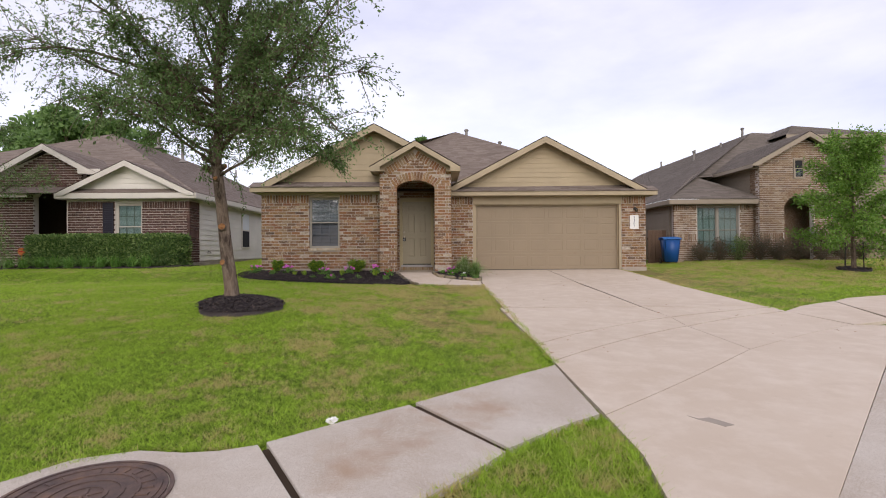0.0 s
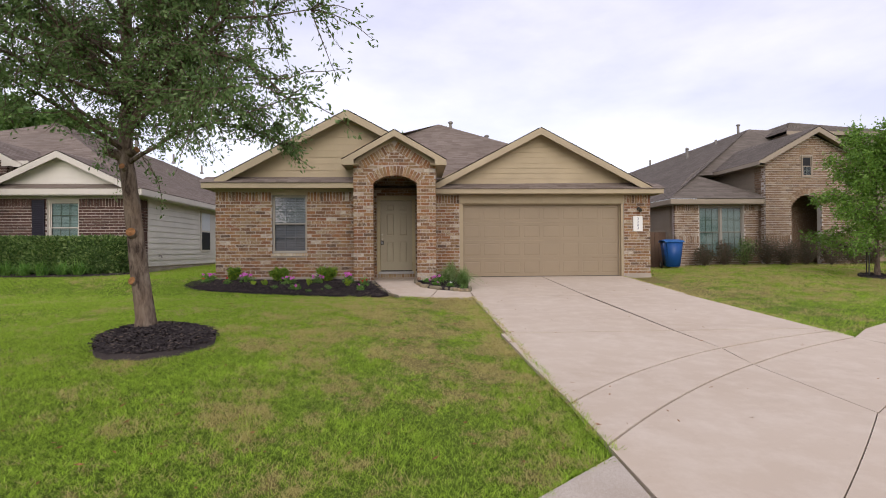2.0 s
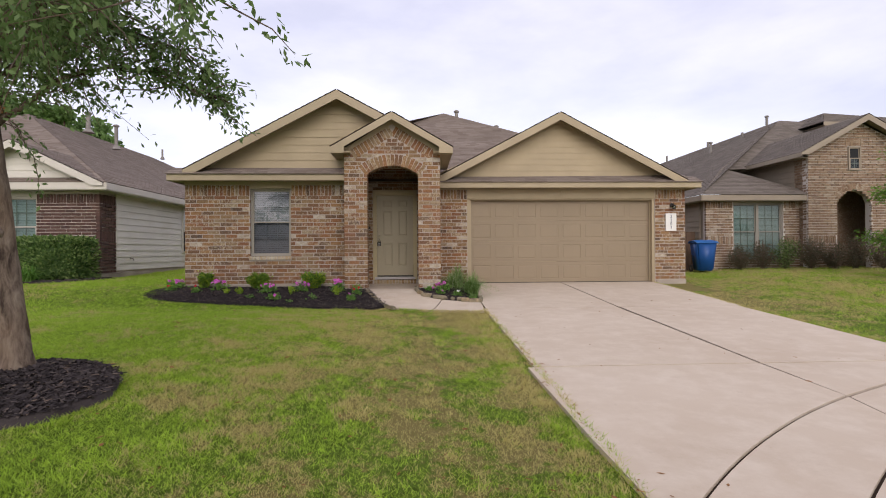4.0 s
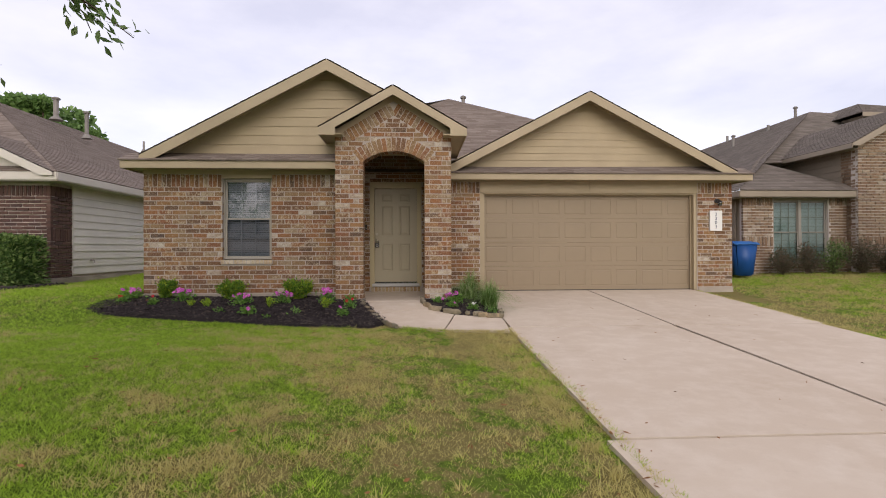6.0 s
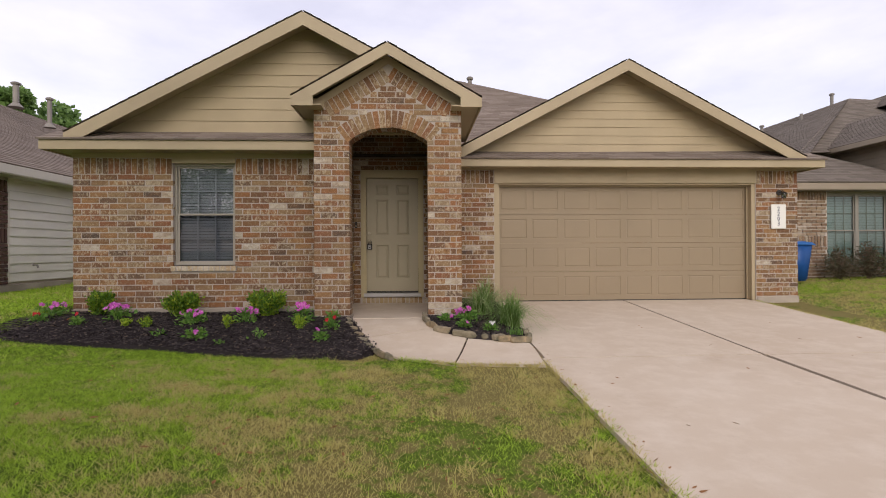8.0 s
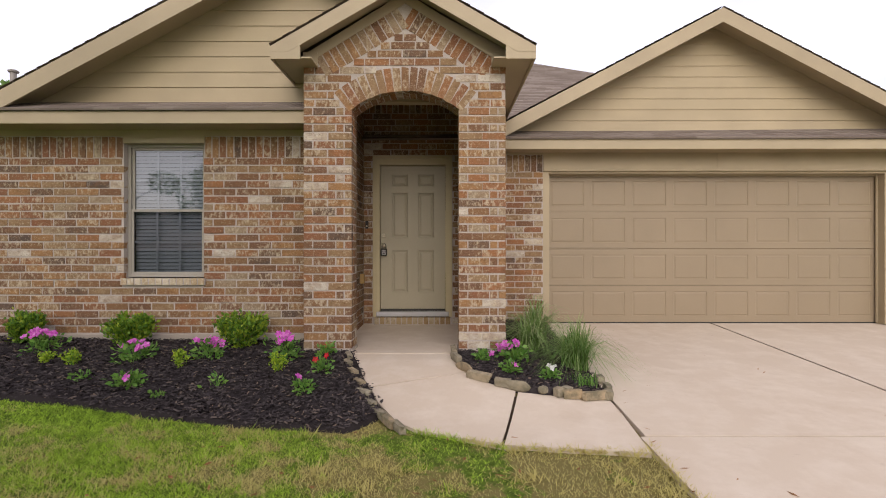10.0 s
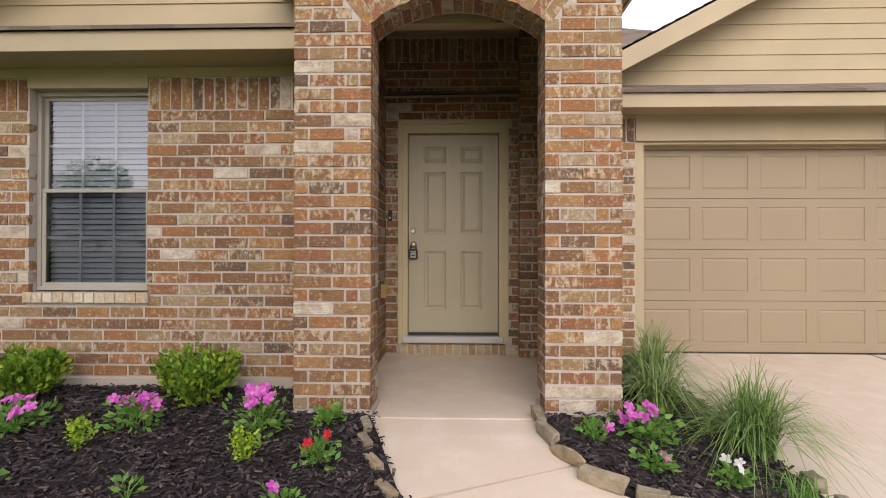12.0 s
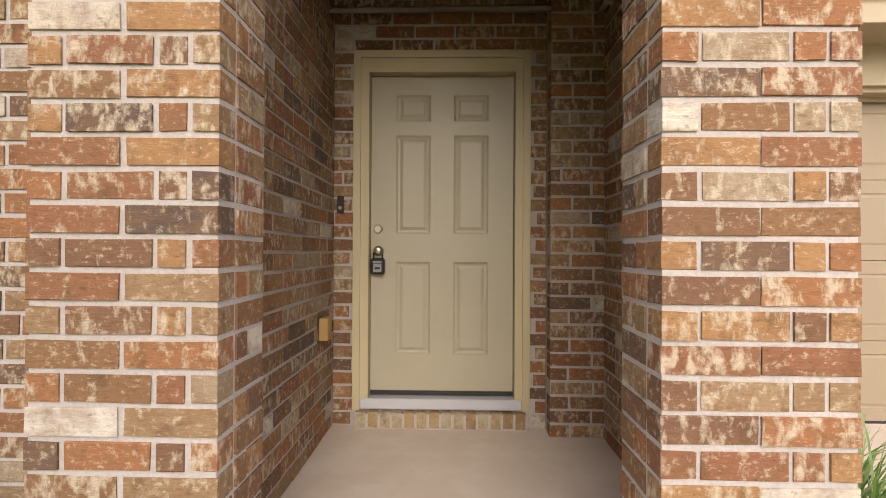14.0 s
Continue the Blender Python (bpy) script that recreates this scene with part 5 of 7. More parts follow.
TREE = (-3.31, 11.86)
RING = circle(-3.07, 11.58, 0.58, 28, 0.06)
HOUSES = [[(-5.42, 19.2), (6.74, 19.2), (6.74, 33), (-5.42, 33)], [(-24, 21.5), (-8.6, 21.5), (-8.6, 45), (-24, 45)], [(9.3, 24.2), (24, 24.2), (24, 45), (9.3, 45)]]


# ---- lawn ----
def scatter(n, x0, x1, y0, y1, avoid, keep=None, seed=0):
    rng = np.random.default_rng(seed)
    x, y = rng.uniform(x0, x1, n), rng.uniform(y0, y1, n)
    ok = np.ones(n, bool)
    for p in avoid:
        px, py = zip(*p)
        box_ = (x > min(px)) & (x < max(px)) & (y > min(py)) & (y < max(py))
        idx = np.where(box_ & ok)[0]
        ok[idx[inside(x[idx], y[idx], p)]] = False
    return x[ok], y[ok]


AVOID = PAVED + [BED, BED2, RING] + HOUSES


def grass(name, n, x0, x1, y0, y1, h, w, seed, lean=0.55, thin=True):
    x, y = scatter(n, x0, x1, y0, y1, AVOID, seed=seed)
    rng = np.random.default_rng(seed + 100)
    wave = np.sin(x * 2.1 + 1.7 * np.sin(y * 1.3)) * np.sin(y * 2.7 + 1.3 * np.sin(x * 1.9)) + 0.6 * np.sin(x * 5.3 + 2 * np.sin(y * 3.1)) * np.sin(y * 4.7 + x)
    worn = np.clip(1 - np.abs(x + 0.15) / 1.5, 0, 1) * np.clip((y - 8) / 4, 0, 1) + np.clip(1 - np.abs(x - 6.6) / 2.2, 0, 1) * np.clip((y - 12) / 3, 0, 1) * (y < 22)
    if thin:
        ok = rng.random(len(x)) > np.clip(0.12 + 0.14 * wave + 0.55 * worn, 0, 0.85)
        x, y, wave, worn = x[ok], y[ok], wave[ok], worn[ok]
    base = np.stack([x, y, lawn_z(x, y) - 0.05], 1)
    hh = h * (1 + 0.22 * np.clip(wave, -1, 1.5)) * (1 - 0.35 * np.clip(worn, 0, 1))
    ob = link_part(name, blades_mesh(name, base, hh, w, lean, rng), "blade", None, "short green lawn grass with dry yellow patches", kind="stuff")
    ob["category"] = "grass"


grass("lawn_grass", 780000, -5.5, 1.3, 5.5, 18.9, 0.036, 0.0068, 1, 0.85)
grass("lawn_grass", 290000, -14, -5.5, 6, 22.5, 0.042, 0.013, 2, 0.85)
grass("lawn_grass", 130000, 5.4, 13.5, 12.5, 24.5, 0.052, 0.014, 3, 0.85)
grass("lawn_grass", 90000, -34, -12, 6, 24, 0.055, 0.035, 4, 0.9, thin=False)
grass("lawn_grass", 70000, 12, 30, 12.5, 26, 0.055, 0.035, 5, 0.9, thin=False)
grass("lawn_grass", 40000, -8.6, -5.4, 19, 34, 0.06, 0.025, 6, 0.85, thin=False)
grass("lawn_grass", 26000, -0.6, 1.2, 5.2, 7.9, 0.06, 0.008, 7, 0.8, thin=False)


def edge_tufts():
    """Longer grass hanging over the edges of the paving."""
    rng = np.random.default_rng(31)
    lines = [((0.98, 9.16), (1.005, 13.156), (0.96, 17)), ((0.94, 9.14), (-0.42, 8.06), (-1.42, 7.26), (-2.02, 7.26), (-2.52, 6.91), (-3.12, 6.46)), ((5.58, 12.56), (5.712, 14.139), (5.8, 17.1), (5.92, 20.8)),
             ((0.9, 16.85), (0, 16.95), (-0.6, 17.2)), ((0.92, 7.66), (0.93, 7.16), (0.84, 6.46), (0.58, 5.66)), ((0.9, 7.68), (0.21, 7.14), (-0.32, 6.56))]
    pts = []
    for line_ in lines:
        for (xa, ya), (xb, yb) in zip(line_, line_[1:]):
            n = int(math.hypot(xb - xa, yb - ya) * 420)
            t = rng.random(n)
            lump = 0.035 * np.sin(t * 23 + xa * 9) + 0.02 * np.sin(t * 57)
            off = rng.normal(0, 0.018, n) + lump * 0.6
            d = Vector((yb - ya, xa - xb)).normalized()
            pts.append(np.stack([xa + (xb - xa) * t + d.x * off * 0.8, ya + (yb - ya) * t + d.y * off * 0.8], 1))
    p = np.concatenate(pts)
    base = np.stack([p[:, 0], p[:, 1], drive_z(p[:, 0], p[:, 1]) - 0.02], 1)
    ob = link_part("edge_grass", blades_mesh("edge_grass", base, 0.042, 0.008, 0.85, rng), "blade", None, "longer grass creeping over the paving edge", kind="stuff")
    ob["category"] = "grass"
    # coarse tufts in the worn strip
    q_ = []
    for _ in range(330):
        x, y = rng.uniform(-3.2, 0.9), rng.uniform(9, 17.2)
        if rng.random() < 0.25:
            x = 0.85 - abs(rng.normal(0, 0.12))
        if x > -3.9:
            m = 34
            q_.append(np.stack([x + rng.normal(0, 0.035, m), y + rng.normal(0, 0.035, m)], 1))
    p = np.concatenate(q_)
    ok = np.ones(len(p), bool)
    for poly in (BED, PAVED[-1]):
        ok &= ~inside(p[:, 0], p[:, 1], poly)
    p = p[ok]
    base = np.stack([p[:, 0], p[:, 1], lawn_z(p[:, 0], p[:, 1]) - 0.04], 1)
    ob = link_part("grass_tufts", blades_mesh("grass_tufts", base, 0.06, 0.008, 0.8, rng), "blade", None, "bright coarse grass tufts in the thin lawn", kind="stuff")
    ob["category"] = "grass"


edge_tufts()


# ---- mulch beds ----
def mulch_bed(name, poly, height, label, chips, seed, size=0.045, bank=0.0):
    ob = tagged(new(name), label, "flower bed", kind="structure")
    part("soil", slab(poly, lambda x, y: height(x, y) + 0.008 * math.sin(x * 9) * math.sin(y * 8), 0.0, 0.15, 0.14), "mulch", ob, smooth=True)
    xs, ys = zip(*poly)
    rng = np.random.default_rng(seed)
    x, y = rng.uniform(min(xs) - 0.03, max(xs) + 0.03, chips), rng.uniform(min(ys) - 0.03, max(ys) + 0.03, chips)
    ok = inside(x + rng.normal(0, 0.02, chips), y + rng.normal(0, 0.02, chips), poly)
    x, y = x[ok], y[ok]
    n = len(x)
    z = np.array([height(a, b) for a, b in zip(x, y)]) + rng.uniform(0.0, 0.022, n)
    c = np.stack([x, y, z], 1)
    ang = rng.uniform(0, 2 * np.pi, n)
    d = unit(np.stack([np.cos(ang), np.sin(ang), rng.normal(0, 0.28, n)], 1)) * (size * rng.uniform(0.4, 1.3, (n, 1)))
    s = unit(np.cross(d, [0, 0, 1.0]) + rng.normal(0, 0.01, (n, 3))) * (size * 0.22 * rng.uniform(0.5, 1.4, (n, 1)))
    up = np.stack([np.zeros(n), np.zeros(n), np.full(n, 0.006)], 1)
    v = np.stack([c - d * 0.5 - s, c + d * 0.5 - s * 0.6, c + d * 0.5 + s * 0.5, c - d * 0.5 + s, c - d * 0.45 + up, c + d * 0.42 + up], 1).reshape(-1, 3)
    me = bpy.data.meshes.new("chips")
    base = np.arange(n)[:, None] * 6
    quads = np.concatenate([base + np.array([[0, 1, 5, 4]]), base + np.array([[4, 5, 2, 3]])], 0)
    me.vertices.add(n * 6)
    me.vertices.foreach_set("co", v.astype(np.float32).ravel())
    me.loops.add(n * 8)
    me.loops.foreach_set("vertex_index", quads.astype(np.int32).ravel())
    me.polygons.add(n * 2)
    me.polygons.foreach_set("loop_start", np.arange(0, n * 8, 4, dtype=np.int32))
    me.update(calc_edges=True)
    link_part("chips", me, "mulch", ob, "", kind="stuff")
    return ob


def bed_z(x, y):
    return float(drive_z(x, y)) + 0.012 + 0.0 * float(ramp_s(17.4, 19.2, y)) + 0.04 * float(ramp_s(-3.5, -6.0, x))


mulch_bed("flower_bed", BED, bed_z, "black shredded mulch bed along the brick wall", 30000, 3)
mulch_bed("flower_bed", BED2, bed_z, "small mulch bed beside the porch edged with stones", 9000, 4)
mulch_bed("tree_ring", RING, lambda x, y: float(lawn_z(x, y)) + 0.02 + 0.09 * max(0.0, 1 - math.hypot(x - TREE[0], y - TREE[1]) / 0.75), "black mulch ring round the tree", 7000, 5, 0.05)


def edging_stone(x, y, z, ln, w, h, ang, seed):
    rnd = random.Random(seed)
    bm = bmesh.new()
    bmesh.ops.create_icosphere(bm, subdivisions=2, radius=0.5) if seed % 3 == 0 else add_box(bm, -0.5, 0.5, -0.5, 0.5, -0.5, 0.5)
    if seed % 3:
        bmesh.ops.subdivide_edges(bm, edges=bm.edges[:], cuts=1, use_grid_fill=True)
        bmesh.ops.bevel(bm, geom=bm.edges[:], offset=0.05, segments=1, affect="EDGES")
    for v in bm.verts:
        nz = noise.noise_vector(v.co * 1.7 + Vector((seed * 3.1, 0, 0)))
        v.co += nz * 0.13
        v.co = Vector((v.co.x * ln, v.co.y * w, v.co.z * h))
    ob = part("edging_stone", bm, "stone", None, "rough tan stone edging the small bed")
    ob.matrix_world = pose(x, y, z, rnd.uniform(-6, 6), rnd.uniform(-4, 4), ang)
    tagged(ob, category="stone", group="bed edging stones")


EDGE = [(-0.30, 18.72), (-0.285, 18.5), (-0.22, 18.28), (-0.09, 18.08), (0.10, 17.95), (0.22, 17.89), (0.42, 17.82), (0.55, 17.80), (0.63, 17.84), (0.66, 17.78), (0.84, 17.79), (0.97, 17.84), (1.01, 18.0), (1.02, 18.25)]
LENS = [0.22, 0.20, 0.24, 0.22, 0.14, 0.22, 0.10, 0.08, 0.07, 0.16, 0.22, 0.10, 0.14, 0.12]
for k, ((x, y), ln) in enumerate(zip(EDGE, LENS)):
    nx_, ny_ = EDGE[min(k + 1, len(EDGE) - 1)]
    ang = math.degrees(math.atan2(ny_ - y, nx_ - x)) if k < len(EDGE) - 1 else 90
    edging_stone(x, y, float(drive_z(x, y)) + 0.035, ln, 0.05 if ln > 0.12 else 0.07, 0.07 if k not in (2, 5) else 0.10, ang, k * 7 + (1 if ln > 0.11 else 0) + (k * 7 % 3 == 0 and ln > 0.11))
for k in range(9):
    x, y = [(-1.31, 18.62), (-1.28, 18.42), (-1.2, 18.22), (-1.1, 18.0), (-1.04, 17.82), (-0.96, 17.64), (-0.86, 17.46), (-0.78, 17.33), (-0.7, 17.24)][k]
    edging_stone(x - 0.03, y, float(drive_z(x, y)) + 0.01, 0.17, 0.05, 0.06, 110 + k * 5 if k < 5 else 120, 40 + k * 3 + 1)


# ---- small plants ----
def shrub(x, y, r, h, seed, mat="shrub", label="low boxwood shrub with yellow-green tips in the mulch", n=2700, leaf=0.04):
    rng = np.random.default_rng(seed)
    o = thing("shrub", label, "shrub", "shrubs by the wall", (x, y, bed_z(x, y)))
    bm = bmesh.new()
    tips = []
    for k in range(16):
        a, e = rng.uniform(0, 2 * math.pi), rng.uniform(0.25, 1.35)
        tip = Vector((math.cos(a) * math.cos(e) * r, math.sin(a) * math.cos(e) * r, 0.06 + h * (0.35 + 0.65 * math.sin(e)) * rng.uniform(0.75, 1.1)))
        add_tube(bm, [(0, 0, 0), tip * 0.5 + Vector((0, 0, 0.02)), tip], [0.006, 0.004, 0.002], 5)
        tips.append(tip)
    part("stems", bm, "bark", o, kind="stuff")
    c = []
    for tip in tips:
        m = n // 16
        t = rng.beta(2.2, 1.2, m)[:, None]
        c.append(np.array(tip)[None] * t + rng.normal(0, r * 0.13, (m, 3)))
    c = np.concatenate(c)
    c[:, 2] = np.abs(c[:, 2]) + 0.01
    out = unit(c + np.array([0, 0, 0.05])) * 0.6 + np.array([0, 0, 0.35])
    link_part("leaves", leaf_mesh("leaves", c, leaf * 1.15, 0.0, 0.62, rng, out), mat, o, kind="stuff")
    return o


def annual(x, y, r, h, colour, seed, blooms=8, label="", petal=0.024):
    rng = np.random.default_rng(seed)
    o = thing("flower", label, "flower", "bedding flowers", (x, y, bed_z(x, y)))
    bm = bmesh.new()
    heads = []
    for k in range(6):
        a, s = rng.uniform(0, 2 * math.pi), rng.uniform(0.2, 1.0)
        tip = (math.cos(a) * r * s, math.sin(a) * r * s, h * (1.05 - 0.45 * s))
        add_tube(bm, [(0, 0, 0), (tip[0] * 0.4, tip[1] * 0.4, tip[2] * 0.6), tip], [0.004, 0.003, 0.002], 5)
        heads.append(tip)
    part("stems", bm, "annual", o, kind="stuff")
    if colour == "none":
        n = 300
        pick = np.array(heads)[rng.integers(0, 6, n)] * rng.beta(2.0, 1.0, (n, 1))
        c = pick + rng.normal(0, r * 0.16, (n, 3))
        c[:, 2] = np.clip(np.abs(c[:, 2]), 0.01, h * 1.1)
        link_part("leaves", leaf_mesh("leaves", c, 0.026, -0.1, 0.62, rng), "tip", o, kind="stuff")
        return o
    n = int(60 + 120 * min(1, r / 0.14)) if colour != "seedling" else 26
    c = np.stack([rng.normal(0, r * 0.5, n), rng.normal(0, r * 0.5, n), np.clip(np.abs(rng.normal(h * 0.4, h * 0.25, n)), 0.005, h * 0.85)], 1)
    link_part("leaves", leaf_mesh("leaves", c, 0.058 if r > 0.08 else 0.046, 0.1, 0.5, rng, unit(c * np.array([1, 1, 0.3])) * 0.8 + np.array([0, 0, 0.25])), "annual", o, kind="stuff")
    for k in range(blooms):
        hx, hy, hz = heads[k % 6]
        cx, cy, cz = hx + rng.normal(0, r * 0.28), hy + rng.normal(0, r * 0.28), hz + rng.uniform(0.0, 0.04)
        bm = bmesh.new()
        tilt = Matrix.Rotation(rng.uniform(-0.9, 0.9), 4, "Y") @ Matrix.Rotation(rng.uniform(0.2, 1.1), 4, "X") @ Matrix.Rotation(rng.uniform(0, 6.28), 4, "Z")
        for p in range(5):
            rot = Matrix.Translation((cx, cy, cz)) @ tilt @ Matrix.Rotation(2 * math.pi * p / 5, 4, "Z")
            vs = [bm.verts.new(rot @ Vector(v)) for v in ((0, 0, 0), (petal * 0.45, -petal * 0.42, 0.003), (petal, -petal * 0.34, 0.004), (petal * 1.15, 0, 0.001), (petal, petal * 0.34, 0.004), (petal * 0.45, petal * 0.42, 0.003))]
            bm.faces.new(vs)
        part("bloom", bm, colour, o)
    return o


def strap_plant(x, y, n, length, label, seed, width=0.011, mat="strap", z=None, group="strap-leaved grasses"):
    """Arching strap leaves from one crown."""
    rng = np.random.default_rng(seed)
    o = thing("ornamental_grass", label, "ornamental grass", group, (x, y, bed_z(x, y) if z is None else z))
    a = rng.uniform(0, 2 * np.pi, n)
    reach = length * rng.uniform(0.14, 0.98, n)
    rise = length * rng.uniform(0.45, 0.95, n)
    out = []
    d = np.stack([np.cos(a), np.sin(a), np.zeros(n)], 1)
    s = np.stack([-np.sin(a), np.cos(a), np.zeros(n)], 1)
    prev = None
    base = np.stack([rng.normal(0, 0.05, n), rng.normal(0, 0.05, n), np.zeros(n)], 1)
    quads = []
    ts = (0, 0.3, 0.6, 0.85, 1.0)
    rows_ = []
    for t in ts:
        p = base + d * (reach * t ** 1.4)[:, None] + np.stack([np.zeros(n), np.zeros(n), rise * (1.6 * t - 1.0 * t * t * (0.6 + reach / length))], 1)
        w = width * (1 - 0.85 * t) * 0.5
        rows_.append((p - s * w, p + s * w))
    for (l0, r0), (l1, r1) in zip(rows_, rows_[1:]):
        quads.append(np.stack([l0, r0, r1, l1], 1))
    v = np.stack(quads, 1).reshape(-1, 3)
    me = raw_mesh("leaves", v, n * 4, 4)
    bm = bmesh.new()
    bm.from_mesh(me)
    bmesh.ops.remove_doubles(bm, verts=bm.verts, dist=0.0002)
    bm.to_mesh(me)
    bm.free()
    link_part("leaves", me, mat, o, kind="stuff")
    return o


for k, (x, y, r, h) in enumerate(((-4.88, 19.0, 0.22, 0.24), (-3.72, 18.98, 0.23, 0.25), (-2.52, 18.92, 0.25, 0.28))):
    shrub(x, y, r, h, 50 + k)
PINK = "vinca plant with bright pink-violet flowers in the mulch"
for k, (x, y, r, h, col, nb) in enumerate(((-4.45, 18.74, 0.13, 0.20, "pink", 12), (-3.38, 18.50, 0.16, 0.17, "pink", 9), (-2.68, 18.52, 0.12, 0.20, "pink", 12), (-1.93, 18.50, 0.13, 0.24, "pink", 13),
                                           (-3.08, 17.90, 0.09, 0.15, "pink", 2), (-5.42, 18.86, 0.14, 0.19, "pink", 12), (-1.57, 17.82, 0.07, 0.12, "pink", 1), (-1.51, 18.20, 0.08, 0.15, "red", 2), (-1.57, 18.62, 0.07, 0.13, "red", 1),
                                           (-4.80, 18.42, 0.07, 0.12, "red", 2), (-5.38, 18.58, 0.08, 0.11, "red", 2), (-4.18, 18.40, 0.09, 0.11, "none", 0), (-2.86, 18.30, 0.09, 0.16, "none", 0), (-1.92, 18.22, 0.10, 0.18, "none", 0),
                                           (-3.88, 18.36, 0.09, 0.15, "none", 0), (-2.32, 17.90, 0.08, 0.12, "seedling", 0), (-3.58, 18.05, 0.08, 0.09, "seedling", 0), (-2.72, 17.72, 0.05, 0.06, "seedling", 0),
                                           (-0.03, 18.48, 0.07, 0.10, "pink", 1), (0.27, 18.46, 0.13, 0.18, "pink", 10), (0.20, 18.20, 0.08, 0.11, "pink", 1), (0.54, 18.10, 0.06, 0.10, "petal_white", 3))):
    lab = {"pink": PINK if nb > 3 else "young vinca with a pink bloom in the mulch", "red": "small vinca with a red bloom in the mulch", "none": "tiny upright yellow-green boxwood plant in the mulch", "seedling": "small broad-leaved green seedling in the mulch", "petal_white": "small plant with white blooms in the mulch"}[col]
    annual(x, y, r, h, col, 80 + k, nb + (3 if nb > 5 else 0), lab, 0.031 if col == "pink" else 0.026)
strap_plant(0.62, 19.35, 340, 0.74, "variegated cream and green ribbon grass clump by the garage corner", 5, 0.014)
strap_plant(0.50, 18.95, 230, 0.56, "pale variegated ribbon grass clump in the small bed", 6, 0.014)
strap_plant(0.88, 18.55, 620, 0.72, "dense arching green monkey grass clump beside the driveway", 7, 0.009, "blade_plant")
strap_plant(0.84, 18.08, 60, 0.2, "tiny tuft of grass in the small bed", 8, 0.008, "annual")


# ---- trees ----
def branch_points(p, d, length, n, rng, droop, wob=0.16):
    pts = [np.array(p, float)]
    d = np.array(d, float)
    for k in range(n):
        d = d + rng.normal(0, wob, 3)
        d[2] -= droop * (k / n)
        d = d / np.linalg.norm(d)
        pts.append(pts[-1] + d * length / n)
    return pts


def tree(name, label, base, trunk, r0, limbs, seed, leaf_mat, leaf_size, leaves, spread=0.13, droop=0.12, bark="bark", twigs=7, limb_r=0.035, first=None, top=True):
    """limbs: (share of the trunk's height, azimuth, elevation, length). Returns the tree."""
    rng = np.random.default_rng(seed)
    o = thing(name, label, "tree")
    o.location = base
    b = np.array(base)
    pts = [Vector(p) for p in trunk]
    rad = [r0 * (1.35 if i == 0 else (1 - 0.62 * i / (len(pts) - 1))) for i in range(len(pts))]
    bm = bmesh.new()
    dense_pts, dense_r = [], []
    for i in range(len(pts) - 1):
        for s in range(4):
            t = s / 4
            dense_pts.append(pts[i].lerp(pts[i + 1], t)), dense_r.append(rad[i] + (rad[i + 1] - rad[i]) * t)
    dense_pts.append(pts[-1]), dense_r.append(rad[-1])
    add_tube(bm, dense_pts, dense_r, 16, 0.12)
    part("trunk", bm, bark, o, "", True)
    total = len(dense_pts) - 1
    cents, dirs = [], []
    for share, az, el, ln in limbs:
        p0 = dense_pts[int(share * total)]
        d = (math.cos(radians(az)) * math.cos(radians(el)), math.sin(radians(az)) * math.cos(radians(el)), math.sin(radians(el)))
        main = branch_points(p0, d, ln, 8, rng, droop)
        bm = bmesh.new()
        add_tube(bm, main, [limb_r * (ln / 2.2) ** 0.5 * (1 - 0.86 * i / 8) for i in range(9)], 7)
        for i in range(1, 9):
            for _ in range(twigs if i > 2 else twigs // 2):
                dd = np.array(main[i] - main[i - 1])
                dd = dd / np.linalg.norm(dd) * 0.7 + rng.normal(0, 0.62, 3)
                dd[2] += 0.02
                tw = branch_points(main[i], dd, ln * rng.uniform(0.12, 0.34) * (1.15 - 0.5 * i / 8), 4, rng, droop * 2.4, 0.22)
                add_tube(bm, tw, [0.006, 0.005, 0.004, 0.003, 0.0015], 4)
                for j in range(1, 5):
                    cents.append(tw[j]), dirs.append(tw[j] - tw[j - 1])
                    cents.append((tw[j] + tw[j - 1]) / 2), dirs.append(tw[j] - tw[j - 1])
            if i > 4:
                cents.append(main[i]), dirs.append(main[i] - main[i - 1])
        part("limb", bm, bark, o, "", True)
    cents, dirs = np.array(cents), unit(np.array(dirs))
    idx = rng.integers(0, len(cents), leaves)
    c = cents[idx] + rng.normal(0, spread * 0.42, (leaves, 3)) * np.array([1, 1, 0.85])
    link_part("crown", leaf_mesh("crown", c, leaf_size, 0.25, 0.42, rng, dirs[idx] * 0.6), leaf_mat, o, kind="stuff")
    return o


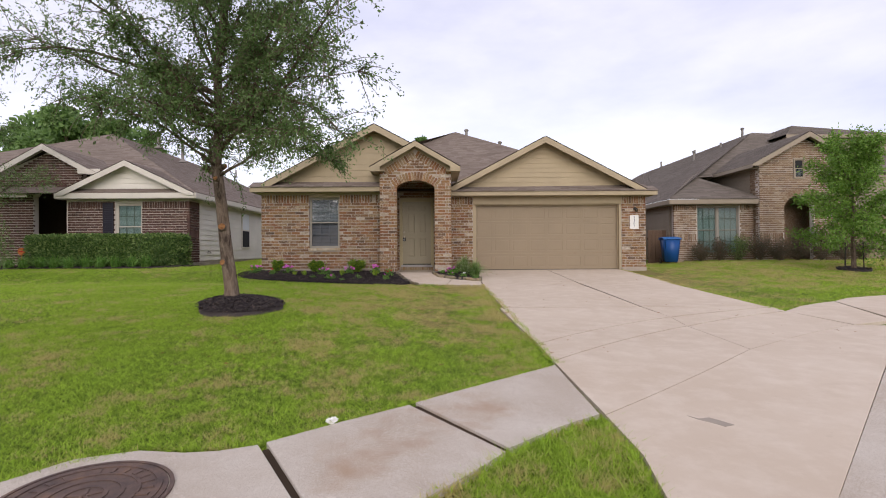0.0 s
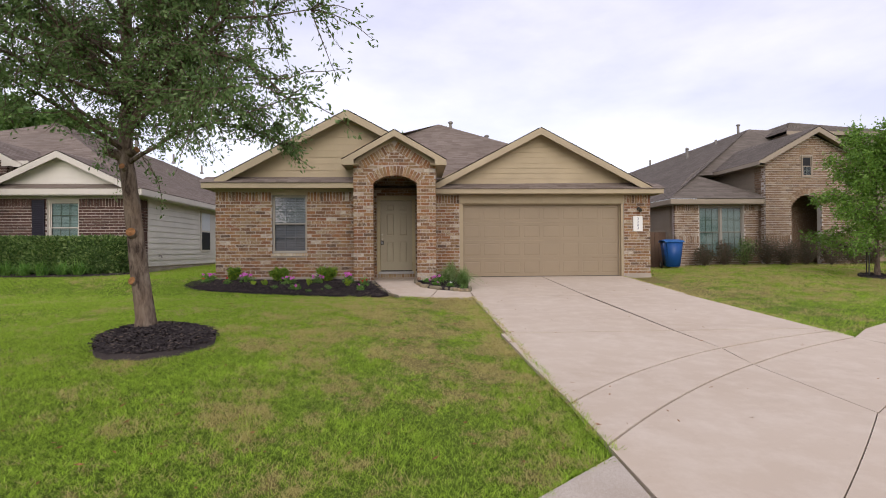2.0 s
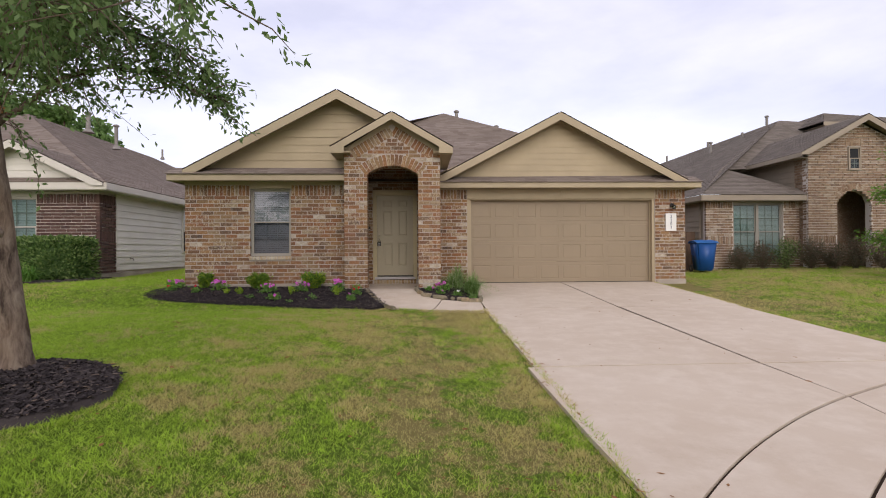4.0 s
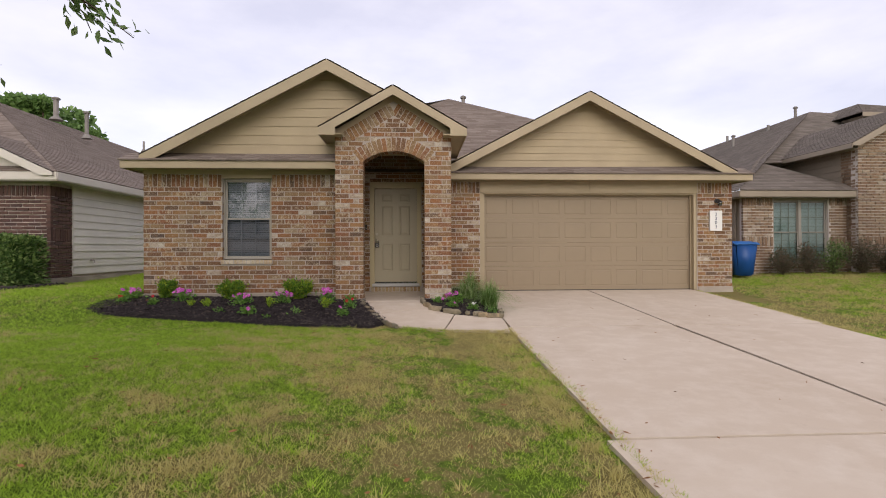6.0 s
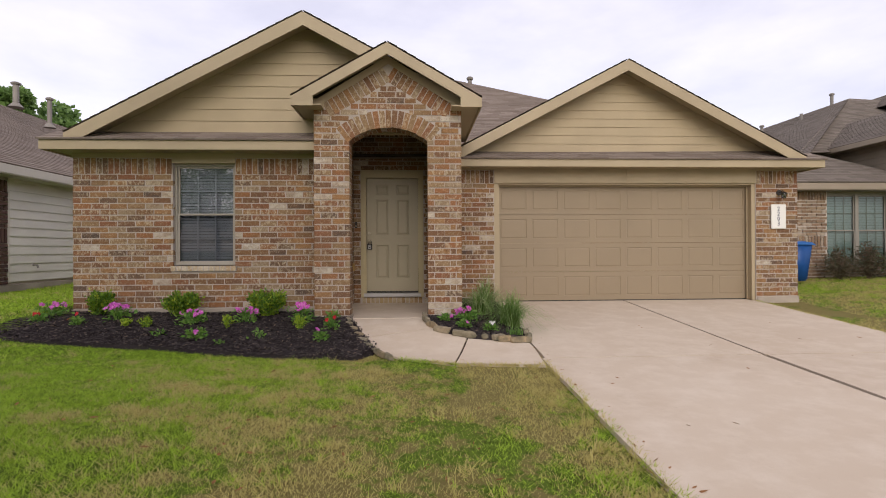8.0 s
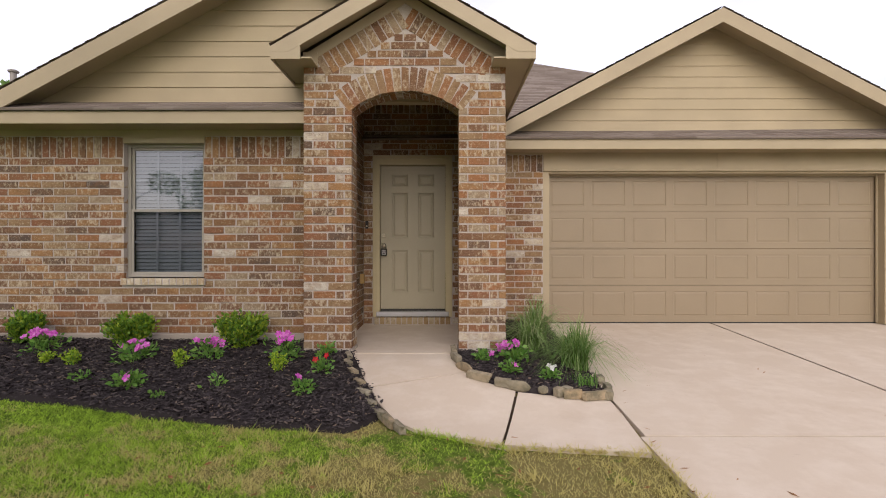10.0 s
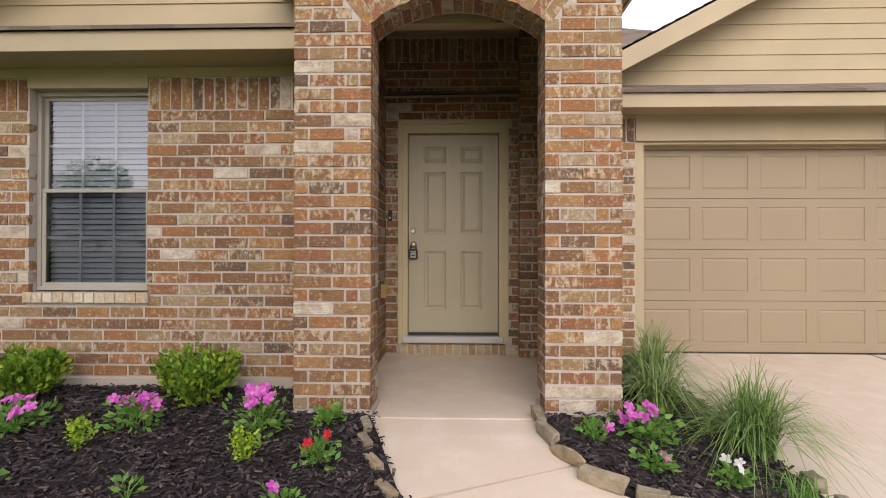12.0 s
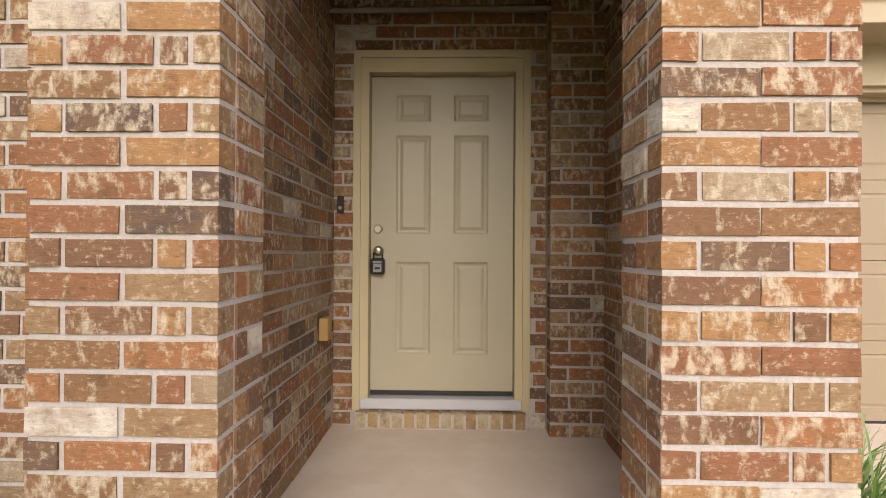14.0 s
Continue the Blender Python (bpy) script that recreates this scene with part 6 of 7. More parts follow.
tx, ty = TREE
tz = float(lawn_z(tx, ty)) + 0.02
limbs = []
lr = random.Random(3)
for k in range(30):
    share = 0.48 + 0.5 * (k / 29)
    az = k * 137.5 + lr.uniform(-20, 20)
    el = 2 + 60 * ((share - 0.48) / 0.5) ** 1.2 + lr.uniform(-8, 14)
    # Rear limbs are shortened and raised so the crown clears the camera's view.
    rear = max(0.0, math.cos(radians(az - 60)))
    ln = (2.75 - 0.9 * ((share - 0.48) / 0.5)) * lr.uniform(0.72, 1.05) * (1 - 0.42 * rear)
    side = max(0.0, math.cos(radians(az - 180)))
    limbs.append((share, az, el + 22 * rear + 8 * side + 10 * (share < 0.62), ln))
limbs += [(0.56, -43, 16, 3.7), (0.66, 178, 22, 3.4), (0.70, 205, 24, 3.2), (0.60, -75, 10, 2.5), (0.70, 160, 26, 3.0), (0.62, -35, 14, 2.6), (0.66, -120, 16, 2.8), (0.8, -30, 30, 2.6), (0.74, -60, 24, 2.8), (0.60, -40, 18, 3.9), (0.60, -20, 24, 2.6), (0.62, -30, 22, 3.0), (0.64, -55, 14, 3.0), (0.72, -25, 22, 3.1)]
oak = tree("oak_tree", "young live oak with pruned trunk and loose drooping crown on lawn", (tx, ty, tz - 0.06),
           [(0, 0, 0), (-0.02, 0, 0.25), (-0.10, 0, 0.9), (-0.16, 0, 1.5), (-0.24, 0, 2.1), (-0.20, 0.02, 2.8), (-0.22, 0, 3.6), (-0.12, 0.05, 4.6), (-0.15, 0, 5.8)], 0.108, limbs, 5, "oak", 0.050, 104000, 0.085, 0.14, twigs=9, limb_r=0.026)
for z, az, r, ln in ((1.15, -80, 0.055, 0.05), (2.02, -150, 0.045, 0.13), (2.16, 170, 0.035, 0.15), (2.06, -20, 0.04, 0.08), (0.62, -110, 0.05, 0.03), (1.88, -90, 0.035, 0.04)):
    xo = -0.02 - 0.10 * z
    a = radians(az)
    p = Vector((xo, 0, z))
    d = Vector((math.cos(a), math.sin(a), 0.35))
    stub = part("stub", tube([p, p + d * (0.06 + ln), p + d * (0.075 + ln)], [r * 1.35, r, r * 0.92], 12), "bark", oak, "pruned branch stub", True)
    part("cut_face", tube([p + d * (0.075 + ln), p + d * (0.079 + ln)], [r * 0.9, r * 0.86], 12), "cut", stub, "bare cut wood")

lr = random.Random(8)
limbs = [(0.32 + 0.66 * k / 31, k * 137.5, 8 + 62 * (k / 31) ** 1.1 + lr.uniform(-8, 10), (1.55 - 0.55 * k / 31) * lr.uniform(0.8, 1.15)) for k in range(32)]
rt = (12.5, 19.4, float(lawn_z(12.5, 19.4)) - 0.05)
young = tree("young_tree", "young staked tree with full bright green crown on next lawn", rt, [(0, 0, 0), (0.0, 0, 0.5), (-0.03, 0, 1.2), (0.0, 0, 2.0), (-0.05, 0, 2.8), (0, 0, 3.5)], 0.06, limbs, 9, "young", 0.095, 26000, 0.24, 0.05, twigs=6, limb_r=0.022)
for dx, dy in ((-0.34, -0.1), (0.40, 0.1), (0.05, 0.4)):
    part("stake", tube([(dx, dy, 0), (dx * 0.93, dy * 0.93, 0.85)], [0.016, 0.016], 8), "black", young)
mulch_bed("tree_ring", circle(12.5, 19.38, 0.42, 20, 0.08), lambda x, y: float(lawn_z(x, y)) + 0.03, "dark mulch ring round the young tree", 600, 6, 0.07)

lr = random.Random(12)
limbs = [(0.42 + 0.56 * k / 25, k * 137.5, 4 + 62 * (k / 25) + lr.uniform(-8, 10), (2.7 - 0.8 * k / 25) * lr.uniform(0.8, 1.1)) for k in range(26)]
tree("oak_tree", "grey-green young oak on the neighbouring lawn", (-14.0, 18.2, float(lawn_z(-14.0, 18.2)) - 0.05), [(0, 0, 0), (0.0, 0, 0.8), (-0.05, 0, 1.6), (0.0, 0, 2.6), (0.0, 0, 3.8), (0, 0, 5.0)], 0.10, limbs, 10, "oak", 0.075, 24000, 0.22, 0.1, twigs=6)


def far_tree(x, y, h, r, seed, n=9000, label="tall broad green tree beyond the houses"):
    rng = np.random.default_rng(seed)
    o = thing("far_tree", label, "tree", "trees beyond the roofs")
    z0 = float(lawn_z(x, y)) - 0.1
    o.location = (x, y, z0)
    part("trunk", tube([(0, 0, 0), (0.1, 0, h * 0.35), (0, 0.1, h * 0.75)], [h * 0.03, h * 0.022, h * 0.01], 8), "bark", o)
    blobs = [(np.array([rng.normal(0, r * 0.5), rng.normal(0, r * 0.4), h * rng.uniform(0.42, 0.92)]), r * rng.uniform(0.26, 0.5)) for _ in range(16)]
    bm = bmesh.new()
    for c_, _ in blobs:
        add_tube(bm, [(0, 0, h * 0.4), tuple(c_ * 0.6 + np.array([0, 0, h * 0.18])), tuple(c_)], [h * 0.012, h * 0.007, h * 0.003], 5)
    part("boughs", bm, "bark", o, kind="stuff")
    c = []
    for c_, rr in blobs:
        m = n // 16
        v = unit(rng.normal(size=(m, 3))) * rr * rng.uniform(0.55, 1.08, (m, 1)) ** 0.5 * np.array([1, 1, 0.75])
        c.append(c_[None] + v)
    link_part("crown", leaf_mesh("crown", np.concatenate(c), h * 0.035, 0.1, 0.75, rng), "far_leaf", o, kind="stuff")


for k, (x, y, h, r) in enumerate(((-30.0, 47, 12.0, 3.1), (-25.6, 46, 11.7, 1.9), (-38, 52, 12.4, 4.0), (-28.3, 50, 11.9, 2.4), (-1.6, 60, 13.4, 1.3))):
    far_tree(x, y, h, r, 200 + k)
# Unseen trees, added behind the camera to fill the window reflections.
for k, (x, y, h, r) in enumerate(((-9, -22, 9, 4), (3, -26, 8, 4), (-20, -24, 10, 5), (14, -24, 8, 4), (-2, -32, 9, 4), (24, -20, 9, 5), (-32, -20, 9, 5))):
    far_tree(x, y, h, r, 300 + k, 5000, "unseen broad tree added for window reflections")


# ---- fixtures on the house ----
sign = thing("house_number_sign", "white vertical house number sign reading 2203 on the brick", "sign")
sx0, sx1, sz0, sz1 = 6.19, 6.47, 2.185, 2.64
part("board", box(sx0, sx1, GY - 0.03, GY - 0.005, sz0, sz1, 0.004), "white", sign)
bm = bmesh.new()
for a in (sx0, sx1 - 0.012):
    add_box(bm, a, a + 0.012, GY - 0.034, GY - 0.03, sz0, sz1)
part("border", bm, "white", sign)
for k, ch in enumerate("2203"):
    cu = bpy.data.curves.new("digit", "FONT")
    cu.body, cu.size, cu.extrude, cu.align_x, cu.align_y = ch, 0.105, 0.002, "CENTER", "CENTER"
    ob = new("digit", cu)
    cu.materials.append(M["ink"])
    ob.parent = sign
    ob.matrix_basis = pose((sx0 + sx1) / 2, GY - 0.033, sz1 - 0.085 - 0.093 * k, 90, 0, 0)

lamp = thing("wall_lantern", "small dark bronze wall lantern above the number sign", "wall lamp")
lx, lz = 6.36, 2.83
part("back_plate", tube([(lx, GY - 0.004, lz + 0.03), (lx, GY - 0.02, lz + 0.03)], [0.055, 0.05], 16), "black", lamp)
part("arm", tube([(lx, GY - 0.02, lz + 0.03), (lx, GY - 0.10, lz + 0.06), (lx, GY - 0.13, lz + 0.02)], [0.01, 0.01, 0.01], 8), "black", lamp)
part("glass_jar", tube([(lx, GY - 0.13, lz - 0.09), (lx, GY - 0.13, lz - 0.02), (lx, GY - 0.13, lz)], [0.035, 0.045, 0.04], 14), "glass", lamp)
part("cap", tube([(lx, GY - 0.13, lz - 0.002), (lx, GY - 0.13, lz + 0.015), (lx, GY - 0.13, lz + 0.035)], [0.06, 0.045, 0.012], 14), "black", lamp)


def wheeled_bin(x, y):
    z = float(lawn_z(x, y)) - 0.03
    o = thing("wheelie_bin", "blue plastic wheeled rubbish bin with closed lid beside the brick corner", "bin", at=(x, y, z))
    bm = bmesh.new()
    lo = [bm.verts.new(p) for p in ((-0.26, -0.30, 0.06), (0.26, -0.30, 0.06), (0.26, 0.24, 0.06), (-0.26, 0.24, 0.06))]
    hi = [bm.verts.new(p) for p in ((-0.35, -0.40, 1.02), (0.35, -0.40, 1.02), (0.35, 0.36, 1.02), (-0.35, 0.36, 1.02))]
    bm.faces.new(lo[::-1]), bm.faces.new(hi)
    for i in range(4):
        bm.faces.new((lo[i], lo[(i + 1) % 4], hi[(i + 1) % 4], hi[i]))
    bmesh.ops.bevel(bm, geom=bm.edges[:], offset=0.035, segments=2, affect="EDGES")
    part("body", bm, "blue", o, "", True)
    part("rim", box(-0.375, 0.375, -0.425, 0.38, 0.985, 1.025, 0.012), "blue", o)
    bm = bmesh.new()
    rings = []
    for yy, zz in ((-0.44, 1.03), (-0.30, 1.075), (0.0, 1.105), (0.28, 1.09), (0.42, 1.03)):
        rings.append([bm.verts.new((xx, yy, zz - 0.02 * (abs(xx) > 0.3))) for xx in (-0.39, -0.25, 0.0, 0.25, 0.39)])
    for a, b in zip(rings, rings[1:]):
        for k in range(4):
            bm.faces.new((a[k], a[k + 1], b[k + 1], b[k]))
    made = bmesh.ops.extrude_face_region(bm, geom=bm.faces[:])["geom"]
    for v in made:
        if isinstance(v, bmesh.types.BMVert):
            v.co.z -= 0.03
    part("lid", bm, "blue_lid", o, "lighter blue lid")
    part("handle", tube([(-0.30, 0.43, 0.97), (0.30, 0.43, 0.97)], [0.016, 0.016], 10), "blue", o)
    for s in (-0.33, 0.33):
        w = part("wheel", tube([(s - 0.03, 0.26, 0.125), (s + 0.03, 0.26, 0.125)], [0.125, 0.125], 20), "black", o)
        part("hub", tube([(s - 0.034, 0.26, 0.125), (s + 0.034, 0.26, 0.125)], [0.05, 0.05], 12), "galv", w)
    part("axle", tube([(-0.33, 0.26, 0.125), (0.33, 0.26, 0.125)], [0.012, 0.012], 8), "black", o)
    bm = bmesh.new()
    for k in range(5):
        a0, a1 = 2 * math.pi * k / 5, 2 * math.pi * (k + 0.62) / 5
        pts_ = [(0.10 + r_ * math.cos(a), 0.70 + r_ * math.sin(a)) for r_, a in ((0.045, a0), (0.075, a0), (0.075, a1), (0.045, a1))]
        add_prism(bm, pts_, -0.376, -0.372)
    add_box(bm, 0.03, 0.17, -0.368, -0.362, 0.575, 0.592)
    mk = part("mark", bm, "white", o, "white printed ring of shapes")
    mk.matrix_basis = pose(0, 0.0, 0, -3.8, 0, 0) @ pose(0, 0.0, 0.0)
    o.matrix_world = pose(x, y, z, 0, 0, -8) @ Matrix.Diagonal((0.86, 0.86, 0.94, 1))
    return o


wheeled_bin(8.93, 23.85)

# rubbish on the pavement edge, stones
lit = bmesh.new()
bmesh.ops.create_icosphere(lit, subdivisions=3, radius=0.5)
for v in lit.verts:
    v.co += v.co.normalized() * noise.noise(v.co * 4.0) * 0.5
    v.co = Vector((v.co.x * 0.075, v.co.y * 0.04, v.co.z * 0.04))
ob = part("crumpled_paper", lit, "white", None, "crumpled white and teal wrapper on the pavement edge")
tagged(ob, category="litter")
ob.matrix_world = pose(-0.95, 7.62, float(drive_z(-0.95, 7.62)) + 0.02, 0, 10, 40)


def litter_stuff():
    """Dead leaves and bits of bark on the paving and the lawn."""
    rng = np.random.default_rng(77)
    x, y = rng.uniform(0.95, 5.5, 170), rng.uniform(9.5, 20.8, 170)
    near = rng.random(170) < 0.55
    x[near] = 0.93 + np.abs(rng.normal(0, 0.10, near.sum()))
    x2, y2 = rng.uniform(-3.5, 0.85, 420), rng.uniform(8.5, 17.2, 420)
    keep = ~inside(x2, y2, BED)
    x2, y2 = x2[keep], y2[keep]
    c = np.concatenate([np.stack([x, y, drive_z(x, y) + 0.003], 1), np.stack([x2, y2, lawn_z(x2, y2) - 0.012], 1)])
    n = len(c)
    ang = rng.uniform(0, 6.28, n)
    d = np.stack([np.cos(ang), np.sin(ang), rng.normal(0, 0.15, n)], 1) * rng.uniform(0.012, 0.04, (n, 1))
    s_ = np.stack([-np.sin(ang), np.cos(ang), rng.normal(0, 0.3, n)], 1) * rng.uniform(0.004, 0.011, (n, 1))
    v = np.stack([c - d, c + s_, c + d, c - s_], 1).reshape(-1, 3)
    ob = link_part("leaf_litter", raw_mesh("leaf_litter", v, n, 4), "cut", None, "scattered dry brown leaves and bark bits", kind="stuff")
    ob["category"] = "leaf litter"


litter_stuff()

# ---- neighbour to the left ----
JOINT = 0.021
def hip_roof(name, x0, x1, y0, y1, ze, k, mat, label, ridge_along="y"):
    h = min(x1 - x0, y1 - y0) / 2
    zr = ze + k * h
    xm, ym = (x0 + x1) / 2, (y0 + y1) / 2
    if ridge_along == "y":
        r0, r1 = (xm, y0 + h, zr), (xm, y1 - h, zr)
        faces = [((x0, y0, ze), (x1, y0, ze), r0, r0), ((x1, y0, ze), (x1, y1, ze), r1, r0), ((x1, y1, ze), (x0, y1, ze), r1, r1), ((x0, y1, ze), (x0, y0, ze), r0, r1)]
    else:
        r0, r1 = (x0 + h, ym, zr), (x1 - h, ym, zr)
        faces = [((x0, y0, ze), (x1, y0, ze), r1, r0), ((x1, y0, ze), (x1, y1, ze), r1, r1), ((x1, y1, ze), (x0, y1, ze), r0, r1), ((x0, y1, ze), (x0, y0, ze), r0, r0)]
    bm = bmesh.new()
    for f in faces:
        roof_face(bm, *f, exposure=0.2, lift=0.008)
    return bm


LN = thing("house", "single-storey neighbour house of dark brick and white lap siding", "house")


def lap_wall(owner, mat, x, y0, y1, z0, z1, reveal, side):
    """Lap siding on a wall in the plane x, facing side (1: +x, -1: -x)."""
    z = z0
    while z < z1 - 0.01:
        zt = min(z + reveal, z1)
        part("siding_board", prism([(x + side * 0.024, z), (x + side * 0.002, zt + 0.004), (x - side * 0.03, zt), (x - side * 0.03, z)], y0, y1, "y"), mat, owner)
        z = zt


wl_ = part("wall", box(-12.75, -11.11, 21.55, 21.7, 0.5, 3.45), "mortar_grey", LN)
part("wall", box(-10.21, -8.62, 21.55, 21.7, 0.5, 3.45), "mortar_grey", LN)
part("wall", box(-11.11, -10.21, 21.55, 21.7, 0.5, 1.60), "mortar_grey", LN)
part("wall", box(-11.11, -10.21, 21.55, 21.7, 3.2, 3.45), "white_trim", LN)
part("wall", box(-8.80, -8.65, 21.7, 45, 0.5, 3.45), "mortar_grey", LN)
part("wall", box(-12.75, -12.6, 21.7, 24, 0.5, 3.45), "brick_dark", LN)
part("entry_wall", box(-16.5, -12.6, 24, 24.15, 0.5, 3.9), "brick_dark", LN)
part("wall", box(-24, -15.3, 21.97, 22.15, 0.5, 3.5), "mortar_grey", LN)
lay(LN, running(-22, -15.3, 1.08, 3.4, seed=37), (0, 21.95), 0, "brick_dark", 0)
part("entry_ceiling", box(-15.3, -12.6, 21.95, 24.0, 3.92, 3.96), "white_trim", LN)
for a, b in ((-12.60, -11.12), (-10.20, -8.6)):
    pass


def hole_ln(z):
    return (-11.12, -10.20) if 1.60 < z < 3.22 else None


lay(wl_, running(-12.7, -8.6, 1.08, 3.02, (hole_ln,), seed=31) + soldiers(-12.7, -11.12, 3.02, 3.26) + soldiers(-10.2, -8.6, 3.02, 3.26), (0, 21.53), 0, "brick_dark", 0)
lay(wl_, running(0, 0.72, 1.08, 2.0, seed=32) + soldiers(0.0, 0.72, 2.0, 2.3) + running(0, 0.72, 2.3, 3.02, seed=33) + soldiers(0, 0.72, 3.02, 3.26), (-8.6, 21.53), 90, "brick_dark", 0)
lap_wall(LN, "white_siding", -8.62, 22.28, 34, 1.22, 3.36, 0.185, 1)
part("footing", box(-9, -8.575, 21.52, 34, 0.6, 1.16), "footing", LN)
part("corner_post", box(-8.64, -8.59, 22.25, 22.29, 1.2, 3.36), "white_trim", LN)
roof_ln = part("roof", hip_roof("roof", -22.9, -8.22, 21.18, 45, 3.52, 0.5, "shingle", ""), "shingle", LN, kind="stuff")
part("fascia", box(-12.9, -8.22, 21.16, 21.185, 3.34, 3.51), "white_trim", LN)
part("fascia", box(-8.235, -8.21, 21.185, 45, 3.34, 3.51), "white_trim", LN)
part("soffit", box(-12.9, -8.235, 21.185, 21.55, 3.32, 3.34), "white_trim", LN)
part("soffit", box(-8.6, -8.235, 21.55, 45, 3.32, 3.34), "white_trim", LN)
gln = gable("gable", (-10.55, 4.60), 2.28, 2.28, 3.50, 21.10, 25.0, 21.45, 0.025, "white_trim", "shingle", "", "white_siding", 3.52, 0.17)
gln.parent = LN
wln = window("window", "", -11.11, -10.21, 1.60, 3.20, 21.53, "white_trim", glass="glass_green")
wln.parent = LN
sh = part("shutter", box(-11.50, -11.15, 21.475, 21.515, 1.58, 3.22, 0.005), "shutter", LN, "dark louvred shutter")
bm = bmesh.new()
for k in range(24):
    add_box(bm, -11.46, -11.19, -0.012, 0.012, -0.006, 0.006, Matrix.Translation((0, 21.475, 1.68 + k * 0.062)) @ Matrix.Rotation(0.6, 4, "X"))
part("louvres", bm, "shutter", sh)
part("brick_gable", prism([(-15.3, 1.0), (-14.0, 1.0), (-14.0, 3.45), (-13.75, 3.72), (-13.42, 3.83), (-13.1, 3.74), (-12.86, 3.5), (-12.86, 1.0), (-12.35, 1.0), (-12.35, 4.35), (-13.48, 4.98), (-15.3, 4.2)], 21.72, 21.95), "mortar_grey", LN)
gp = thing("gp", "", "")
bpy.data.objects.remove(gp)


def ln_hole(z):
    if z < 3.45:
        return (-14.0, -12.86)
    d = 3.95 - z
    return (-13.42 - 0.62 * math.sqrt(max(d, 0) / 0.5), -13.42 + 0.62 * math.sqrt(max(d, 0) / 0.5)) if d > 0 else None


lay(LN, running(-15.3, -12.35, 1.05, 4.9, (ln_hole, lambda z: (-13.48 + (4.98 - z) / 0.56, 99), lambda z: (-99, -13.48 - (4.98 - z) / 0.56)), seed=35), (0, 21.70), 0, "brick_dark", 0)
lay(LN, [(-13.42 + 0.72 * math.sin(a), 3.28 + 0.68 * math.cos(a), 0.075, 0.22, math.degrees(a)) for a in np.linspace(-1.0, 1.0, 15)], (0, 21.69), 0, "brick_dark", 0)
gp = gable("gable", (-13.48, 5.22), 1.75, 1.75, 4.25, 21.40, 26.0, 21.75, 0.025, "white_trim", "shingle", "", None, 4.0)
gp.parent = LN
part("fascia", box(-12.30, -11.55, 21.42, 21.44, 4.20, 4.36), "white_trim", LN)
part("fascia", box(-16.5, -13.9, 21.30, 21.325, 3.40, 3.56), "white_trim", LN)
wls = tagged(new("window"), "", "", kind="")
wls.parent = LN
part("frame", box(-8.60, -8.57, 26.15, 27.05, 1.68, 3.26), "white_trim", wls)
# Opaque panes: the lower one painted near-black as an unlit interior.
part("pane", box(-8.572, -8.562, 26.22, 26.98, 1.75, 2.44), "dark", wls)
part("pane", box(-8.572, -8.562, 26.22, 26.98, 2.50, 3.19), "blind", wls)
part("tap", tube([(-8.58, 22.9, 1.55), (-8.50, 22.9, 1.55), (-8.48, 22.9, 1.48)], [0.03, 0.02, 0.02], 8), "galv", LN)
vent_pipe(-13.9, 29.5, 6.75, 0.75, 0.09)
vent_pipe(-12.6, 29.2, 6.0, 0.9, 0.07)
vent_pipe(-14.6, 37, 7.0, 0.5, 0.05, False)
vent_pipe(-14.6, 41, 7.0, 0.5, 0.05, False)

# hedge and strap plants in front of it
def hedge(x0, x1, y0, y1, z0, z1, seed, n):
    rng = np.random.default_rng(seed)
    o = thing("hedge", "clipped dense green hedge block before the dark brick wall", "hedge", "clipped hedge blocks", ((x0 + x1) / 2, (y0 + y1) / 2, z0))
    hx, hy, h = (x1 - x0) / 2, (y1 - y0) / 2, z1 - z0
    bm = bmesh.new()
    for _ in range(9):
        a, b = rng.uniform(-hx * 0.8, hx * 0.8), rng.uniform(-hy * 0.7, hy * 0.7)
        add_tube(bm, [(a, b, 0), (a + 0.05, b, h * 0.5), (a, b + 0.05, h * 0.85)], [0.012, 0.009, 0.004], 5)
    part("stems", bm, "bark", o, kind="stuff")
    c = rng.uniform(-1, 1, (n, 3))
    ax = rng.choice(3, n, p=(0.22, 0.42, 0.36))
    sg = rng.choice((-1, 1), n)
    c[np.arange(n), ax] = sg * rng.uniform(0.80, 1.02, n)
    c = np.sign(c) * np.abs(c) ** 1.0
    rr = np.maximum(np.abs(c[:, 0]), np.abs(c[:, 1]))
    bump = 1 + 0.05 * np.sin(c[:, 0] * 7 + seed) * np.sin(c[:, 2] * 6)
    p = np.stack([c[:, 0] * hx * bump, c[:, 1] * hy * bump, (c[:, 2] + 1) / 2 * h * (1 - 0.06 * (rr > 0.92))], 1)
    link_part("leaves", leaf_mesh("leaves", p, 0.085, 0, 0.55, rng, unit(p * np.array([1, 1, 0.6]))), "hedge", o, kind="stuff")
    part("inner_foliage", box(-hx * 0.86, hx * 0.86, -hy * 0.82, hy * 0.82, 0.05, h * 0.9, 0.05), "hedge", o)


for k, (a, b) in enumerate(((-13.05, -11.85), (-11.83, -10.7), (-10.68, -9.75), (-9.73, -8.30))):
    hedge(a, b, 20.15 - 0.05 * k, 21.0, float(lawn_z(a, 20.5)), 2.06 + 0.02 * (k % 2), 60 + k, 6500)
for k in range(11):
    x = -13.6 + k * 0.46
    strap_plant(x, 19.70 - 0.04 * (k % 3), 110, 0.60, "arching green strap-leaved clump at the hedge foot", 400 + k, 0.026, "annual", float(lawn_z(x, 19.8)), "strap-leaved clumps by the hedge")
flag = thing("yard_sign", "small round orange security sign on a stake in the bed", "sign", at=(-13.35, 20.4, float(lawn_z(-13.35, 20.4))))
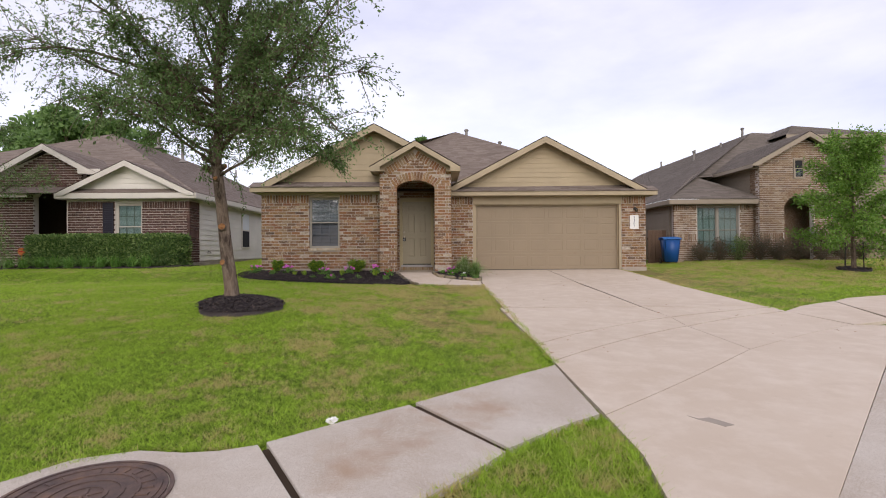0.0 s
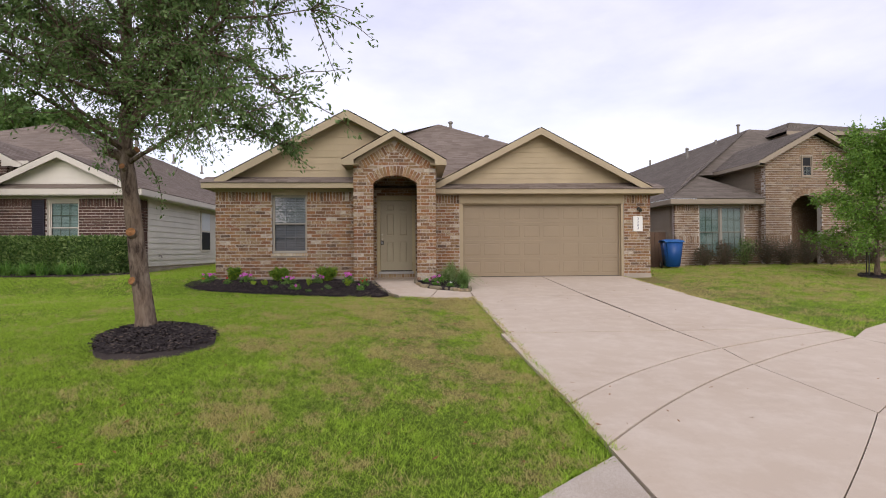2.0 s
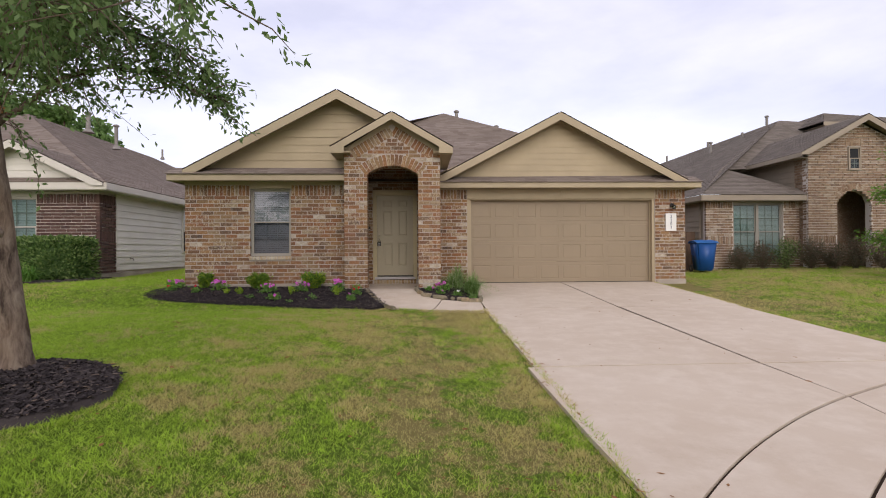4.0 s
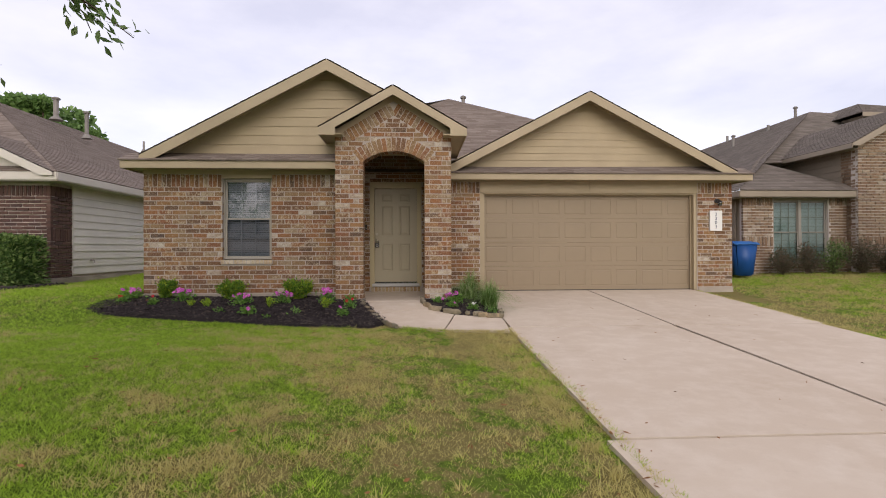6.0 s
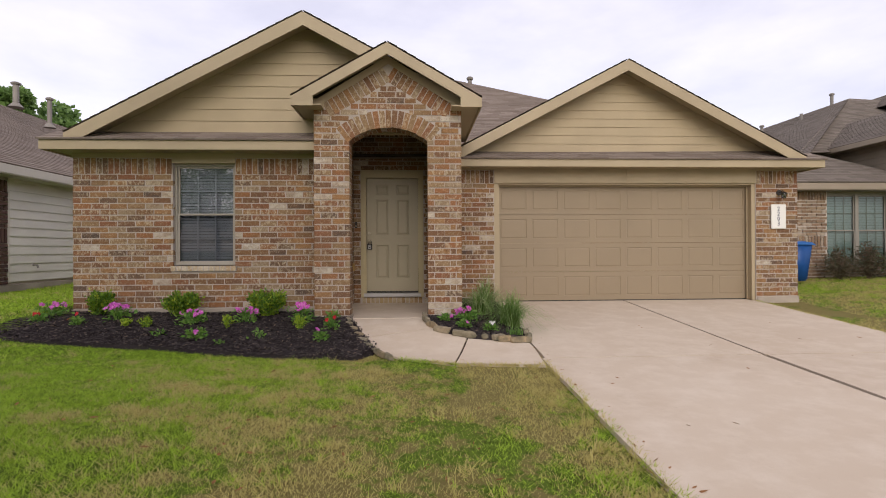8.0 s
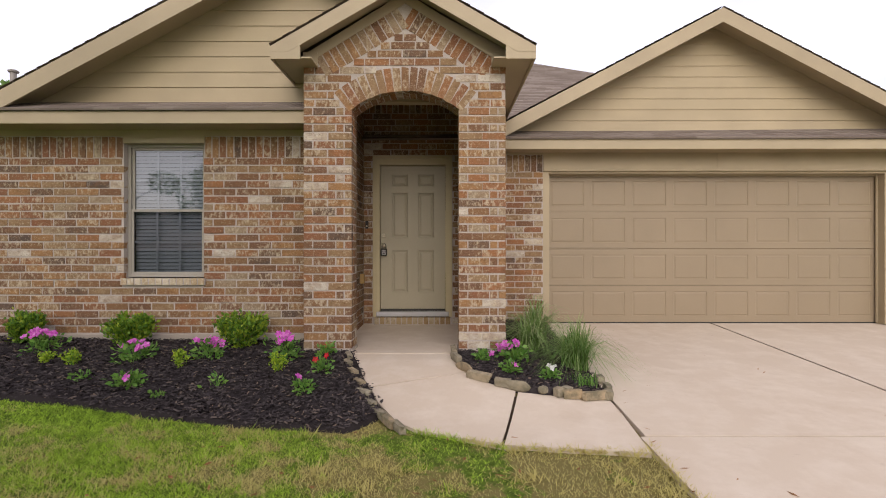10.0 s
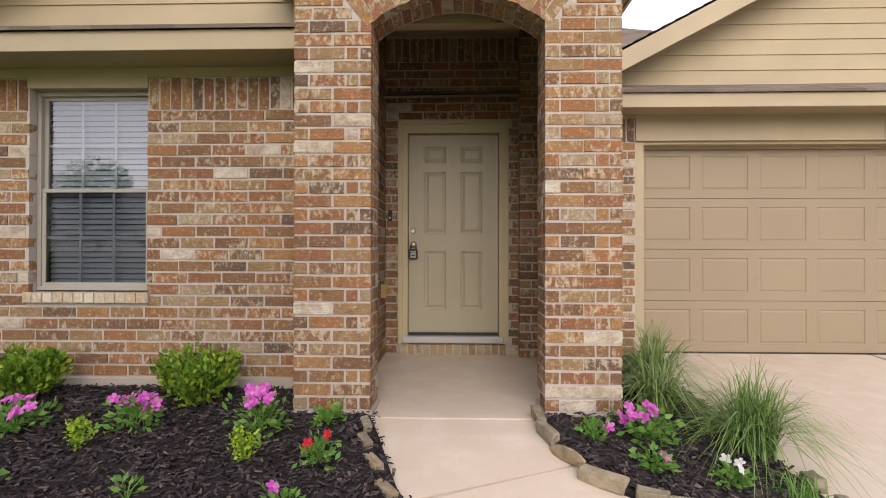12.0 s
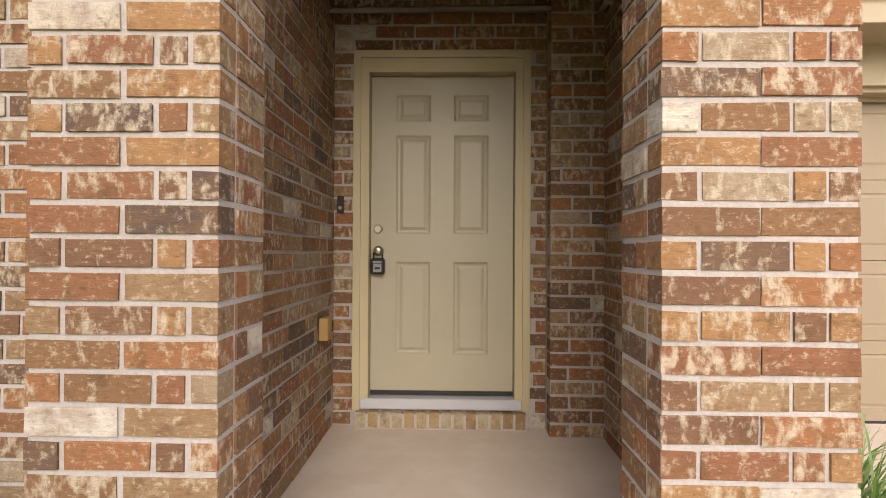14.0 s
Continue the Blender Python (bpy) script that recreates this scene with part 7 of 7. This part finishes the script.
part("stake", tube([(0, 0, 0), (0, 0, 0.45)], [0.012, 0.012], 8), "orange", flag)
part("disc", tube([(0, -0.012, 0.50), (0, 0.012, 0.50)], [0.12, 0.12], 8), "orange", flag)
part("lettering", box(-0.07, 0.07, -0.016, -0.012, 0.485, 0.515), "red", flag)
mulch_bed("flower_bed", [(-15, 19.6), (-8.2, 19.55), (-7.95, 20.2), (-8.2, 21.5), (-15, 21.5)], lambda x, y: float(lawn_z(x, y)) + 0.01, "dark bed under the clipped hedge", 3000, 9, 0.09)

# ---- neighbour to the right ----
RN = thing("house", "two-storey neighbour house of pale brown brick and siding", "house")
wr = part("wall", box(9.32, 10.24, 24.32, 24.5, 0.5, 3.35), "mortar_grey", RN)
part("wall", box(11.96, 12.6, 24.32, 24.5, 0.5, 3.35), "mortar_grey", RN)
part("wall", box(10.24, 11.96, 24.32, 24.5, 0.5, 1.3), "mortar_grey", RN)
part("wall", box(10.24, 11.96, 24.32, 24.5, 3.24, 3.35), "brown_trim", RN)
part("wall", box(9.36, 9.5, 24.5, 44, 0.5, 3.35), "brown_siding", RN)


def rn_hole(z):
    return (10.22, 11.98) if 1.3 < z < 3.24 else None


lay(wr, running(9.3, 12.55, 1.0, 1.85, (rn_hole,), seed=41) + running(9.3, 12.55, 2.13, 3.06, (rn_hole,), seed=42) + soldiers(9.3, 10.22, 1.85, 2.13) + soldiers(11.98, 12.55, 1.85, 2.13)
    + soldiers(9.3, 10.22, 3.06, 3.30) + soldiers(11.98, 12.55, 3.06, 3.30), (0, 24.30), 0, "brick_pale", 0)
lap_wall(RN, "brown_siding", 9.32, 24.7, 44, 0.95, 3.36, 0.19, -1)
wrn = window("window", "", 10.24, 11.96, 1.30, 3.24, 24.30, "win_frame", sashes=2, glass="glass_green")
wrn.parent = RN
part("fascia", box(8.98, 12.80, 23.95, 23.975, 3.30, 3.47), "brown_trim", RN)
part("fascia", box(8.96, 8.985, 23.975, 44, 3.30, 3.47), "brown_trim", RN)
part("soffit", box(8.985, 12.8, 23.975, 24.32, 3.28, 3.30), "brown_trim", RN)
part("soffit", box(8.985, 9.32, 24.32, 44, 3.28, 3.30), "brown_trim", RN)
bm = bmesh.new()
AP = (11.05, 26.3, 4.72)
roof_face(bm, (8.95, 23.93, 3.48), (12.85, 23.93, 3.48), AP, AP, 0.17)
roof_face(bm, (12.85, 23.93, 3.48), (12.85, 28.0, 3.48), AP, AP, 0.17)
roof_face(bm, (8.95, 45.0, 3.48), (8.95, 23.93, 3.48), (16.45, 30.6, 7.62), (16.45, 45.0, 7.62), 0.2)
roof_face(bm, (11.0, 26.3, 4.65), (16.45, 26.3, 4.9), (16.45, 30.6, 7.62), (16.45, 30.6, 7.62), 0.2)
roof_face(bm, (16.45, 26.5, 4.9), (24, 26.5, 4.9), (24, 30.6, 7.3), (16.45, 30.6, 7.62), 0.2)
roof_face(bm, (16.6, 28.2, 6.98), (22.3, 28.2, 6.98), (18.5, 30.5, 7.95), (18.5, 30.5, 7.95), 0.2)
roof_face(bm, (16.6, 34, 6.98), (16.6, 28.2, 6.98), (18.5, 30.5, 7.95), (18.5, 34, 7.95), 0.2)
roof_face(bm, (22.3, 28.2, 6.98), (22.3, 36, 6.98), (18.5, 34, 7.95), (18.5, 30.5, 7.95), 0.2)
part("roof", bm, "shingle_grey", RN, kind="stuff")
part("upper_wall", box(16.9, 22.0, 28.5, 36, 4.0, 6.95), "brown_siding", RN)
part("upper_fascia", box(16.6, 22.3, 28.18, 28.20, 6.82, 6.98), "brown_trim", RN)
part("upper_fascia", box(22.28, 22.3, 28.2, 36, 6.82, 6.98), "brown_trim", RN)
PXc, PZc = 14.3, 5.95


def rn_arch(z):
    if z < 3.2:
        return (13.50, 14.68)
    d = 3.62 - z
    return (14.09 - 0.59 * math.sqrt(d / 0.42), 14.09 + 0.59 * math.sqrt(d / 0.42)) if d > 0 else None


def rn_win(z):
    return (13.86, 14.34) if 4.25 < z < 5.06 else None


bm = bmesh.new()
add_prism(bm, [(12.52, 0.9), (13.50, 0.9), (13.50, 3.2), (13.62, 3.45), (13.85, 3.58), (14.09, 3.62), (14.35, 3.58), (14.56, 3.45), (14.68, 3.2), (14.68, 0.9), (16.4, 0.9), (16.4, 4.85), (PXc, PZc - 0.1), (12.52, 5.03)], 23.92, 24.15)
part("front_wall", bm, "mortar_grey", RN)
part("entry_wall", box(12.9, 16.2, 25.2, 25.3, 0.9, 4.0), "brick_pale", RN)
part("entry_ceiling", box(12.6, 16.3, 24.15, 25.6, 3.75, 3.8), "brown_trim", RN)
part("entry_side", box(12.53, 12.62, 24.15, 25.6, 0.9, 4.0), "brick_pale", RN)
part("side_wall", box(16.3, 16.4, 24.15, 28, 0.9, 4.85), "brown_siding", RN)
rk = lambda z: (PXc + (PZc - 0.12 - z) / 0.53, 99)
rk2 = lambda z: (-99, PXc - (PZc - 0.12 - z) / 0.53)
lay(RN, running(12.52, 16.4, 1.0, 1.85, (rn_arch,), seed=44) + running(12.52, 16.4, 2.13, 5.85, (rn_arch, rn_win, rk, rk2), seed=45) + soldiers(12.52, 13.45, 1.85, 2.13) + soldiers(14.72, 16.4, 1.85, 2.13)
    + soldiers(13.80, 14.40, 5.07, 5.32) + [(14.09 + 0.72 * math.sin(a), 3.02 + 0.72 * math.cos(a), 0.07, 0.2, math.degrees(a)) for a in np.linspace(-0.95, 0.95, 15)], (0, 23.90), 0, "brick_pale", 0)
part("upper_side_wall", prism([(24.15, 3.3), (28.5, 3.3), (28.5, 4.8), (24.15, 4.8)], 12.53, 12.62, "x"), "brown_siding", RN)
lay(RN, [(-u, z, w, h, l) for u, z, w, h, l in running(0.1, 0.62, 1.0, 4.85, seed=46)], (12.52, 23.9), -90, "brick_pale", 0)
lap_wall(RN, "brown_siding", 12.53, 24.5, 28.4, 3.35, 4.8, 0.2, -1)
gr = gable("gable", (PXc, PZc + 0.1), 2.25, 2.25, 4.80, 23.55, 29.5, 23.93, 0.025, "brown_trim", "shingle_grey", "", None, 4.0)
gr.parent = RN
part("side_fascia", box(12.04, 12.06, 23.56, 28.4, 4.66, 4.80), "brown_trim", RN)
part("side_soffit", box(12.06, 12.53, 23.9, 28.4, 4.68, 4.70), "brown_trim", RN)
wsm = window("window", "", 13.88, 14.32, 4.26, 5.05, 23.80, "brown_trim", cols=2, rows=2, blinds=False, glass="glass_green")
# Near-black sheet on the solid wall, painting the unlit interior behind the glass.
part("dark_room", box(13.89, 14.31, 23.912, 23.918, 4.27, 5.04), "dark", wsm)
wsm.parent = RN
part("second_garage_wall", box(16.4, 24, 26.0, 26.3, 0.9, 4.7), "brown_siding", RN)
part("garage_door", box(17.0, 21.8, 25.93, 25.98, 0.95, 3.1, 0.01), "garage", RN)
for x, y, z, h in ((16.5, 31.5, 7.5, 0.55), (15.6, 32.0, 7.05, 0.35), (14.6, 33, 6.5, 0.6), (16.2, 36, 7.4, 0.4), (16.3, 41, 7.45, 0.5)):
    vent_pipe(x, y, z, h, 0.06, h > 0.5)
part("third_wall", box(27, 38, 34, 46, 0.5, 5.5), "brown_siding", thing("house", "distant grey-roofed house behind the young tree", "house"))
part("roof", hip_roof("roof", 26.5, 38.5, 33.5, 46.5, 5.5, 0.5, "shingle_grey", ""), "shingle_grey", bpy.data.objects["third_wall"].parent, kind="stuff")

fence = thing("fence", "short stained wooden fence between the two houses", "fence")
for k in range(17):
    part("board", box(6.80 + k * 0.148, 6.935 + k * 0.148, 27.6, 27.62, 0.95, 2.75), "fence", fence)
for z in (1.2, 2.4):
    part("rail", box(6.78, 9.32, 27.62, 27.66, z, z + 0.09), "fence", fence)
fence2 = thing("fence", "wooden side gate fence in deep shade behind the bin", "fence")
for k in range(5):
    part("board", box(8.52 + k * 0.15, 8.66 + k * 0.15, 24.9, 24.92, 0.95, 2.3), "fence", fence2)
part("rail", box(8.5, 9.3, 24.92, 24.96, 1.9, 2.0), "fence", fence2)


def wild_bush(x, y, r, h, seed, mat="bush"):
    rng = np.random.default_rng(seed)
    o = thing("bush", "loose brownish-green unclipped bush against the brick", "bush", "bushes by the neighbour house", (x, y, float(lawn_z(x, y)) - 0.02))
    bm = bmesh.new()
    tips = []
    for k in range(34):
        a, e = rng.uniform(0, 2 * math.pi), rng.uniform(0.5, 1.45)
        tip = np.array([math.cos(a) * math.cos(e) * r * 1.3, math.sin(a) * math.cos(e) * r, h * math.sin(e) * rng.uniform(0.7, 1.12)])
        add_tube(bm, [(0, 0, 0), tuple(tip * 0.5), tuple(tip)], [0.009, 0.006, 0.003], 4)
        tips.append(tip)
    part("stems", bm, "bark", o, kind="stuff")
    c = np.concatenate([t[None] * rng.beta(2, 1.1, (60, 1)) + rng.normal(0, 0.06, (60, 3)) for t in tips])
    c[:, 2] = np.abs(c[:, 2])
    link_part("leaves", leaf_mesh("leaves", c, 0.065, 0, 0.4, rng), mat, o, kind="stuff")


for k, (x, y, r, h) in enumerate(((10.1, 23.75, 0.35, 0.75), (10.8, 23.7, 0.4, 0.85), (11.5, 23.6, 0.55, 0.95), (12.2, 23.4, 0.55, 1.05), (12.9, 23.3, 0.5, 0.85), (13.6, 23.3, 0.5, 0.95), (14.5, 23.3, 0.55, 1.0), (15.4, 23.3, 0.55, 0.95), (16.3, 23.6, 0.5, 0.9))):
    wild_bush(x, y, r, h, 500 + k, "hedge" if k == 2 else "bush")


# ---- bricks laid last ----
for owner, bricks, origin, turn, near, *rest in LATER:
    lay(owner, bricks, origin, turn, "brick", rest[0] if rest else 300, near=near)
for x, z, w, a in INTRADOS:
    me = BRICKS[BRICK_RND.randrange(7)]
    for k, (y0, d) in enumerate(((0.10, 0.175),)):
        ob = new("brick", me)
        ob.parent = porch
        r = RAD - 0.002
        ca, sa = math.cos(a), math.sin(a)
        turn = Matrix(((ca, sa, 0, OMID + r * sa), (0, 0, -1, PY + y0 + d / 2), (-sa, ca, 0, CZ + r * ca), (0, 0, 0, 1)))
        ob.matrix_basis = turn @ Matrix.Diagonal((w, 0.06, d, 1))
for house_part in (gln, gp, wln, wls, wrn, wsm, gr):
    for key in ("category", "label", "kind", "group"):
        if key in house_part:
            del house_part[key]
